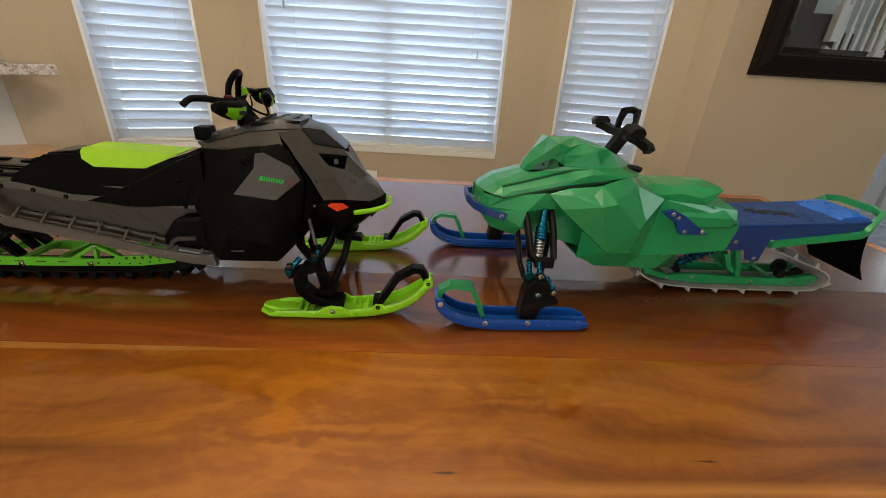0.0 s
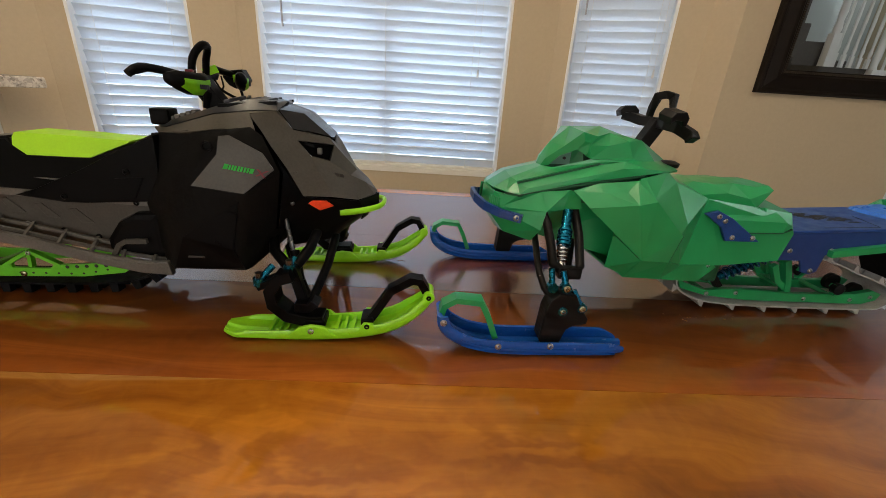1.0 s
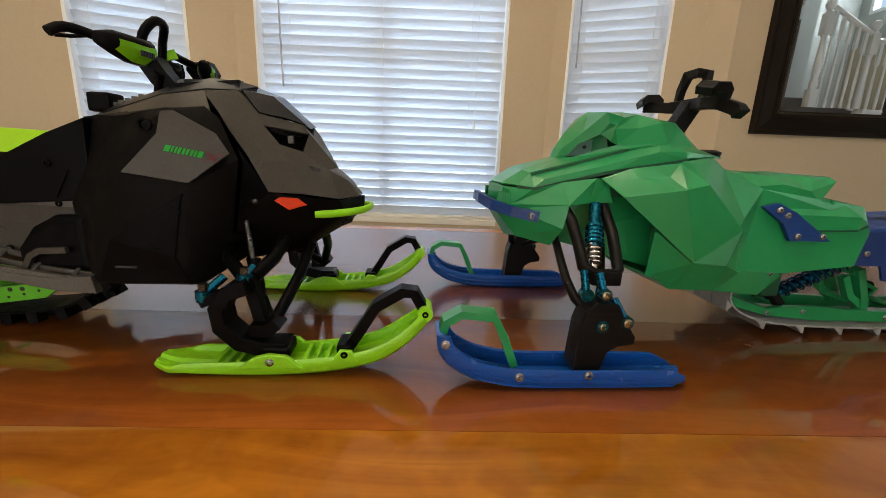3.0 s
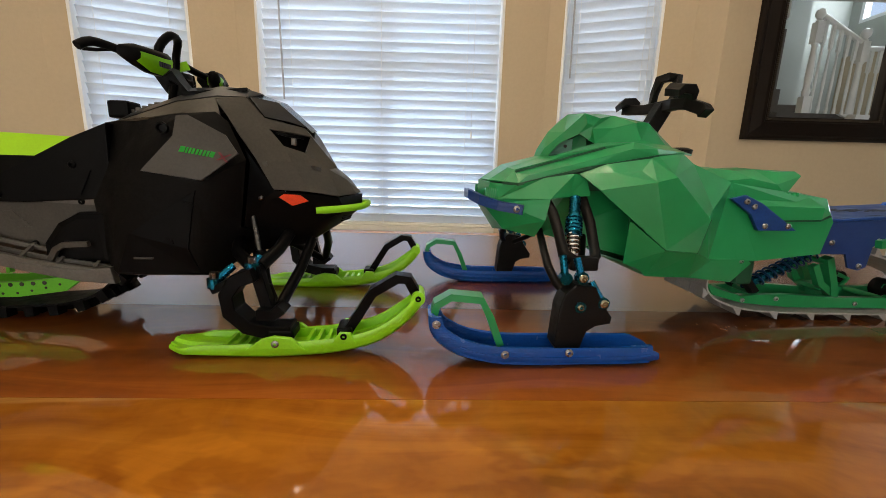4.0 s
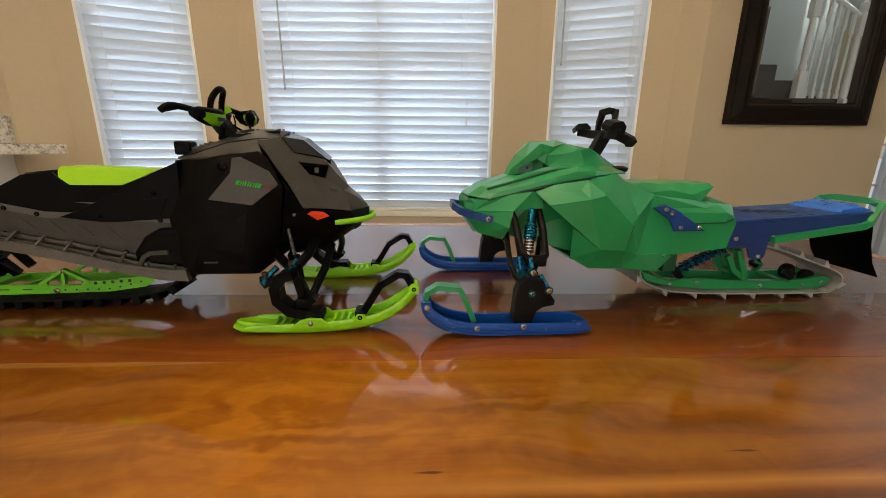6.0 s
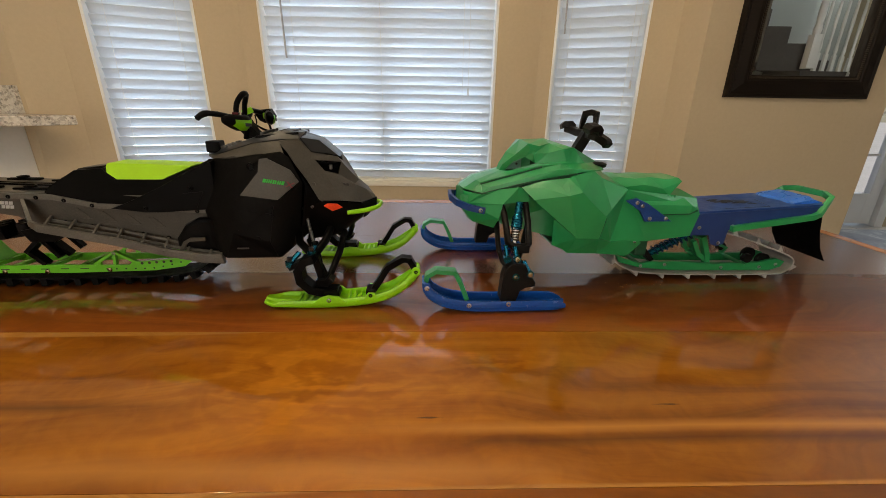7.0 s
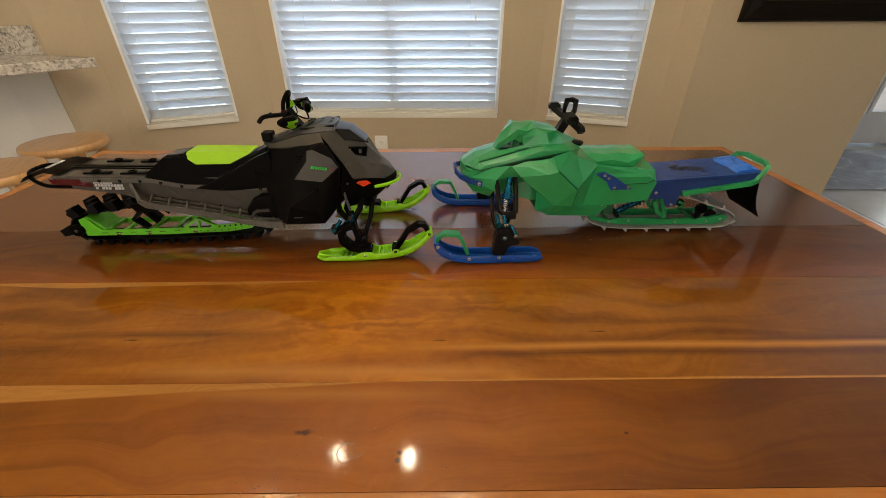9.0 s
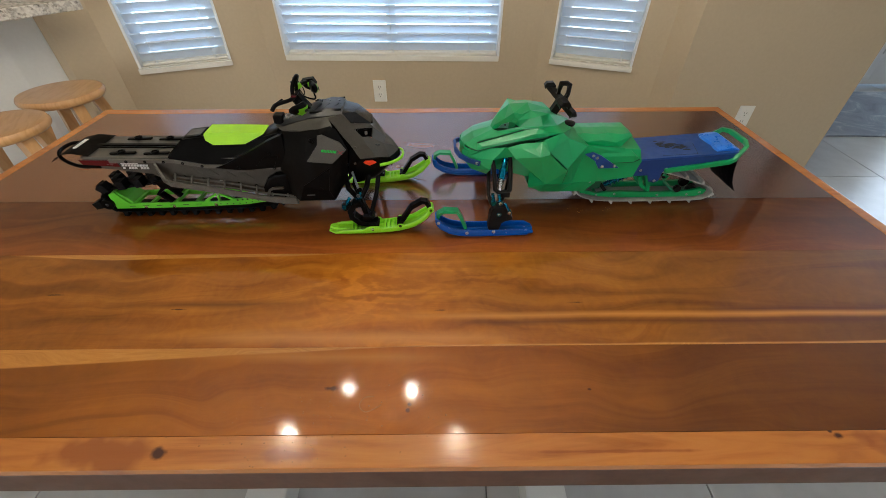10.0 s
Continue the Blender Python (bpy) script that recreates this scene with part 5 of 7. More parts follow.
sv = {
    "s0": (0.1120, 0.0560, 0.1358), "s1": (0.1240, 0.0700, 0.1235), "m2": (0.1620, 0.0820, 0.1310), "s3": (0.1770, 0.0825, 0.1350), "s4": (0.2120, 0.0780, 0.1030), "s5": (0.2090, 0.0730, 0.0750),
    "s6": (0.1790, 0.0780, 0.0780), "s7": (0.1520, 0.0738, 0.1002), "s8": (0.1370, 0.0718, 0.1123), "m0": (0.1320, 0.0585, 0.1435), "x1": (0.1420, 0.0600, 0.1452), "x2": (0.1360, 0.0660, 0.1372),
    "k0": (0.1650, 0.0650, 0.1490), "k2": (0.1560, 0.0695, 0.1390), "s2": (0.1730, 0.0630, 0.1500),
}
side_faces = [("s0", "s1", "x2", "m0"), ("m0", "x2", "x1"), ("x1", "x2", "k2", "k0"), ("x2", "s1", "m2"), ("x2", "m2", "k2"), ("k0", "k2", "m2", "s3"), ("k0", "s3", "s2"),
              ("s1", "m2", "s7", "s8"), ("m2", "s6", "s7"), ("m2", "s3", "s6"), ("s3", "s4", "s6"), ("s6", "s4", "s5")]
for side in (-1, 1):
    mir_v = {k: (x, y * side, z) for k, (x, y, z) in sv.items()}
    part("side_panel", shell(mir_v, side_faces, 0.0018, both=False), GREEN, gs, "faceted green side panel")
for side in (-1, 1):
    # thin strip coloured as the shade behind the panel edge
    b = bmesh.new()
    sweep(b, [(0.2128, side * 0.0772, 0.1030), (0.2096, side * 0.0722, 0.0755)], 0.0003, 0.0004, square=True)
    part("panel_seam_shade", b, GREENSHADE, gs, "strip behind the side panel, shade painted in")
lv = {
    "s7": (0.1512, 0.0722, 0.0992), "s6": (0.179, 0.0767, 0.0774), "s5": (0.2088, 0.0722, 0.0746), "b1": (0.1560, 0.0600, 0.0625), "b2": (0.170, 0.0590, 0.0570), "b3": (0.177, 0.0570, 0.0510), "b4": (0.216, 0.0570, 0.0500),
    "b5": (0.264, 0.0460, 0.0430), "b6": (0.270, 0.0460, 0.0490), "b7": (0.279, 0.0480, 0.0610), "b8": (0.274, 0.0480, 0.0655), "b9": (0.233, 0.0580, 0.0660), "w1": (0.176, 0.0230, 0.1080), "w2": (0.176, 0.0300, 0.0640),
    "z1": (0.158, 0, 0.0580), "z3": (0.180, 0, 0.0500), "z4": (0.216, 0, 0.0480), "z5": (0.250, 0, 0.0500), "u1": (0.122, 0.0260, 0.1290), "u0": (0.120, 0, 0.128),
    "f1": (0.090, 0.0200, 0.1240), "f2": (0.092, 0.0200, 0.0830), "f0": (0.088, 0, 0.118), "w0": (0.176, 0, 0.0640), "q2": (0.090, 0, 0.0810),
}
part("belly_panel", shell(lv, [("s7", "b1", "b2", "s6"), ("s6", "b2", "b3", "b4", "s5"), ("s5", "b4", "b9"), ("b9", "b4", "b5", "b6", "b7", "b8"), ("b1", "z1", "z3", "b3", "b2"), ("b3", "z3", "z4", "b4"), ("b4", "z4", "z5", "b5")], 0.0018), GREEN, gs, "green lower belly panel")
part("bulkhead", shell(lv, [("w1", "w2", "b1", "s7"), ("f1", "u1", "w1", "f2"), ("f2", "w1", "w2"), ("f1", "u1", "u0", "f0"), ("f2", "w2", "w0", "q2")], 0.0015), GREEN, gs, "green inner bulkhead")
for side in (-1, 1):
    screw(gs, (0.166, side * 0.0580, 0.0615), (0, side, 0), 0.0030, DARKSLOT)
    screw(gs, (0.2690, side * 0.0485, 0.0631), (0, side, 0), 0.0020)
rv = {
    "s2": (0.169, 0.0605, 0.1500), "s3": (0.1795, 0.0735, 0.1340), "s4": (0.2140, 0.0720, 0.1030), "s5": (0.2093, 0.0680, 0.0738), "b9": (0.233, 0.0550, 0.0655), "r0": (0.204, 0.0435, 0.1545), "r1": (0.2145, 0.0450, 0.1460),
    "r2": (0.250, 0.0455, 0.1315), "r3": (0.3470, 0.0445, 0.1080), "r4": (0.3535, 0.0440, 0.0985), "r5": (0.3455, 0.0455, 0.0698), "r6": (0.284, 0.0480, 0.0635), "cc": (0.225, 0.062, 0.110),
    "q2": (0.256, 0.0410, 0.1265), "q3": (0.348, 0.0390, 0.1190), "q4": (0.3570, 0.0200, 0.1040), "q2c": (0.256, 0, 0.1300), "q3c": (0.348, 0, 0.1240), "q4c": (0.3620, 0, 0.1050), "r0c": (0.222, 0, 0.1560), "r1c": (0.235, 0, 0.146),
}
rear = part("rear_body", shell(rv, [("s2", "s3", "r1", "r0"), ("s3", "s4", "cc"), ("s3", "cc", "r1"), ("cc", "s4", "s5", "b9"), ("r1", "cc", "r2"), ("cc", "b9", "r6", "r2"), ("r2", "r6", "r5", "r3"), ("r3", "r5", "r4"),
                                ("r2", "r3", "q3", "q2"), ("r3", "r4", "q4", "q3"), ("q2", "q3", "q3c", "q2c"), ("q3", "q4", "q4c", "q3c"), ("r0", "r1", "r1c", "r0c"), ("r1", "r2", "q2", "q2c", "r1c")], 0.0016), GREEN, gs, "green rear body")
for side in (-1, 1):
    for k in range(12):
        x = 0.2640 + 0.0046 * k
        b = bmesh.new()
        block(b, x, x + 0.0024, side * 0.0408 - 0.0016, side * 0.0408 + 0.0016, 0.1205, 0.1254 - 0.0016 * k / 12)
        part("rib", b, GREEN, rear)
for side in (-1, 1):
    b = bmesh.new()
    prism(b, [(0.2476, 0.1179), (0.2610, 0.1214), (0.2770, 0.1145), (0.3125, 0.0913), (0.2765, 0.0911), (0.2676, 0.1051)], side * 0.0478, side * 0.0518, 0.0006)
    br = part("side_bracket", b, BLUE, gs, "navy blue bracket plate")
    for x, z in ((0.2619, 0.1159), (0.2693, 0.1117), (0.2818, 0.0952), (0.3034, 0.0954)):
        screw(br, (x, side * 0.0518, z), (0, side, 0), 0.0026)
for side in (-1, 1):
    pod = {"a": (0.2600, 0.0415, 0.1228), "b": (0.3285, 0.0405, 0.1208), "c": (0.3484, 0.0450, 0.1056), "d": (0.3363, 0.0492, 0.1014), "e": (0.2780, 0.0492, 0.0995), "f": (0.2680, 0.0485, 0.1120), "g": (0.3385, 0.0480, 0.1113),
           "d2": (0.3363, 0.0430, 0.1010), "e2": (0.2780, 0.0430, 0.0990), "c2": (0.3484, 0.0430, 0.1050), "m": (0.3000, 0.0487, 0.1122)}
    pod = {k: (x, y * side, z) for k, (x, y, z) in pod.items()}
    pd = part("rear_pod", shell(pod, [("a", "b", "m", "f"), ("b", "g", "m"), ("b", "c", "g"), ("g", "c", "d"), ("m", "g", "d", "e"), ("f", "m", "e"), ("e", "d", "d2", "e2"), ("d", "c", "c2", "d2")], 0.0014, both=False), GREEN, gs, "faceted green pod under the seat")
    # thin strip coloured as the shade under the pod
    b = bmesh.new()
    sweep(b, [(0.2800, side * 0.0472, 0.0986), (0.3370, side * 0.0472, 0.1003), (0.3480, side * 0.0455, 0.1040)], 0.0008, 0.0008, square=True)
    part("pod_gap_shade", b, GREENSHADE, pd, "strip below the pod, shade painted in")
# seat
seat_v = {
    "t0": (0.2260, 0, 0.1420), "t1": (0.2480, 0, 0.1452), "t2": (0.2690, 0, 0.1440), "t3": (0.2900, 0, 0.1450), "t4": (0.3110, 0, 0.1438), "t5": (0.3280, 0, 0.1432), "t6": (0.3350, 0, 0.1395),
    "e0": (0.2280, 0.0190, 0.1405), "e1": (0.2480, 0.0205, 0.1432), "e2": (0.2690, 0.0240, 0.1415), "e3": (0.2900, 0.0210, 0.1432), "e4": (0.3110, 0.0245, 0.1412), "e5": (0.3290, 0.0215, 0.1425),
    "m0": (0.2310, 0.0290, 0.1375), "m1": (0.2540, 0.0325, 0.1325), "m2": (0.2780, 0.0335, 0.1352), "m3": (0.3030, 0.0340, 0.1305), "m4": (0.3331, 0.0250, 0.1385),
    "b0": (0.2360, 0.0300, 0.1300), "b1": (0.2700, 0.0330, 0.1212), "b2": (0.3135, 0.0330, 0.1212), "b3": (0.3160, 0, 0.1212), "b4": (0.2360, 0, 0.1300),
}
part("seat", shell(seat_v, [("t0", "e0", "e1", "t1"), ("t1", "e1", "e2", "t2"), ("t2", "e2", "e3", "t3"), ("t3", "e3", "e4", "t4"), ("t4", "e4", "e5", "t5"), ("t5", "e5", "m4", "t6"),
                            ("e0", "m0", "e1"), ("e1", "m0", "m1"), ("e1", "m1", "e2"), ("e2", "m1", "m2"), ("e2", "m2", "e3"), ("e3", "m2", "m3"), ("e3", "m3", "e4"), ("e4", "m3", "m4"), ("e4", "m4", "e5"),
                            ("m0", "b0", "m1"), ("m1", "b0", "b1"), ("m1", "b1", "m2"), ("m2", "b1", "m3"), ("m3", "b1", "b2"), ("m3", "b2", "m4"), ("m4", "b2", "b3", "t6"), ("b0", "b4", "b3", "b2", "b1"), ("t0", "b4", "b0", "m0", "e0")], 0.0014), GREEN, gs, "faceted green seat")
# tunnel
b = bmesh.new()
block(b, 0.330, 0.527, -0.0415, 0.0415, 0.0980, 0.1010, bevel=0.0008)
for v in b.verts:
    v.co.z += (v.co.x - 0.35) * 0.060
tun = part("tunnel", b, BLUE, gs, "flat blue rear tunnel")
for side in (-1, 1):
    b = bmesh.new()
    prism(b, [(0.345, 0.0975), (0.524, 0.1082), (0.518, 0.0980), (0.406, 0.0790), (0.4005, 0.0760), (0.3985, 0.0570), (0.3913, 0.0535), (0.3810, 0.0560), (0.3755, 0.0690), (0.345, 0.0690)], side * 0.0395, side * 0.0415)
    part("tunnel_side", b, BLUEDARK, tun, "navy blue tunnel side")
    for x, z in ((0.3590, 0.0798), (0.4050, 0.0815), (0.3907, 0.0580)):
        screw(tun, (x, side * 0.0415, z), (0, side, 0), 0.0026)
b = bmesh.new()
rr = random.Random(4)
rows = []
for i, y in enumerate((-0.034, -0.024, -0.009, 0.007, 0.022, 0.034)):
    end = 0.55 if i in (0, 5) else 1.0
    j = rr.uniform(-0.0008, 0.0008)
    rows.append([b.verts.new((x, y, z)) for x, z in ((0.492 + 6 * j, 0.1080), (0.495 + 6 * j, 0.1105 + 0.003 * end), (0.504 + 3 * j, 0.1110 + 0.0060 * end + j), (0.518 + j, 0.1115 + 0.0070 * end - j), (0.529, 0.1120 + 0.0010 * end), (0.529, 0.1085))])
for r0, r1 in zip(rows, rows[1:]):
    for j in range(6):
        b.faces.new((r0[j], r0[(j + 1) % 6], r1[(j + 1) % 6], r1[j]))
b.faces.new(rows[0][::-1])
b.faces.new(rows[-1])
part("tail_pad", b, BLUEPAD, tun, "scuffed bright blue tail pad")
b = bmesh.new()
rr = random.Random(11)
for k in range(80):
    u = rr.random()
    x, y = 0.404 + 0.046 * u, 0.010 - 0.022 * u + 0.013 * (rr.random() + rr.random() - 1.0)
    w, h = 0.0015 + 0.0055 * rr.random(), 0.0004 + 0.0018 * rr.random()
    z = 0.1012 + (x - 0.35) * 0.060
    pts = [(x - w, y - h), (x + w * 0.2, y - h * 1.3), (x + w, y + h * 0.3), (x, y + h), (x - w * 0.8, y + h * 0.6)]
    b.faces.new([b.verts.new((px, py, z + 0.00016 * k / 80 + (px - x) * 0.060)) for px, py in pts])
sweep(b, [(0.395, -0.034, 0.1039), (0.455, -0.036, 0.1075), (0.466, 0.004, 0.1082)], 0.0004, 0.0001, square=True)
part("faded_print", b, DECALBLACK, tun, "faded black abstract print")
b = bmesh.new()
sweep(b, [(0.402, 0.0445, 0.0790), (0.510, 0.0460, 0.0950), (0.519, 0.0450, 0.0985), (0.5370, 0.0370, 0.1185), (0.5415, 0.0220, 0.1215), (0.5415, -0.0220, 0.1215), (0.5370, -0.0370, 0.1185), (0.519, -0.0450, 0.0985), (0.510, -0.0460, 0.0950), (0.402, -0.0445, 0.0790)], 0.0030, 0.0036, square=True)
part("tail_loop", b, GREEN, gs, "green tail loop")
b = bmesh.new()
fl = [(0.530, 0.0960), (0.535, 0.0700), (0.543, 0.0480), (0.556, 0.0290)]
ring = [[b.verts.new((x, y, z)) for y in (-0.040, -0.013, 0.013, 0.040)] for x, z in fl]
for r0, r1 in zip(ring, ring[1:]):
    for j in range(3):
        b.faces.new((r0[j], r0[j + 1], r1[j + 1], r1[j]))
bmesh.ops.solidify(b, geom=b.faces[:], thickness=0.0014)
part("snow_flap", b, RUBBER, gs, "black rubber snow flap", smooth=40)
# handlebar, turned a little
b = bmesh.new()
sweep(b, [(0.184, -0.002, 0.1600), (0.1925, -0.005, 0.1735), (0.2035, -0.0085, 0.1975)], 0.0062, 0.0066, square=True, up=(0, 1, 0))
sweep(b, [(0.2105, -0.0560, 0.1850), (0.2100, -0.0530, 0.1890), (0.2040, -0.0420, 0.1945), (0.2015, -0.0280, 0.1960), (0.2030, -0.0090, 0.1965), (0.2005, 0.0150, 0.1965), (0.1985, 0.0300, 0.1985), (0.1960, 0.0460, 0.2000)], 0.0046, 0.0046, square=True)
sweep(b, [(0.2010, 0.0070, 0.1960), (0.2000, 0.0030, 0.2090), (0.2005, -0.0025, 0.2205), (0.2060, -0.0075, 0.2222), (0.2110, -0.0120, 0.2205), (0.2090, -0.0170, 0.2090), (0.2030, -0.0200, 0.1980)], 0.0027, 0.0036, square=True)
bmesh.ops.bevel(b, geom=b.edges[:], offset=0.0006, segments=1, affect="EDGES", clamp_overlap=True)
hb = part("handlebar", b, BLACKPRINT, gs, "black printed handlebar with a centre arch")
for x, y, z, turn, tip in ((0.1955, -0.0440, 0.2030, 10, 12), (0.1950, 0.0400, 0.2030, -8, -6)):
    b = bmesh.new()
    prism(b, [(-0.0085, -0.0040), (-0.0100, 0.0015), (-0.0060, 0.0062), (0.0045, 0.0068), (0.0092, 0.0020), (0.0088, -0.0055), (0.0055, -0.0060), (0.0030, -0.0012), (-0.0040, -0.0005)], -0.0085, 0.0085, 0.0008)
    bmesh.ops.transform(b, matrix=Matrix.Translation((x, y, z)) @ Matrix.Rotation(radians(turn), 4, "Z") @ Matrix.Rotation(radians(tip), 4, "X"), verts=b.verts)
    part("brush_guard", b, BLACKPRINT, hb)
b = bmesh.new()
lathe(b, [(0.010, 0.1550), (0.011, 0.1590), (0.006, 0.1610)], 16, Matrix.Translation((0.222, -0.012, 0)))
part("filler_cap", b, BLACKPRINT, gs, smooth=40)


def belt_flat(path, half, thick):
    """A closed belt with its width across y."""
    b = bmesh.new()
    k = len(path)
    rings = []
    for i, (x, z) in enumerate(path):
        a, c = path[i - 1], path[(i + 1) % k]
        dx, dz = c[0] - a[0], c[1] - a[1]
        ln = math.hypot(dx, dz)
        nx, nz = dz / ln, -dx / ln
        rings.append([b.verts.new((x + nx * o, y, z + nz * o)) for y, o in ((-half, 0), (half, 0), (half, thick), (-half, thick))])
    for i in range(k):
        r0, r1 = rings[i], rings[(i + 1) % k]
        for j in range(4):
            b.faces.new((r0[j], r0[(j + 1) % 4], r1[(j + 1) % 4], r1[j]))
    return b


def along(path, step, offset=0.0):
    """Points, directions at even steps along a closed line."""
    k = len(path)
    out, left = [], offset
    for i in range(k):
        p, q = Vector(path[i]), Vector(path[(i + 1) % k])
        ln = (q - p).length
        while left < ln:
            out.append((p.lerp(q, left / ln), (q - p).normalized()))
            left += step
        left -= ln
    return out


gbelt = [tuple(v) for v in bez([Vector(p) for p in ((0.256, 0.0400), (0.258, 0.0300), (0.272, 0.0195), (0.302, 0.0115), (0.364, 0.0080), (0.488, 0.0070), (0.511, 0.0105), (0.521, 0.0220), (0.510, 0.0340), (0.462, 0.0510), (0.423, 0.0640), (0.360, 0.0740), (0.290, 0.0620), (0.262, 0.0480))], 3)]
track = thing("track_unit")
track.parent = gs
part("track_belt", belt_flat(gbelt, 0.0305, 0.0016), GREYBELT, track, "cloudy grey flexible track belt", smooth=40)
for p, d in along(gbelt, 0.0385, 0.012):
    n = Vector((d.y, -d.x))
    if n.y > 0.6 and p.x < 0.40:
        continue
    for y0, y1 in ((-0.030, -0.012), (-0.010, 0.010), (0.012, 0.030)):
        b = bmesh.new()
        pts = []
        for y in (y0, y1):
            for s, h in ((-0.0075, 0.001), (0.0012, 0.001), (0.0016, 0.0072), (-0.0002, 0.0072)):
                q = p + d * s + n * (h + 0.0008)
                pts.append(b.verts.new((q.x, y, q.y)))
        for f in ((0, 1, 2, 3), (7, 6, 5, 4), (0, 4, 5, 1), (1, 5, 6, 2), (2, 6, 7, 3), (3, 7, 4, 0)):
            b.faces.new([pts[i] for i in f])
        part("track_lug", b, GREYBELT, track)
for side in (-1, 1):
    b = bmesh.new()
    prism(b, [(0.262, 0.0345), (0.268, 0.0235), (0.300, 0.0150), (0.350, 0.0105), (0.495, 0.0090), (0.511, 0.0145), (0.515, 0.0225), (0.503, 0.0265), (0.480, 0.0215), (0.410, 0.0200), (0.345, 0.0240), (0.316, 0.0235), (0.300, 0.0215), (0.275, 0.0290)], side * 0.0165, side * 0.0225, 0.0006)
    part("rail", b, GREEN, track, "green skid rail")
    for x, z in ((0.300, 0.0180), (0.335, 0.0195), (0.420, 0.0145), (0.478, 0.0145), (0.502, 0.0185)):
        screw(track, (x, side * 0.0225, z), (0, side, 0), 0.0024)
    b = bmesh.new()
    sweep(b, [(0.402, side * 0.014, 0.0180), (0.398, side * 0.014, 0.0340), (0.386, side * 0.016, 0.0600)], 0.0035, 0.0045, square=True, up=(0, 1, 0))
    sweep(b, [(0.376, side * 0.014, 0.0520), (0.386, side * 0.014, 0.0330), (0.402, side * 0.014, 0.0220)], 0.0032, 0.0032, square=True, up=(0, 1, 0))
    part("rear_arm", b, GREEN, track)
    b = bmesh.new()
    sweep(b, [(0.288, side * 0.014, 0.0560), (0.304, side * 0.014, 0.0400), (0.318, side * 0.014, 0.0240)], 0.0032, 0.0042, square=True, up=(0, 1, 0))
    part("front_arm", b, BLACKPRINT, track)
    b = bmesh.new()
    rod(b, (0.488, side * 0.0105, 0.0220), (0.488, side * 0.0160, 0.0220), 0.0100, 20)
    part("idler_wheel", b, BLACKPRINT, track, smooth=40)
    b = bmesh.new()
    rod(b, (0.452, side * 0.0225, 0.0300), (0.452, side * 0.0290, 0.0300), 0.0065, 16)
    part("idler_wheel", b, BLACKPRINT, track, smooth=40)
    b = bmesh.new()
    sweep(b, [(0.452, side * 0.0235, 0.0200), (0.458, side * 0.0240, 0.0285), (0.447, side * 0.0240, 0.0330)], 0.0022, 0.0030, square=True, up=(0, 1, 0))
    part("tensioner", b, GREEN, track)
for x, z in ((0.300, 0.0190), (0.402, 0.0240), (0.386, 0.0560), (0.452, 0.0190), (0.318, 0.0230)):
    b = bmesh.new()
    rod(b, (x, -0.0165, z), (x, 0.0165, z), 0.0028, 10)
    part("cross_shaft", b, GREEN, track, smooth=40)
b = bmesh.new()
block(b, 0.388, 0.404, -0.014, 0.014, 0.026, 0.030)
part("cross_plate", b, GREEN, track)
for y in (-0.006,):
    p0, p1 = Vector((0.312, y, 0.0270)), Vector((0.384, y, 0.0640))
    b = bmesh.new()
    rod(b, p0.lerp(p1, 0.08), p0.lerp(p1, 0.62), 0.0048, 14)
    rod(b, p0, p1, 0.0022, 10)
    sh = part("rear_shock", b, TEAL, track, "teal rear shock", smooth=40)
    b = bmesh.new()
    coil(b, p0.lerp(p1, 0.18), p0.lerp(p1, 0.95), 0.0066, 0.0011, 8.5)
    part("spring", b, TEALDARK, sh, smooth=True)
# box in the shaded green copy
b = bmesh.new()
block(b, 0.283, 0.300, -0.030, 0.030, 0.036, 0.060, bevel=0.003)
part("drive_box", b, GREENSHADE, gs)


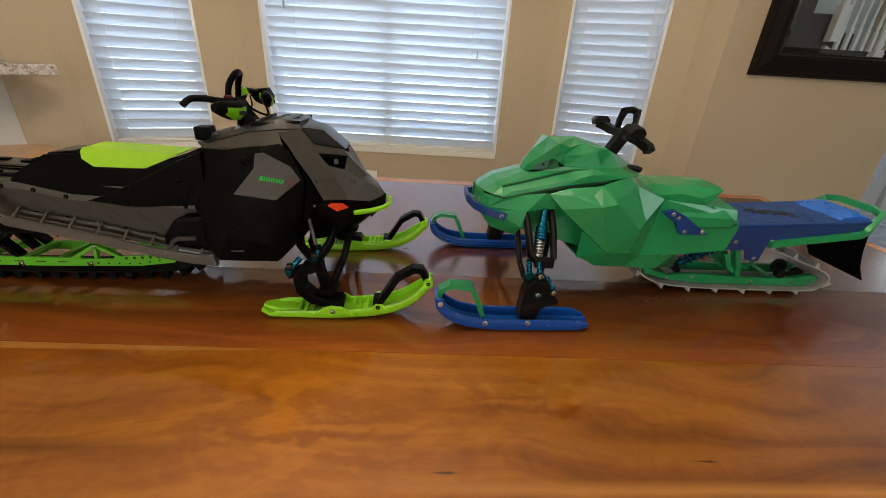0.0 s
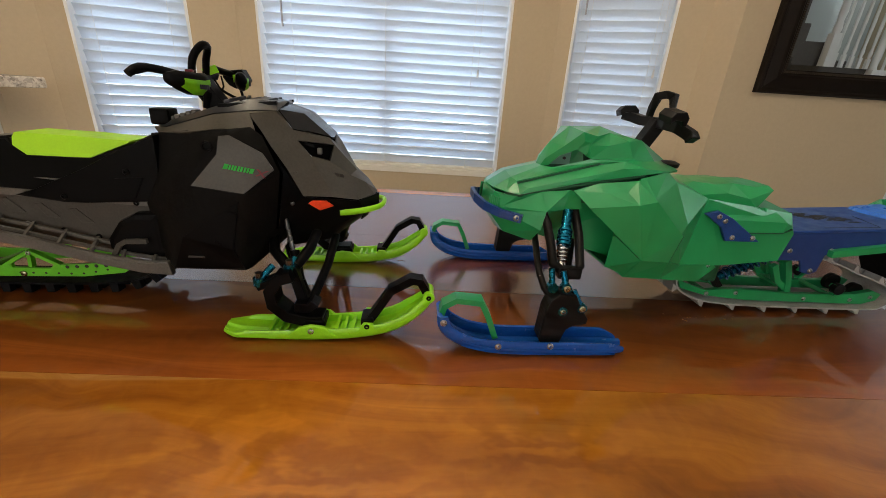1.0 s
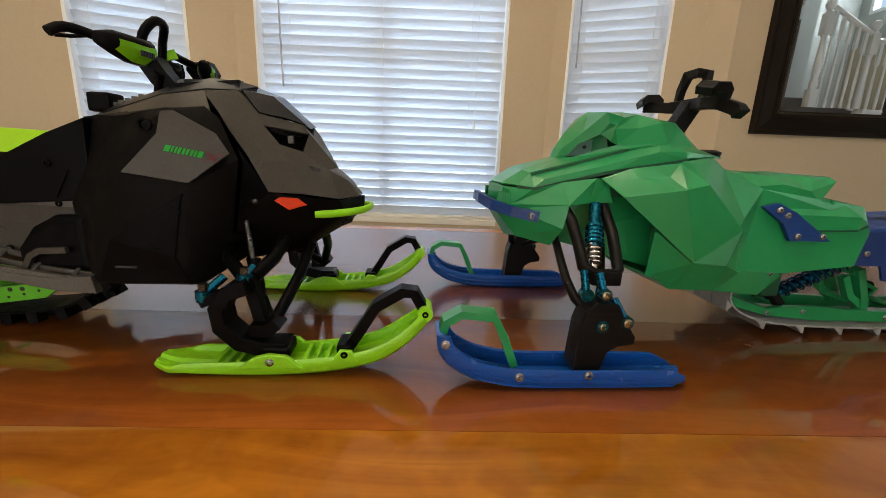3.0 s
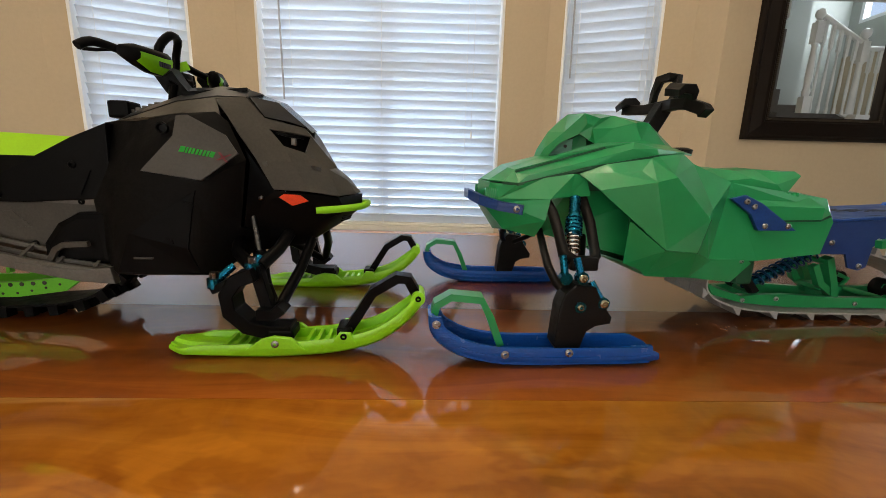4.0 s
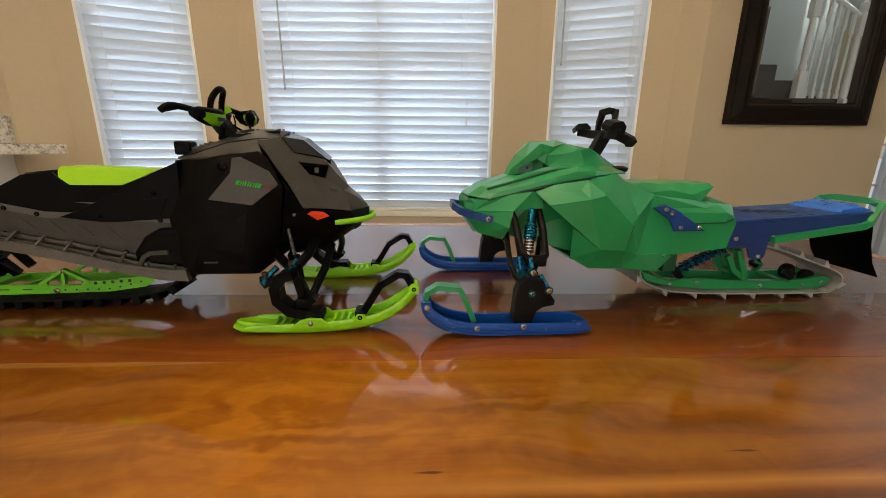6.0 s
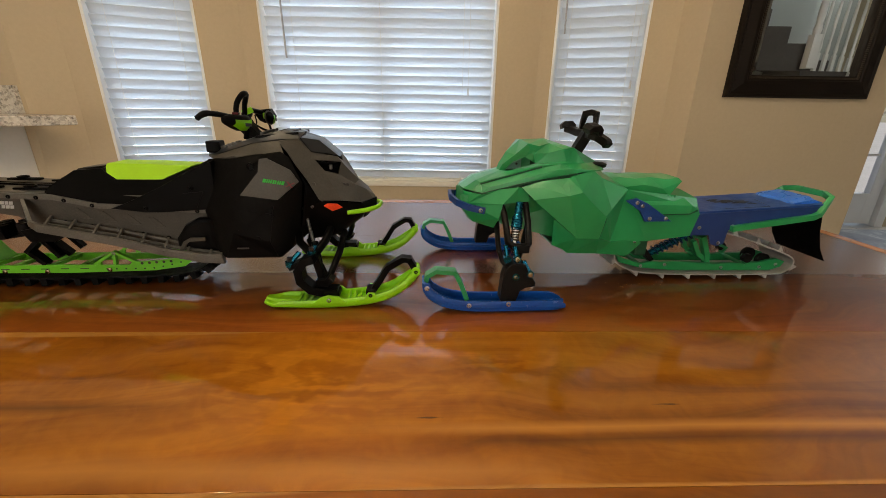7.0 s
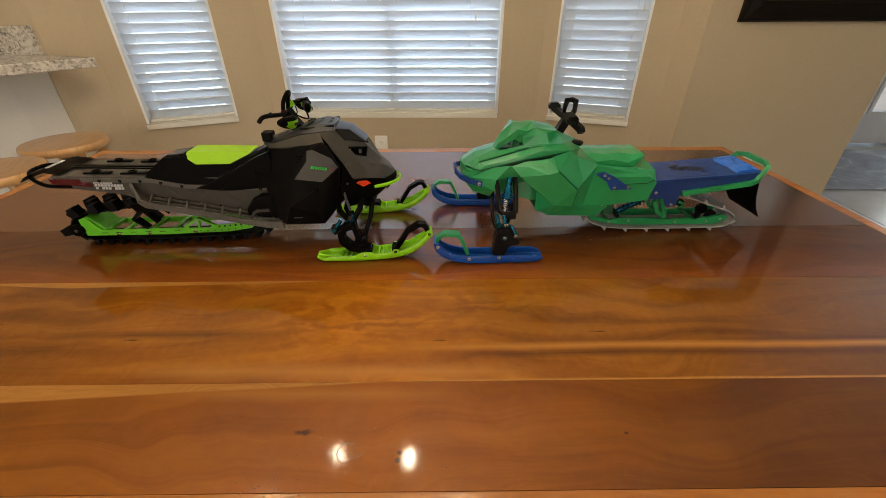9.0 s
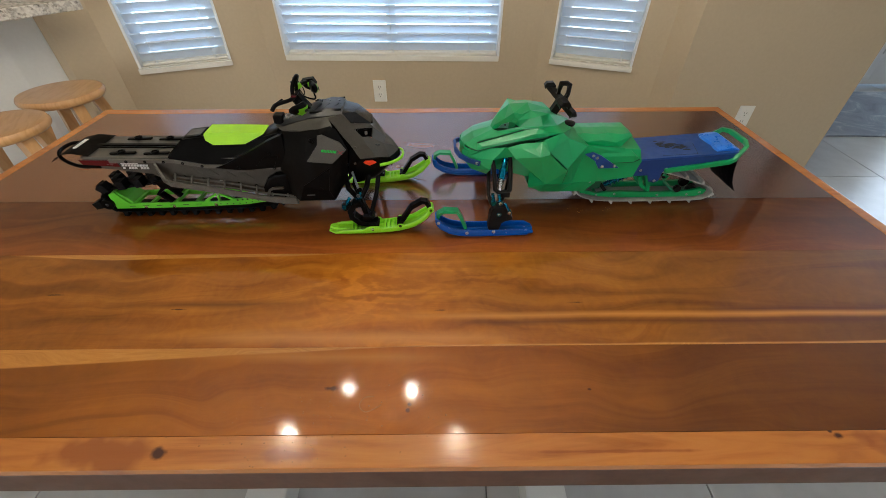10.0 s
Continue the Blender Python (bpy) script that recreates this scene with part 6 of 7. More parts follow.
# ---- grey, black and lime model snowmobile; x runs to the rear, y across, z up ----
ks = thing("model_snowmobile", Matrix.Translation((-0.030, 0.482, TZ + 0.0003)) @ Matrix.Rotation(radians(184.5), 4, "Z"),
           "grey and black model mountain snowmobile with lime green skis and seat", "model snowmobile", "model snowmobiles")
ksole = [tuple(v) for v in bez([Vector(p) for p in ((-0.001, 0.0405), (0.009, 0.0280), (0.031, 0.0115), (0.061, 0.0030), (0.099, 0.0), (0.130, 0.0), (0.160, 0.0014), (0.172, 0.0026), (0.182, 0.0052))], 3)]
for side in (-1, 1):
    c = side * 0.0855
    ski = part("ski", ski_trough(ksole, c, 0.0150, lambda f: 0.0072 + 0.0050 * max(0, math.sin(math.pi * min(1, f * 1.2))) - 0.0036 * max(0, f - 0.75) / 0.25, 0.0040, 0.0022, 0.0085, 0.42), LIME, ks, "lime green ski", smooth=45)
    b = bmesh.new()
    rod(b, (0.0035, c - 0.0095, 0.0430), (0.0035, c + 0.0095, 0.0430), 0.0052, 16)
    part("tip_eye", b, LIME, ski, smooth=40)
    for s2 in (-1, 1):
        b = bmesh.new()
        prism(b, [(0.084, 0.007), (0.094, 0.0158), (0.106, 0.0172), (0.115, 0.0150), (0.126, 0.007)], c + s2 * 0.0125, c + s2 * 0.0160, 0.0008)
        part("ski_lug", b, LIME, ski)
        b = bmesh.new()
        prism(b, [(0.048, 0.011), (0.052, 0.0188), (0.060, 0.0192), (0.066, 0.011)], c + s2 * 0.0115, c + s2 * 0.0150, 0.0006)
        part("ski_lug", b, LIME, ski)
    for x in (0.070, 0.077, 0.084, 0.128, 0.135, 0.142):
        b = bmesh.new()
        block(b, x - 0.0013, x + 0.0013, c - 0.0145, c + 0.0145, 0.0050, 0.0092 + (0.0025 if x < 0.1 else 0.0))
        part("ski_rib", b, LIME, ski)
    screw(ski, (0.105, c + side * 0.0158, 0.0118), (0, side, 0), 0.0028, STEEL)
    screw(ski, (0.057, c + side * 0.0148, 0.0165), (0, side, 0), 0.0024, BLACK)
    screw(ski, (0.0035, c + side * 0.0094, 0.0430), (0, side, 0), 0.0022, BLACK)
    b = bmesh.new()
    sweep(b, [(0.0565, c, 0.0150), (0.0480, c, 0.0280), (0.0370, c, 0.0460), (0.0190, c, 0.0570), (0.0110, c, 0.0560), (0.0045, c, 0.0440)], 0.0035, 0.0055, square=True, up=(0, 1, 0))
    part("ski_loop", b, BLACK, ski, "black ski loop")
    b = bmesh.new()
    block(b, 0.052, 0.063, c - 0.010, c + 0.010, 0.0135, 0.0205, bevel=0.0015)
    part("loop_foot", b, BLACK, ski)
    # curved spindle
    arc = [(0.120, 0.0600), (0.132, 0.0560), (0.1395, 0.0450), (0.138, 0.0320), (0.127, 0.0210), (0.110, 0.0165), (0.096, 0.0165)]
    b = bmesh.new()
    sweep(b, [(x, c, z) for x, z in arc], 0.0050, 0.0090, square=True, up=(0, 1, 0))
    sweep(b, [(0.120, c, 0.0300), (0.108, c, 0.0300), (0.102, c, 0.0350)], 0.0042, 0.0085, square=True, up=(0, 1, 0))
    sweep(b, [(0.122, c - side * 0.004, 0.0640), (0.114, c - side * 0.004, 0.0290)], 0.0042, 0.0045, square=True, up=(0, 1, 0))
    sweep(b, [(0.132, c, 0.0560), (0.150, c + side * 0.002, 0.0485)], 0.0030, 0.0070, square=True, up=(0, 1, 0))
    block(b, 0.094, 0.112, c - 0.010, c + 0.010, 0.0110, 0.0190, bevel=0.002)
    bmesh.ops.bevel(b, geom=[e for e in b.edges if e.calc_length() > 0.004], offset=0.0006, segments=1, affect="EDGES", clamp_overlap=True)
    sp = part("spindle", b, BLACK, ks, "black curved spindle")
    for q0, q1 in (((0.1395, side * 0.078, 0.0630), (0.1480, c + side * 0.004, 0.0540)), ((0.1215, side * 0.074, 0.0690), (0.124, c - side * 0.003, 0.0635))):
        q0, q1 = Vector(q0), Vector(q1)
        b = bmesh.new()
        rod(b, q0, q1, 0.0030, 10)
        rod(b, q1 - Vector((0, 0, 0.004)), q1 + Vector((0, 0, 0.003)), 0.0050, 14)
        ln = part("ball_link", b, TEAL, ks, "teal ball link", smooth=40)
        b = bmesh.new()
        rod(b, q1 + Vector((0, 0, 0.003)), q1 + Vector((0, 0, 0.0075)), 0.0030, 8)
        part("bolt", b, STEELDARK, ln, smooth=40)
    b = bmesh.new()
    sweep(b, [(0.108, side * 0.032, 0.0850), (0.112, side * 0.060, 0.0720), (0.120, side * 0.078, 0.0630)], 0.0048, n=8)
    sweep(b, [(0.150, side * 0.036, 0.0820), (0.142, side * 0.062, 0.0700), (0.126, side * 0.080, 0.0630)], 0.0048, n=8)
    part("upper_arm", b, BLACK, ks, smooth=50)
    b = bmesh.new()
    sweep(b, [(0.094, side * 0.028, 0.0740), (0.097, side * 0.055, 0.0560), (0.106, side * 0.080, 0.0340)], 0.0042, n=8)
    sweep(b, [(0.138, side * 0.034, 0.0640), (0.124, side * 0.060, 0.0480), (0.110, side * 0.080, 0.0320)], 0.0040, n=8)
    part("lower_arm", b, BLACK, ks, smooth=50)
    b = bmesh.new()
    rod(b, (0.139, side * 0.040, 0.1080), (0.123, side * 0.066, 0.0600), 0.0021, 10)
    sh = part("shock_rod", b, STEELDARK, ks, "dark steel shock rod", smooth=40)
    b = bmesh.new()
    rod(b, (0.1255, side * 0.060, 0.0700), (0.119, side * 0.073, 0.0470), 0.0044, 12)
    part("shock_body", b, BLACK, sh, smooth=40)

# hood
kv = {
    "c0": (0.0555, 0, 0.1140), "c1": (0.0760, 0, 0.1350), "c2": (0.0950, 0, 0.1595), "n0": (0.0580, 0.0100, 0.1130), "n1": (0.0705, 0.0290, 0.1120), "nn": (0.0940, 0.0385, 0.1160), "n2": (0.1180, 0.0455, 0.1175),
    "n3": (0.1310, 0.0445, 0.1420), "n3b": (0.1430, 0.0432, 0.1600), "n4": (0.1505, 0.0418, 0.1730), "n5": (0.1605, 0.0378, 0.1850), "n6": (0.1410, 0.0302, 0.1885),
    "a0": (0.0660, 0.0110, 0.1250), "a": (0.0790, 0.0215, 0.1335), "bm": (0.0970, 0.0376, 0.1250), "b": (0.1050, 0.0388, 0.1390), "k": (0.1250, 0.0432, 0.1400), "e0": (0.0935, 0.0185, 0.1605), "e1": (0.1230, 0.0325, 0.1645), "e2": (0.0965, 0.0270, 0.1465), "e3": (0.1120, 0.0340, 0.1515),
    "WL": (0.1270, 0.0300, 0.1730), "WT": (0.0985, 0.0185, 0.1670), "wt": (0.1390, 0.0262, 0.1880),
}
hood = part("hood", shell(kv, [("c0", "n0", "a0"), ("c0", "a0", "c1"), ("n0", "n1", "a", "a0"), ("a0", "a", "c1"), ("c1", "a", "e2", "e0"), ("c1", "e0", "c2"), ("n1", "nn", "bm", "a"), ("nn", "n2", "bm"), ("n2", "b", "bm"), ("a", "bm", "b", "e2"), ("b", "e3", "e2"), ("n2", "n3", "k"), ("n2", "k", "b"),
                               ("b", "k", "e3"), ("k", "n3", "n3b"), ("k", "n3b", "e1", "e3"), ("n3b", "n4", "WL", "e1"), ("n4", "n5", "n6", "WL"), ("WL", "n6", "wt"), ("e0", "e1", "WL", "WT"), ("c2", "e0", "WT")], 0.0016), GREY, ks, "creased warm grey hood", smooth=13)
kw = {"c2": (0.0970, 0, 0.1650), "c3": (0.1170, 0, 0.1880), "c4": (0.1400, 0, 0.1955), "t": (0.0965, 0.0175, 0.1672), "l": (0.1265, 0.0300, 0.1738), "w": (0.1390, 0.0268, 0.1895), "u": (0.1190, 0.0190, 0.1865), "m": (0.1100, 0.0245, 0.1712)}
part("windshield", shell(kw, [("c2", "t", "u", "c3"), ("t", "m", "u"), ("m", "l", "w"), ("m", "w", "u"), ("c3", "u", "w", "c4")], 0.0016), SMOKE, hood, "dark smoked windshield", smooth=40)
for side in (-1, 1):
    b = bmesh.new()
    pts = [(0.0955, 0.0150, 0.1600), (0.0985, 0.0225, 0.1470), (0.1130, 0.0290, 0.1510), (0.1240, 0.0285, 0.1650)]
    f = b.faces.new([b.verts.new((x, y * side, z)) for x, y, z in pts])
    bmesh.ops.solidify(b, geom=[f], thickness=0.0010)
    hl = part("headlight", b, BLACK, hood, "dark recessed headlight")
    b = bmesh.new()
    block(b, 0.1035, 0.1075, -0.0022, 0.0022, 0.1525, 0.1580, Matrix.Translation((0, side * 0.0272, 0)), bevel=0.0008)
    part("lamp_bar", b, GREYLT, hl, "grey lamp bar")
    b = bmesh.new()
    sweep(b, [(0.0985, side * 0.0225, 0.1590), (0.1100, side * 0.0300, 0.1600), (0.1180, side * 0.0318, 0.1620)], 0.0010, 0.0012, square=True)
    part("lamp_brow", b, BLACK, hl)
    b = bmesh.new()
    rod(b, (0.1240, side * 0.0425, 0.1372), (0.1240, side * 0.0440, 0.1372), 0.0022, 12)
    part("hood_pin", b, GREY, hood, smooth=40)
    b = bmesh.new()
    prism(b, [(0.0925, 0.1080), (0.0985, 0.1130), (0.110, 0.1140), (0.1135, 0.1115), (0.104, 0.1045)], side * 0.0455, side * 0.0490, 0.0006)
    for v in b.verts:
        v.co.y -= side * ((0.111 - v.co.x) * 0.30 + 0.0010)
    part("reflector", b, REDLENS, ks, "orange red side reflector")
    screw(ks, (0.1275, side * 0.0470, 0.1105), (0, side, 0), 0.0020, STEELDARK)
    b = bmesh.new()
    for k in range(6):
        x = 0.0845 + 0.0042 * k
        block(b, x, x + 0.0034, -0.0004, 0.0004, -0.0016, 0.0016)
        for v in b.verts[-8:]:
            u = (v.co.x - 0.0845) / 0.0252
            v.co = Vector((v.co.x, side * (0.0272 + 0.0098 * u + v.co.y), 0.1335 + 0.0055 * u + v.co.z))
    part("lettering", b, DECALGREY, hood, "dark grey unreadable lettering")
# dark top cover and shoulders
tv = {"c4": (0.137, 0, 0.1955), "n6": (0.139, 0.0300, 0.1885), "t1": (0.160, 0.0345, 0.1880), "t2": (0.192, 0.0315, 0.1835), "t3": (0.2365, 0.0245, 0.1700), "t4": (0.252, 0.0150, 0.1670), "i6": (0.141, 0.0235, 0.1952), "i1": (0.160, 0.0255, 0.1965), "i2": (0.192, 0.0235, 0.1890), "i3": (0.2365, 0.0175, 0.1740),
      "t1c": (0.158, 0, 0.1980), "t2c": (0.195, 0, 0.1900), "t3c": (0.238, 0, 0.1750), "t4c": (0.253, 0, 0.170)}
cover = part("top_cover", shell(tv, [("n6", "t1", "i1", "i6"), ("t1", "t2", "i2", "i1"), ("t2", "t3", "i3", "i2"), ("c4", "i6", "i1", "t1c"), ("i1", "i2", "t2c", "t1c"), ("i2", "i3", "t3c", "t2c"), ("i3", "t4", "t4c", "t3c"), ("t3", "t4", "i3"), ("c4", "n6", "i6")], 0.0016), COVER, ks, "black vented top cover", smooth=20)
for side in (-1, 1):
    for x in (0.146, 0.160, 0.174):
        b = bmesh.new()
        sweep(b, [(x, side * 0.006, 0.1968), (x + 0.008, side * 0.021, 0.1938), (x + 0.012, side * 0.021, 0.1930)], 0.0012, 0.0012, square=True)
        part("vent_rib", b, COVER, cover)
    b = bmesh.new()
    sweep(b, [(0.140, side * 0.0260, 0.1945), (0.190, side * 0.0255, 0.1895)], 0.0014, 0.0014, square=True)
    part("cover_edge", b, BLACK, cover)
hs = {"n5": (0.160, 0.0375, 0.1855), "n6": (0.141, 0.0305, 0.1878), "q1": (0.155, 0.0425, 0.1715), "q2": (0.180, 0.0490, 0.1730), "q3": (0.236, 0.0380, 0.1660), "q4": (0.252, 0.0150, 0.1670), "t2": (0.192, 0.0320, 0.1826), "t3": (0.2365, 0.0250, 0.1690), "t1": (0.160, 0.0350, 0.1870), "t4": (0.252, 0.0135, 0.168), "q5": (0.205, 0.0465, 0.1690)}
part("shoulder_panel", shell(hs, [("n6", "n5", "t1"), ("n5", "q1", "q2", "t2"), ("n5", "t2", "t1"), ("q2", "q5", "t2"), ("q5", "q3", "t3", "t2"), ("q3", "q4", "t4", "t3")], 0.0016), GREY, ks, "warm grey shoulder panel", smooth=30)
# black body sides
bv = {"T": (0.2080, 0.0550, 0.1590), "T2": (0.2050, 0.0440, 0.1700), "A": (0.2380, 0.0480, 0.1310), "A2": (0.2430, 0.0370, 0.1650), "K1": (0.1940, 0.0600, 0.1580), "K2": (0.1800, 0.0630, 0.1660), "K22": (0.1780, 0.0500, 0.1725),
      "K3": (0.1750, 0.0650, 0.1670), "K32": (0.1580, 0.0440, 0.1750), "K4": (0.1750, 0.0665, 0.1570), "K5": (0.2020, 0.0690, 0.1400), "BL": (0.1980, 0.0725, 0.1310), "BR": (0.1570, 0.0700, 0.1240), "P": (0.2140, 0.0715, 0.0860), "Q": (0.1610, 0.0710, 0.1210),
      "R": (0.2370, 0.0550, 0.1090), "S": (0.2320, 0.0600, 0.0850), "U": (0.2260, 0.0690, 0.0540), "V": (0.1660, 0.0695, 0.0540), "W": (0.1590, 0.0650, 0.0700), "X": (0.1420, 0.0530, 0.0880), "Y": (0.1340, 0.0545, 0.1400),
      "E1": (0.1650, 0.0715, 0.1130), "E2": (0.1720, 0.0720, 0.0740), "u0": (0.1500, 0.0420, 0.1680), "t3": (0.2520, 0.0470, 0.1060), "t4": (0.2400, 0.0560, 0.0560), "z4": (0.2400, 0, 0.0560), "z5": (0.2260, 0, 0.0490), "z6": (0.1680, 0, 0.0480),
      "z7": (0.1500, 0, 0.0620), "z8": (0.1340, 0.0300, 0.0800), "v5": (0.2260, 0.0500, 0.0480), "v6": (0.1680, 0.0500, 0.0480)}
side_panel = part("side_panel", shell(bv, [("T", "K1", "K5", "A"), ("K1", "K2", "K3"), ("K1", "K3", "K4"), ("K1", "K4", "K5"), ("A", "K5", "BL"), ("A", "BL", "R"), ("R", "BL", "P"), ("R", "P", "S"), ("BL", "BR", "Q", "P"), ("S", "P", "U"), ("P", "Q", "E1"), ("P", "E1", "E2"), ("P", "E2", "V", "U"),
                                           ("Q", "Y", "X"), ("Q", "X", "E1"), ("E1", "X", "W"), ("E1", "W", "E2"), ("E2", "W", "V"), ("BR", "Y", "Q"), ("K4", "BL", "K5"), ("K3", "BR", "BL", "K4"), ("K3", "Y", "BR"), ("K3", "u0", "Y"), ("T", "T2", "K22", "K1"), ("K1", "K22", "K2"),
                                           ("K2", "K22", "K32", "K3"), ("K3", "K32", "u0"), ("A", "A2", "T2", "T"), ("U", "V", "v6", "v5"), ("S", "U", "t4"), ("R", "S", "t4", "t3"), ("A", "R", "t3"), ("t4", "z4", "z5", "v5", "U"), ("v5", "z5", "z6", "v6"), ("V", "v6", "z7", "W"), ("W", "z7", "z8", "X")], 0.0016),
                  SCUFF, ks, "scuffed black side panel", smooth=60)
for side in (-1, 1):
    lp = {n: (x, (y + 0.0013) * side, z) for n, (x, y, z) in {"1": (0.2125, 0.0716, 0.0852), "2": (0.1640, 0.0713, 0.1172), "3": (0.1655, 0.0716, 0.1120), "4": (0.1725, 0.0721, 0.0745), "5": (0.1665, 0.0696, 0.0560), "6": (0.2250, 0.0690, 0.0560)}.items()}
    part("lower_plate", shell(lp, [("1", "2", "3"), ("1", "3", "4"), ("1", "4", "5", "6")], 0.0012, both=False), BLACK, side_panel, "raised lower plate")
    for x, z, w in ((0.1700, 0.1065, 0.0090), (0.1850, 0.0795, 0.0065)):
        b = bmesh.new()
        prism(b, [(x - w / 2, z - 0.0016), (x + w / 2, z + 0.0006), (x + w / 2 - 0.001, z + 0.0030), (x - w / 2 + 0.001, z + 0.0014)], side * 0.0725, side * 0.0740)
        part("side_vent", b, BLACK, side_panel)
# grey side shield with decal, a flat plate


def shield_y(x, z):
    return 0.0787 + 0.1147 * x - 0.196 * z


for side in (-1, 1):
    q = {n: (x, shield_y(x, z) * side, z) for n, x, z in (("1", 0.1975, 0.1305), ("2", 0.1590, 0.1245), ("3", 0.1350, 0.1440), ("4", 0.1435, 0.1570), ("5", 0.1680, 0.1700), ("6", 0.1755, 0.1690), ("7", 0.1775, 0.1550))}
    sh = part("side_shield", shell(q, [("7", "1", "2", "3"), ("7", "3", "4"), ("7", "4", "5", "6")], 0.0020, both=False), GREY, ks, "warm grey side shield")
    ex = (Vector((0.1396, shield_y(0.1396, 0.1385) * side, 0.1385)) - Vector((0.1735, shield_y(0.1735, 0.1442) * side, 0.1442))).normalized()
    nrm = Vector((-0.1147, side, 0.196)).normalized()
    if side < 0:
        nrm = Vector((-0.1147, -1, 0.196)).normalized()
    ez = nrm.cross(ex)
    if ez.z < 0:
        ez = -ez
    o = Vector((0.1735, shield_y(0.1735, 0.1442) * side, 0.1442)) + nrm * 0.0005
    # slanted green blocks and a red cross stroke as the decal
    b = bmesh.new()
    for k, w in enumerate((0.0034, 0.0034, 0.0042, 0.0042, 0.0016, 0.0030)):
        x = (0, 0.0040, 0.0080, 0.0128, 0.0176, 0.0198)[k]
        corners = [(x, 0), (x + w, 0), (x + w + 0.0010, 0.0042), (x + 0.0010, 0.0042)]
        if k in (1, 2, 3):
            b.faces.new([b.verts.new(o + ex * (cx + 0.0) + ez * cz) for cx, cz in ((x, 0), (x + w * 0.4, 0), (x + w * 0.4 + 0.0010, 0.0042), (x + 0.0010, 0.0042))])
            b.faces.new([b.verts.new(o + ex * cx + ez * cz) for cx, cz in ((x + w * 0.62, 0), (x + w, 0), (x + w + 0.0010, 0.0042), (x + w * 0.62 + 0.0010, 0.0042))])
        else:
            b.faces.new([b.verts.new(o + ex * cx + ez * cz) for cx, cz in corners])
    bmesh.ops.solidify(b, geom=b.faces[:], thickness=0.0003)
    part("decal", b, DECALGREEN, sh, "slanted bright green block decal")
    b = bmesh.new()
    for (x0, z0), (x1, z1), w in (((0.0245, -0.0012), (0.0330, 0.0046), 0.0020), ((0.0250, 0.0046), (0.0310, -0.0016), 0.0022)):
        b.faces.new([b.verts.new(o + ex * cx + ez * cz) for cx, cz in ((x0, z0), (x0 + w, z0), (x1 + w, z1), (x1, z1))])
    bmesh.ops.solidify(b, geom=b.faces[:], thickness=0.0003)
    part("decal", b, DECALRED, sh, "dark red crossed stroke decal")
    b = bmesh.new()
    lathe(b, [(0.0042, 0), (0.0042, 0.002), (0.0030, 0.0022), (0.0026, 0.0004)], 14, Matrix.Translation((0.1860, side * 0.0640, 0.1605)) @ Matrix.Rotation(radians(90 if side < 0 else -90), 4, "X"))
    part("vent_port", b, BLACK, ks, smooth=40)
    b = bmesh.new()
    block(b, 0.198, 0.2110, side * 0.0728 - 0.0008, side * 0.0728 + 0.0008, 0.0665, 0.0678)
    part("lettering", b, DECALGREY, ks, "faint grey lettering bar")
# chin and lower nose
cv = {"a0": (0.0555, 0, 0.1125), "a1": (0.0715, 0.0280, 0.1105), "a2": (0.118, 0.0440, 0.1165), "a3": (0.1285, 0.0450, 0.1080), "b0": (0.056, 0, 0.1010), "b1": (0.067, 0.0220, 0.0990), "b2": (0.098, 0.0400, 0.0860), "b3": (0.134, 0.0420, 0.0860),
      "d0": (0.072, 0, 0.0880), "d1": (0.078, 0.0160, 0.0860), "d2": (0.100, 0.0280, 0.0720), "d0c": (0.100, 0, 0.0700), "e2": (0.140, 0.0340, 0.0660), "e0": (0.140, 0, 0.0640), "t9": (0.133, 0.0500, 0.1370), "n3": (0.139, 0.0430, 0.1480), "t8": (0.141, 0.0500, 0.0880)}
chin = part("chin", shell(cv, [("a0", "a1", "b1", "b0"), ("a1", "a2", "b2", "b1"), ("a2", "a3", "b3", "b2"), ("b0", "b1", "d1", "d0"), ("b1", "b2", "d2", "d1"), ("b2", "b3", "e2", "d2"), ("d0", "d1", "d2", "d0c"), ("d0c", "d2", "e2", "e0"), ("a2", "n3", "t9", "a3"), ("a3", "t9", "t8", "b3")], 0.0014), BLACK, ks, "black lower nose", smooth=35)
for side in (-1, 1):
    for k in range(7):
        b = bmesh.new()
        z = 0.0900 + 0.0022 * k
        sweep(b, [(0.0655 - 0.0010 * k, side * 0.002, z), (0.0700 - 0.0006 * k, side * 0.0180, z - 0.0004)], 0.0007, 0.0006, square=True)
        part("grille_slat", b, BLACK, chin)
b = bmesh.new()
sweep(b, bez([(0.088, 0.0355, 0.1000), (0.070, 0.0300, 0.1010), (0.0530, 0.0170, 0.1025), (0.0485, 0.0, 0.1040), (0.0530, -0.0170, 0.1025), (0.070, -0.0300, 0.1010), (0.088, -0.0355, 0.1000)], 4), 0.0022, 0.0030, n=8)
part("bumper", b, LIME, ks, "lime green front bumper", smooth=50)
# seat
b = bmesh.new()
prism(b, [(0.430, 0.1240), (0.427, 0.1310), (0.4060, 0.1505), (0.3740, 0.1540), (0.3610, 0.1365), (0.3050, 0.1365), (0.2760, 0.1500), (0.245, 0.1640), (0.246, 0.1080), (0.300, 0.1090), (0.372, 0.1140), (0.420, 0.1235)], -0.030, 0.030)
for v in b.verts:
    if v.co.z > 0.145:
        v.co.y *= 0.66 if v.co.x > 0.27 else 1.10
    elif v.co.z > 0.134:
        v.co.y *= 0.90
    elif v.co.z < 0.132:
        v.co.y *= 1.45
bmesh.ops.bevel(b, geom=b.edges[:], offset=0.0026, segments=2, affect="EDGES", clamp_overlap=True)
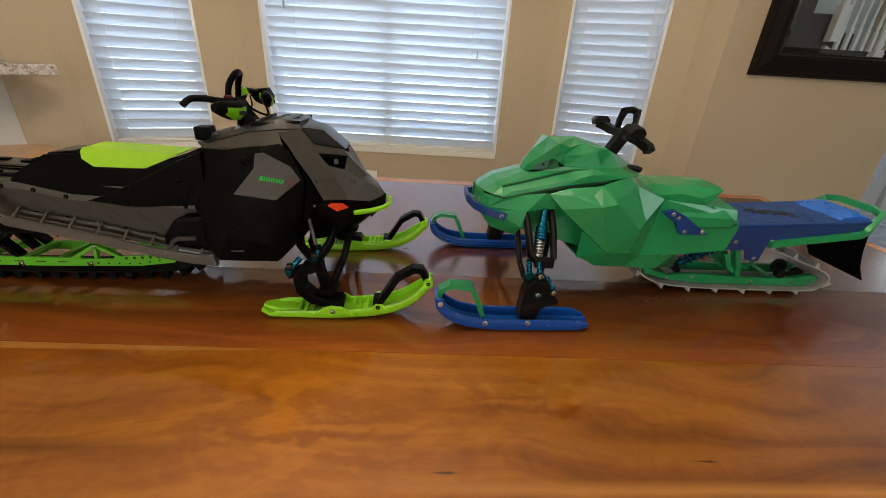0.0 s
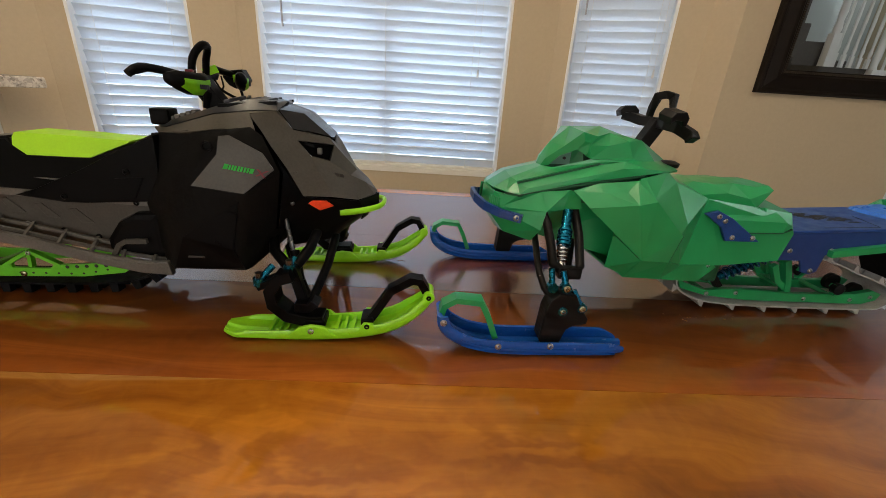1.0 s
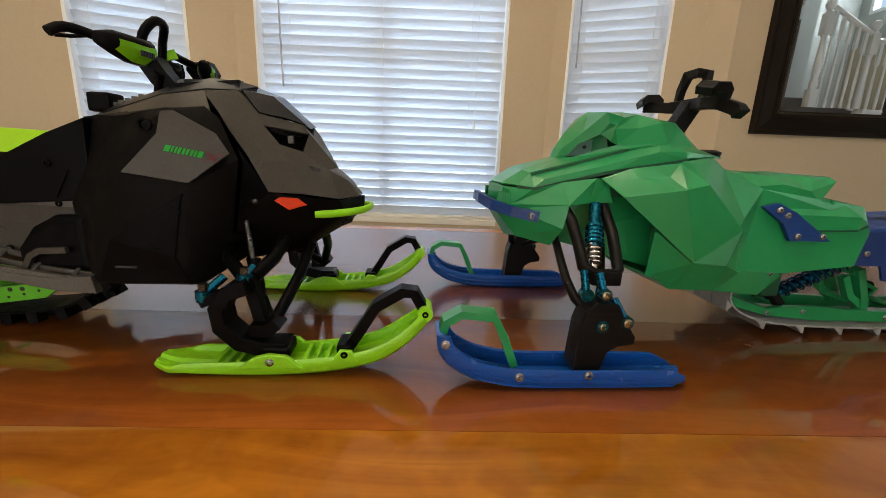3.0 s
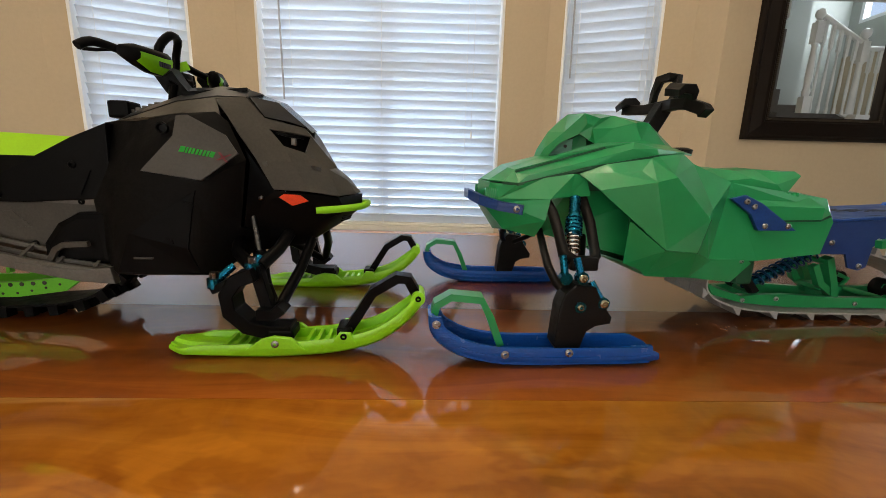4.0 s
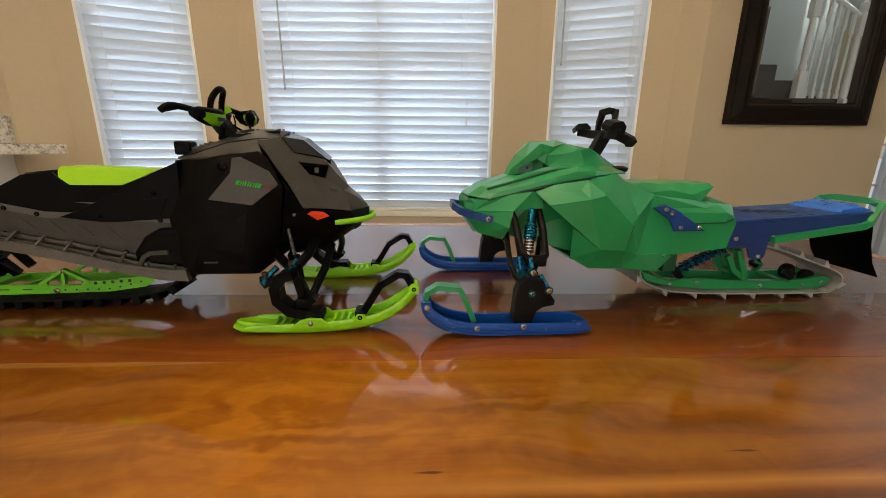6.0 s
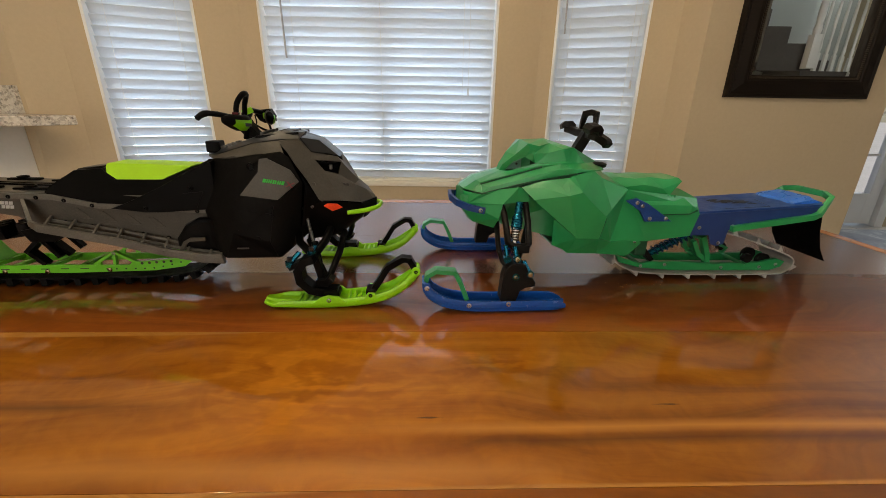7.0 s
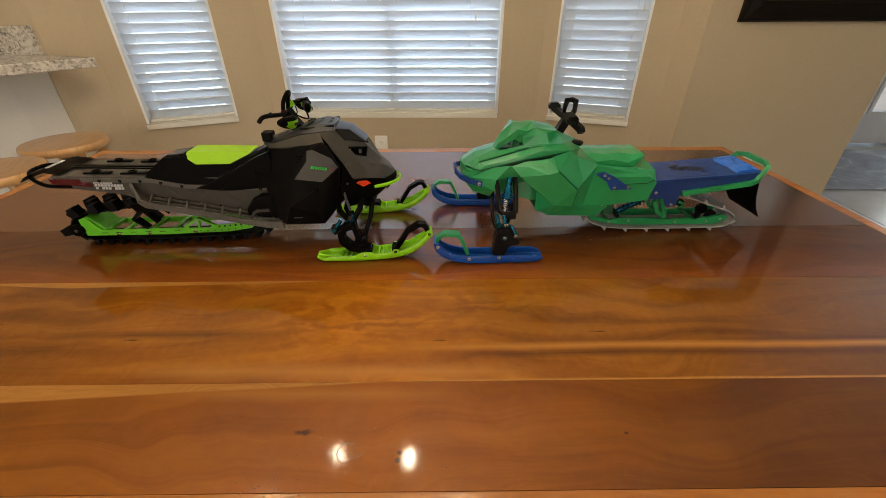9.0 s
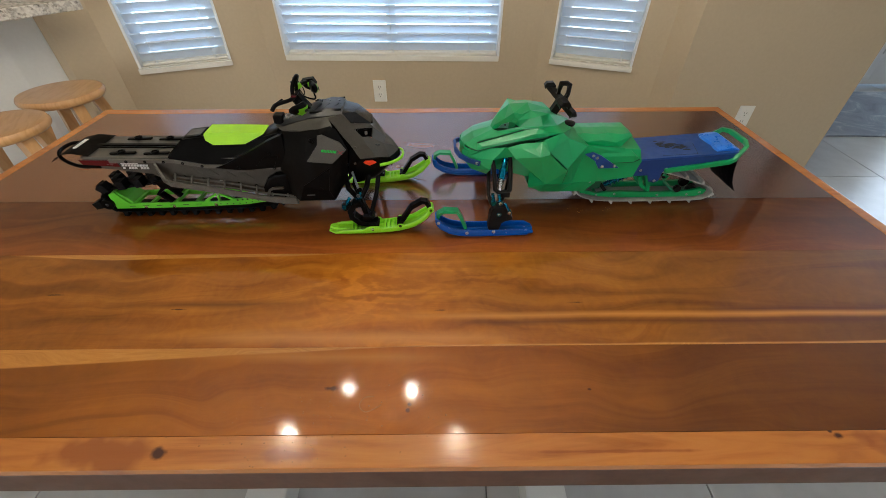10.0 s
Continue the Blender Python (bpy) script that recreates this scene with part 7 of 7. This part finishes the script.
seat = part("seat_base", b, BLACK, ks, "black seat base", smooth=50)
b = bmesh.new()
prism(b, [(0.3690, 0.1572), (0.3715, 0.1535), (0.3685, 0.1470), (0.3570, 0.1374), (0.3100, 0.1374), (0.2745, 0.1530), (0.2745, 0.1542), (0.3200, 0.1562)], -0.0240, 0.0240)
for v in b.verts:
    v.co.y *= 0.74 if v.co.z > 0.150 else 1.0
bmesh.ops.bevel(b, geom=b.edges[:], offset=0.0012, segments=2, affect="EDGES", clamp_overlap=True)
part("seat_pad", b, LIMESEAT, seat, "lime green seat pad", smooth=35)
b = bmesh.new()
prism(b, [(0.3780, 0.1538), (0.4020, 0.1513), (0.3990, 0.1490), (0.3810, 0.1510)], -0.0120, 0.0120, 0.0006)
part("seat_tray", b, GREYLT, seat, "recessed grey tray")
for side in (-1, 1):
    b = bmesh.new()
    prism(b, [(0.3576, 0.1090), (0.340, 0.1150), (0.300, 0.1330), (0.262, 0.1530), (0.236, 0.1640), (0.238, 0.1080), (0.300, 0.1040), (0.3195, 0.1040)], side * 0.0350, side * 0.0475, 0.001)
    kp = part("knee_panel", b, BLACK, ks, "black triangular knee panel")
    screw(kp, (0.263, side * 0.0475, 0.1330), (0, side, 0), 0.0028, BLACK)
    screw(kp, (0.318, side * 0.0475, 0.1095), (0, side, 0), 0.0026, BLACK)
    b = bmesh.new()
    prism(b, [(0.260, 0.1100), (0.250, 0.1290), (0.273, 0.1270), (0.292, 0.1100)], side * 0.0477, side * 0.0486)
    part("knee_inset", b, BLACK, kp)
# tunnel
b = bmesh.new()
block(b, 0.300, 0.566, -0.0400, 0.0400, 0.1230, 0.1260, bevel=0.0008)
for v in b.verts:
    v.co.z += (v.co.x - 0.42) * 0.035
tun = part("tunnel", b, GREYLT, ks, "worn grey tunnel top")
for side in (-1, 1):
    b = bmesh.new()
    prism(b, [(0.245, 0.1060), (0.372, 0.1130), (0.420, 0.1240), (0.562, 0.1290), (0.558, 0.1150), (0.465, 0.0990), (0.440, 0.0820), (0.262, 0.0500), (0.240, 0.0520)], side * 0.0395, side * 0.0420)
    tside = part("tunnel_side", b, GREYDK, tun, "dark grey tunnel side")
    b = bmesh.new()
    sweep(b, [(0.245, side * 0.0440, 0.1050), (0.372, side * 0.0440, 0.1115), (0.420, side * 0.0440, 0.1220), (0.520, side * 0.0440, 0.1260)], 0.0014, 0.0030, square=True)
    part("tunnel_edge", b, GREYLT, tside, "worn grey edge strip")
    for k in range(9):
        x = 0.262 + 0.029 * k
        z = 0.1060 + (x - 0.262) * 0.055 if x < 0.372 else 0.1120 + (min(x, 0.42) - 0.372) * 0.21 + max(0, x - 0.42) * 0.04
        screw(tside, (x, side * 0.0452, z - 0.001), (0, side, 0), 0.0024, BLACK)
    for k in range(6):
        x = 0.275 + 0.028 * k
        screw(tside, (x, side * 0.0420, 0.066 + (x - 0.275) * 0.185), (0, side, 0), 0.0026, BLACK if k % 3 else STEEL)
    for x in (0.318, 0.345, 0.372, 0.399):
        z = 0.0860 + (x - 0.3) * 0.14
        b = bmesh.new()
        prism(b, [(x - 0.015, z - 0.004), (x - 0.002, z + 0.009), (x + 0.004, z + 0.008), (x - 0.004, z - 0.004)], side * 0.0418, side * 0.0427, 0.0004)
        part("tunnel_emboss", b, GREYDK, tside)
    # running board
    b = bmesh.new()
    sweep(b, [(0.452, side * 0.0450, 0.1180), (0.440, side * 0.0580, 0.0945), (0.430, side * 0.0615, 0.0905), (0.357, side * 0.0630, 0.0755), (0.290, side * 0.0630, 0.0585), (0.236, side * 0.0630, 0.0505)], 0.0016, 0.0048, square=True)
    sweep(b, [(0.430, side * 0.0470, 0.0960), (0.357, side * 0.0470, 0.0830), (0.290, side * 0.0470, 0.0675), (0.240, side * 0.0470, 0.0595)], 0.0013, 0.0015, square=True)
    sweep(b, [(0.428, side * 0.0555, 0.0935), (0.357, side * 0.0555, 0.0800), (0.290, side * 0.0555, 0.0640), (0.240, side * 0.0555, 0.0560)], 0.0011, 0.0014, square=True)
    rb = part("running_board", b, GREYLT, ks, "worn grey ladder running board")
    for k in range(8):
        x = 0.2480 + 0.0250 * k
        z = 0.0525 + max(0, x - 0.24) * 0.16 + max(0, x - 0.29) * 0.085 - max(0, x - 0.357) * 0.04
        b = bmesh.new()
        sweep(b, [(x + 0.004, side * 0.0440, z + 0.0088), (x, side * 0.0630, z + 0.0012)], 0.0012, 0.0014, square=True)
        part("rung", b, GREYLT, rb)
    b = bmesh.new()
    prism(b, [(0.240, 0.0570), (0.242, 0.0980), (0.262, 0.0975), (0.276, 0.0900), (0.288, 0.0740), (0.288, 0.0640), (0.280, 0.0580)], side * 0.0400, side * 0.0540, 0.005)
    part("footwell", b, BLACK, ks, "black footwell moulding")
    b = bmesh.new()
    prism(b, [(0.232, 0.0450), (0.234, 0.0580), (0.258, 0.0560), (0.300, 0.0620), (0.300, 0.0560), (0.258, 0.0470)], side * 0.0590, side * 0.0655, 0.0008)
    part("board_end", b, GREYLT, rb)
    b = bmesh.new()
    sweep(b, [(0.284, side * 0.0570, 0.0570), (0.276, side * 0.0575, 0.0700), (0.270, side * 0.0578, 0.0735), (0.252, side * 0.0580, 0.0745)], 0.0016, 0.0020, square=True)
    part("toe_hook", b, GREYDK, rb)
    for x, y in ((0.452, 0.0270), (0.505, 0.0270)):
        b = bmesh.new()
        z = 0.1262 + (x - 0.42) * 0.035
        block(b, x - 0.020, x + 0.020, side * y - 0.0035, side * y + 0.0035, z, z + 0.0030, bevel=0.0012)
        lathe(b, [(0.0062, z + 0.003), (0.0062, z + 0.0052), (0.0045, z + 0.0056), (0.0040, z + 0.0035)], 14, Matrix.Translation((x + 0.002, side * y, 0)))
        part("cargo_clip", b, BLACK, tun, smooth=40)
    b = bmesh.new()
    prism(b, [(0.512, 0.1258), (0.568, 0.1275), (0.565, 0.1195), (0.509, 0.1140)], side * 0.0420, side * 0.0436, 0.0005)
    part("tail_lamp", b, REDDARK, tun, "dark red side lamp")
    b = bmesh.new()
    rr = random.Random(3)
    for r in range(3):
        for k in range(9):
            x = 0.466 + 0.0046 * k
            z = 0.1080 + 0.0046 * r + (x - 0.466) * 0.05
            if (x < 0.476 and r == 2) or (r == 0 and k in (3, 7)):
                continue
            b.faces.new([b.verts.new((x + dx, side * 0.0424, z + dz)) for dx, dz in ((0, 0), (0.0041, 0), (0.0029, 0.0040), (-0.0012, 0.0040))])
    bmesh.ops.solidify(b, geom=b.faces[:], thickness=0.0003)
    part("decal", b, DECALWHITE, tun, "white chequered block decal")
b = bmesh.new()
sweep(b, [(0.420, -0.004, 0.1275), (0.560, -0.004, 0.1325)], 0.0030, 0.0012, square=True)
sweep(b, [(0.420, 0.005, 0.1275), (0.560, 0.005, 0.1325)], 0.0018, 0.0010, square=True)
part("centre_strip", b, BLACK, tun)
# rear bumper loop and flap
b = bmesh.new()
sweep(b, bez([(0.540, 0.0425, 0.1150), (0.575, 0.0400, 0.1160), (0.600, 0.0320, 0.1240), (0.614, 0.0150, 0.1300), (0.614, -0.0150, 0.1300), (0.600, -0.0320, 0.1240), (0.575, -0.0400, 0.1160), (0.540, -0.0425, 0.1150)], 4), 0.0030, n=8)
part("rear_bumper", b, BLACK, ks, "black tubular rear bumper", smooth=60)
b = bmesh.new()
ring = [[b.verts.new((x, y, z)) for y in (-h, -h * 0.4, h * 0.4, h)] for x, z, h in ((0.552, 0.1325, 0.040), (0.578, 0.1365, 0.038), (0.598, 0.1335, 0.034), (0.614, 0.1260, 0.031), (0.626, 0.1170, 0.028))]
for r0, r1 in zip(ring, ring[1:]):
    for j in range(3):
        b.faces.new((r0[j], r0[j + 1], r1[j + 1], r1[j]))
bmesh.ops.solidify(b, geom=b.faces[:], thickness=0.0060)
flap = part("tail_flap", b, BLACK, ks, "black tail flap", smooth=40)
b = bmesh.new()
for k in range(7):
    y = -0.018 + 0.005 * k
    block(b, 0.5830, 0.5890, y, y + 0.0036, 0.1352, 0.1366)
part("lettering", b, DECALWHITE, flap, "white unreadable lettering bars")
# handlebar
b = bmesh.new()
sweep(b, [(0.197, 0, 0.1860), (0.206, 0.002, 0.1980), (0.213, 0.002, 0.2090)], 0.0070, 0.0080, square=True, up=(0, 1, 0))
sweep(b, [(0.208, 0.008, 0.1860), (0.204, 0.010, 0.1980), (0.212, 0.008, 0.2080)], 0.0032, n=6)
hb = part("steering_post", b, BLACK, ks, "black steering post")
b = bmesh.new()
sweep(b, bez([(0.231, 0.0700, 0.2110), (0.227, 0.0620, 0.2160), (0.2200, 0.0480, 0.2150), (0.2140, 0.0300, 0.2120), (0.212, 0.010, 0.2105), (0.212, -0.010, 0.2105), (0.2140, -0.0300, 0.2120), (0.2200, -0.0480, 0.2150), (0.227, -0.0620, 0.2160), (0.231, -0.0700, 0.2110)], 3), 0.0030, n=8)
part("grip_bar", b, RUBBER, hb, "black rubber grip bar", smooth=60)
b = bmesh.new()
sweep(b, bez([(0.214, 0.0130, 0.2110), (0.2115, 0.0120, 0.2260), (0.2060, 0.0060, 0.2365), (0.2060, -0.0060, 0.2365), (0.2115, -0.0120, 0.2260), (0.214, -0.0130, 0.2110)], 3), 0.0032, n=8)
part("grab_loop", b, BLACK, hb, "black grab loop", smooth=60)
for side in (-1, 1):
    g = []
    for x, y, z, rx, rz in ((0.2045, 0.0690, 0.2095, 0.003, 0.004), (0.200, 0.0645, 0.2085, 0.0055, 0.0070), (0.196, 0.0575, 0.2065, 0.0062, 0.0086), (0.193, 0.0490, 0.2060, 0.0062, 0.0088), (0.191, 0.0425, 0.2080, 0.0050, 0.0068), (0.1915, 0.0385, 0.2100, 0.0020, 0.0030)):
        if side < 0:
            x, y, z = x - 0.003, y - 0.018, z + 0.003
        g.append((Vector((x, side * y, z)), rx, rz))
    b = bmesh.new()
    rings = []
    for p, rx, rz in g:
        rings.append([b.verts.new(p + Vector((math.cos(a) * rx, 0, math.sin(a) * rz))) for a in (2 * math.pi * j / 10 for j in range(10))])
    for r0, r1 in zip(rings, rings[1:]):
        for j in range(10):
            b.faces.new((r0[j], r0[(j + 1) % 10], r1[(j + 1) % 10], r1[j]))
    b.faces.new(rings[0])
    b.faces.new(rings[-1])
    guard = part("brush_guard", b, BLACK, hb, "black and lime brush guard", smooth=50)
    b = bmesh.new()
    pts = []
    rings = []
    for (p, rx, rz), f in zip(g[1:5], (0.7, 1, 1, 0.8)):
        rings.append([b.verts.new(p + Vector((-(rx + 0.0008) * w, side * 0.0012, rz * f * s))) for s, w in ((-0.92, 0.45), (-0.55, 0.90), (-0.05, 1.0), (0.35, 0.96))])
    for r0, r1 in zip(rings, rings[1:]):
        for j in range(3):
            b.faces.new((r0[j], r0[j + 1], r1[j + 1], r1[j]))
    bmesh.ops.solidify(b, geom=b.faces[:], thickness=0.0020)
    lp = part("guard_plate", b, LIME, guard, "lime green guard plate", smooth=40)
    b = bmesh.new()
    for k in range(5):
        p = g[3][0].lerp(g[2][0], k / 5)
        block(b, p.x - 0.0086, p.x - 0.0078, p.y - 0.0010, p.y + 0.0010, p.z - 0.0036, p.z - 0.0002)
    part("lettering", b, DECALBLACK, lp, "dark unreadable lettering bars")
    b = bmesh.new()
    sweep(b, [(0.222, side * 0.040, 0.2170), (0.232, side * 0.052, 0.2130), (0.233, side * 0.062, 0.2110)], 0.0013, 0.0013, n=6)
    part("lever", b, BLACK, hb, smooth=50)
# far guard's open inner face, and the grip block beside it
b = bmesh.new()
prism(b, [(0.1935, 0.2205), (0.2115, 0.2180), (0.2125, 0.2120), (0.2075, 0.2050), (0.2010, 0.2020), (0.1915, 0.2050), (0.1885, 0.2110)], -0.0580, -0.0440, 0.0012)
inner = part("guard_back", b, BLACK, hb, "black guard shell")
b = bmesh.new()
prism(b, [(0.1905, 0.2155), (0.2020, 0.2150), (0.2015, 0.2085), (0.1960, 0.2050), (0.1895, 0.2075)], -0.0442, -0.0415, 0.0008)
part("guard_plate", b, LIME, inner, "lime green guard plate")
b = bmesh.new()
sweep(b, [(0.2160, -0.0130, 0.2150), (0.2060, -0.0190, 0.2195)], 0.0026, 0.0034, square=True)
part("clamp_cover", b, LIME, hb, "lime green clamp cover")
b = bmesh.new()
sweep(b, [(0.2090, -0.0200, 0.2190), (0.2080, -0.0320, 0.2175), (0.2030, -0.0460, 0.2150)], 0.0032, n=8)
sweep(b, bez([(0.2170, -0.018, 0.2090), (0.2130, -0.020, 0.2105), (0.2100, -0.022, 0.2080), (0.2070, -0.024, 0.2015), (0.2050, -0.026, 0.2040), (0.2070, -0.028, 0.2130)], 3), 0.0009, n=6)
part("cable_run", b, BLACK, hb, smooth=50)
b = bmesh.new()
sweep(b, bez([(0.208, -0.012, 0.2050), (0.196, -0.020, 0.1960), (0.190, -0.030, 0.1930), (0.194, -0.038, 0.2020)], 3), 0.0014, n=6)
part("cable", b, BLACK, hb, smooth=60)
b = bmesh.new()
block(b, 0.206, 0.213, 0.020, 0.026, 0.2140, 0.2170, bevel=0.001)
part("stop_switch", b, REDDARK, hb, "dark red switch")
b = bmesh.new()
block(b, 0.236, 0.252, 0.002, 0.020, 0.1700, 0.1840, bevel=0.0025)
part("fuel_cap", b, BLACK, ks)
b = bmesh.new()
for k in range(5):
    block(b, 0.214 + 0.005 * k, 0.218 + 0.005 * k, 0.006, 0.016, 0.176 - 0.0012 * k, 0.184 - 0.0016 * k, bevel=0.0008)
part("dash_clutter", b, GREYLT, ks)
# track unit
kbelt = [tuple(v) for v in bez([Vector(p) for p in ((0.262, 0.0420), (0.276, 0.0270), (0.300, 0.0160), (0.345, 0.0120), (0.449, 0.0105), (0.562, 0.0120), (0.582, 0.0190), (0.591, 0.0330), (0.586, 0.0470), (0.566, 0.0570), (0.532, 0.0610), (0.500, 0.0650), (0.450, 0.0720), (0.350, 0.0730), (0.275, 0.0600))], 3)]
track = thing("track_unit")
track.parent = ks
part("track_belt", belt_flat(kbelt, 0.0200, 0.0022), RUBBER, track, "black rubber track belt", smooth=40)
def lug(p, d, n, y0, y1, low, top, h):
    """A rubber lug that stands on the belt: low and top are half lengths along it."""
    b = bmesh.new()
    pts = []
    for y in (y0, y1):
        for u, hh in ((-low, 0.001), (low, 0.001), (top, h), (-top, h)):
            q = p + d * u + n * hh
            pts.append(b.verts.new((q.x, y, q.y)))
    for f in ((0, 1, 2, 3), (7, 6, 5, 4), (0, 4, 5, 1), (1, 5, 6, 2), (2, 6, 7, 3), (3, 7, 4, 0)):
        b.faces.new([pts[k] for k in f])
    return part("track_lug", b, RUBBER, track)


for i, (p, d) in enumerate(along(kbelt, 0.0205, 0.004)):
    n = Vector((d.y, -d.x))
    if (n.y > 0.3 and p.x < 0.44) or (p.x > 0.545 and n.y > -0.9) or (p.x > 0.46 and n.y > 0):
        continue
    for y0, y1 in (((-0.0215, -0.0120), (-0.005, 0.005), (0.0120, 0.0215)) if i % 2 else ((-0.0205, -0.0150), (-0.0120, -0.0040), (0.0040, 0.0120), (0.0150, 0.0205))):
        lug(p, d, n, y0, y1, 0.0042, 0.0036, 0.0103)
for i, (p, d) in enumerate(along(kbelt, 0.0160, 0.012)):
    n = Vector((d.y, -d.x))
    if not ((p.x > 0.545 and n.y > -0.9) or (p.x > 0.46 and n.y > 0)):
        continue
    for y0, y1 in (((-0.0270, -0.0110), (0.0110, 0.0270)) if i % 2 else ((-0.0090, 0.0090),)):
        lug(p, d, n, y0, y1, 0.0074, 0.0058, 0.0165)
for side in (-1, 1):
    b = bmesh.new()
    y0, y1 = side * 0.0205, side * 0.0240
    prism(b, [(0.290, 0.0350), (0.302, 0.0262), (0.340, 0.0210), (0.443, 0.0190), (0.572, 0.0205), (0.574, 0.0500), (0.562, 0.0540), (0.552, 0.0380), (0.545, 0.0300), (0.443, 0.0300), (0.412, 0.0300), (0.404, 0.0340), (0.404, 0.0290), (0.370, 0.0290), (0.366, 0.0330), (0.335, 0.0345), (0.306, 0.0385)], y0, y1, 0.0005)
    for (x0, z0), (x1, z1) in (((0.412, 0.0300), (0.385, 0.0465)), ((0.385, 0.0465), (0.360, 0.0320)), ((0.385, 0.0460), (0.387, 0.0300))):
        sweep(b, [(x0, (y0 + y1) / 2, z0), (x1, (y0 + y1) / 2, z1)], 0.0017, 0.0024, square=True, up=(0, 1, 0))
    rail = part("rail", b, LIMESHADE, track, "lime green skid rail with holes")
    screw(rail, (0.385, y1, 0.0450), (0, side, 0), 0.0024, STEEL)
    for k in range(9):
        x = 0.306 + 0.0115 * k
        z = 0.0240 + 0.0085 * max(0, (0.345 - x) / 0.04) ** 1.3
        b = bmesh.new()
        rod(b, (x, y1 - side * 0.0002, z), (x, y1 + side * 0.0003, z), 0.0011, 8)
        part("rail_hole", b, DARKSLOT, rail, "dark round hole")
    for k in range(5):
        x = 0.318 + 0.0090 * k
        b = bmesh.new()
        rod(b, (x, y1 - side * 0.0002, 0.0335 - 0.0006 * k), (x, y1 + side * 0.0003, 0.0335 - 0.0006 * k), 0.0018, 8)
        part("rail_hole", b, DARKSLOT, rail, "dark round hole")
    for k in range(6):
        x = 0.425 + 0.0235 * k
        b = bmesh.new()
        block(b, x - 0.0050, x + 0.0050, min(y1, y1 + side * 0.0003), max(y1, y1 + side * 0.0003), 0.0245, 0.0256)
        part("rail_slot", b, DARKSLOT, rail, "narrow dark slot")
    for x, z in ((0.395, 0.0230), (0.470, 0.0215), (0.520, 0.0220)):
        screw(rail, (x, y1, z), (0, side, 0), 0.0030, BRASSBALL)
    b = bmesh.new()
    rod(b, (0.580, side * 0.0240, 0.0330), (0.580, side * 0.0300, 0.0330), 0.0100, 24)
    wheel = part("idler_wheel", b, BLACK, track, smooth=40)
    screw(wheel, (0.580, side * 0.0300, 0.0330), (0, side, 0), 0.0026, STEELDARK)
    b = bmesh.new()
    sweep(b, [(0.470, side * 0.0170, 0.0640), (0.487, side * 0.0180, 0.0480), (0.470, side * 0.0190, 0.0300)], 0.0032, 0.0046, square=True, up=(0, 1, 0))
    sweep(b, [(0.470, side * 0.0170, 0.0640), (0.452, side * 0.0180, 0.0400)], 0.0028, 0.0040, square=True, up=(0, 1, 0))
    arm = part("rear_arm", b, BLACK, track)
    screw(arm, (0.470, side * 0.0215, 0.0660), (0, side, 0), 0.0034, STEEL)
    b = bmesh.new()
    prism(b, [(0.455, 0.0830), (0.478, 0.0780), (0.470, 0.0640), (0.440, 0.0640), (0.420, 0.0760)], side * 0.0290, side * 0.0330, 0.001)
    part("drop_bracket", b, BLACK, track)
for x in (0.425, 0.462, 0.505, 0.535):
    b = bmesh.new()
    sweep(b, [(x, -0.0210, 0.0275), (x + 0.004, 0.0210, 0.0275)], 0.0028, 0.0022, square=True)
    part("cross_brace", b, LIMESHADE, track)
b = bmesh.new()
prism(b, [(0.540, 0.0260), (0.574, 0.0260), (0.576, 0.0480), (0.562, 0.0530), (0.548, 0.0400)], -0.0195, 0.0195, 0.0015)
part("axle_block", b, LIMESHADE, track)


# ---- water drops spilt on the near edge of the table, dried spots by the skid ----
rr = random.Random(21)
b = bmesh.new()


def dome(b, x, y, r, h, n=7):
    ring = [b.verts.new((x + r * math.cos(2 * math.pi * j / n) * rr.uniform(0.85, 1.15), y + r * math.sin(2 * math.pi * j / n), 0.0001)) for j in range(n)]
    mid = [b.verts.new((x + (v.co.x - x) * 0.62, y + (v.co.y - y) * 0.62, h * 0.75)) for v in ring]
    top = b.verts.new((x, y, h))
    for j in range(n):
        b.faces.new((ring[j], ring[(j + 1) % n], mid[(j + 1) % n], mid[j]))
        b.faces.new((mid[j], mid[(j + 1) % n], top))
    b.faces.new(ring[::-1])


for k in range(150):
    x, y = rr.gauss(-0.165, 0.050), rr.gauss(0.020, 0.018)
    if y > -0.012 + x * 0.03:
        r = rr.choice((0.0003, 0.0004, 0.0006, 0.0009))
        dome(b, x, y, r, r * 0.5)
for k in range(26):
    dome(b, rr.uniform(-0.14, 0.02), rr.uniform(0.03, 0.085), rr.choice((0.0006, 0.0008, 0.0012)), 0.0005)
for k in range(12):
    x, y = rr.gauss(0.270, 0.035), rr.gauss(0.452, 0.012)
    dome(b, x, y, rr.choice((0.0008, 0.0012, 0.0018)), 0.0003)
sweep(b, bez([(-0.079, 0.068, 0.0002), (-0.090, 0.066, 0.0002), (-0.094, 0.056, 0.0002), (-0.086, 0.049, 0.0002), (-0.076, 0.053, 0.0002), (-0.069, 0.058, 0.0002)], 4), 0.0007, 0.0003, n=6)
solid("water_drops", b, DROP, "scattered clear water drops on the glossy table top", "water drops", "stuff", smooth=True, m=Matrix.Translation((0, 0, TZ + 0.0002)))


# ---- floor tiles ----
tile_mesh = None
for ix in range(19):
    for iy in range(12):
        x, y = -4.7 + 0.602 * ix, -3.5 + 0.602 * iy + 0.02
        if tile_mesh is None:
            b = bmesh.new()
            block(b, 0, 0.598, 0, 0.598, -0.006, 0.0, bevel=0.0015)
            ob = part("tile", b, TILE, floor)
            tile_mesh = ob.data
        else:
            ob = new("tile", tile_mesh)
            ob.parent = floor
        ob.location = (x, y, 0)
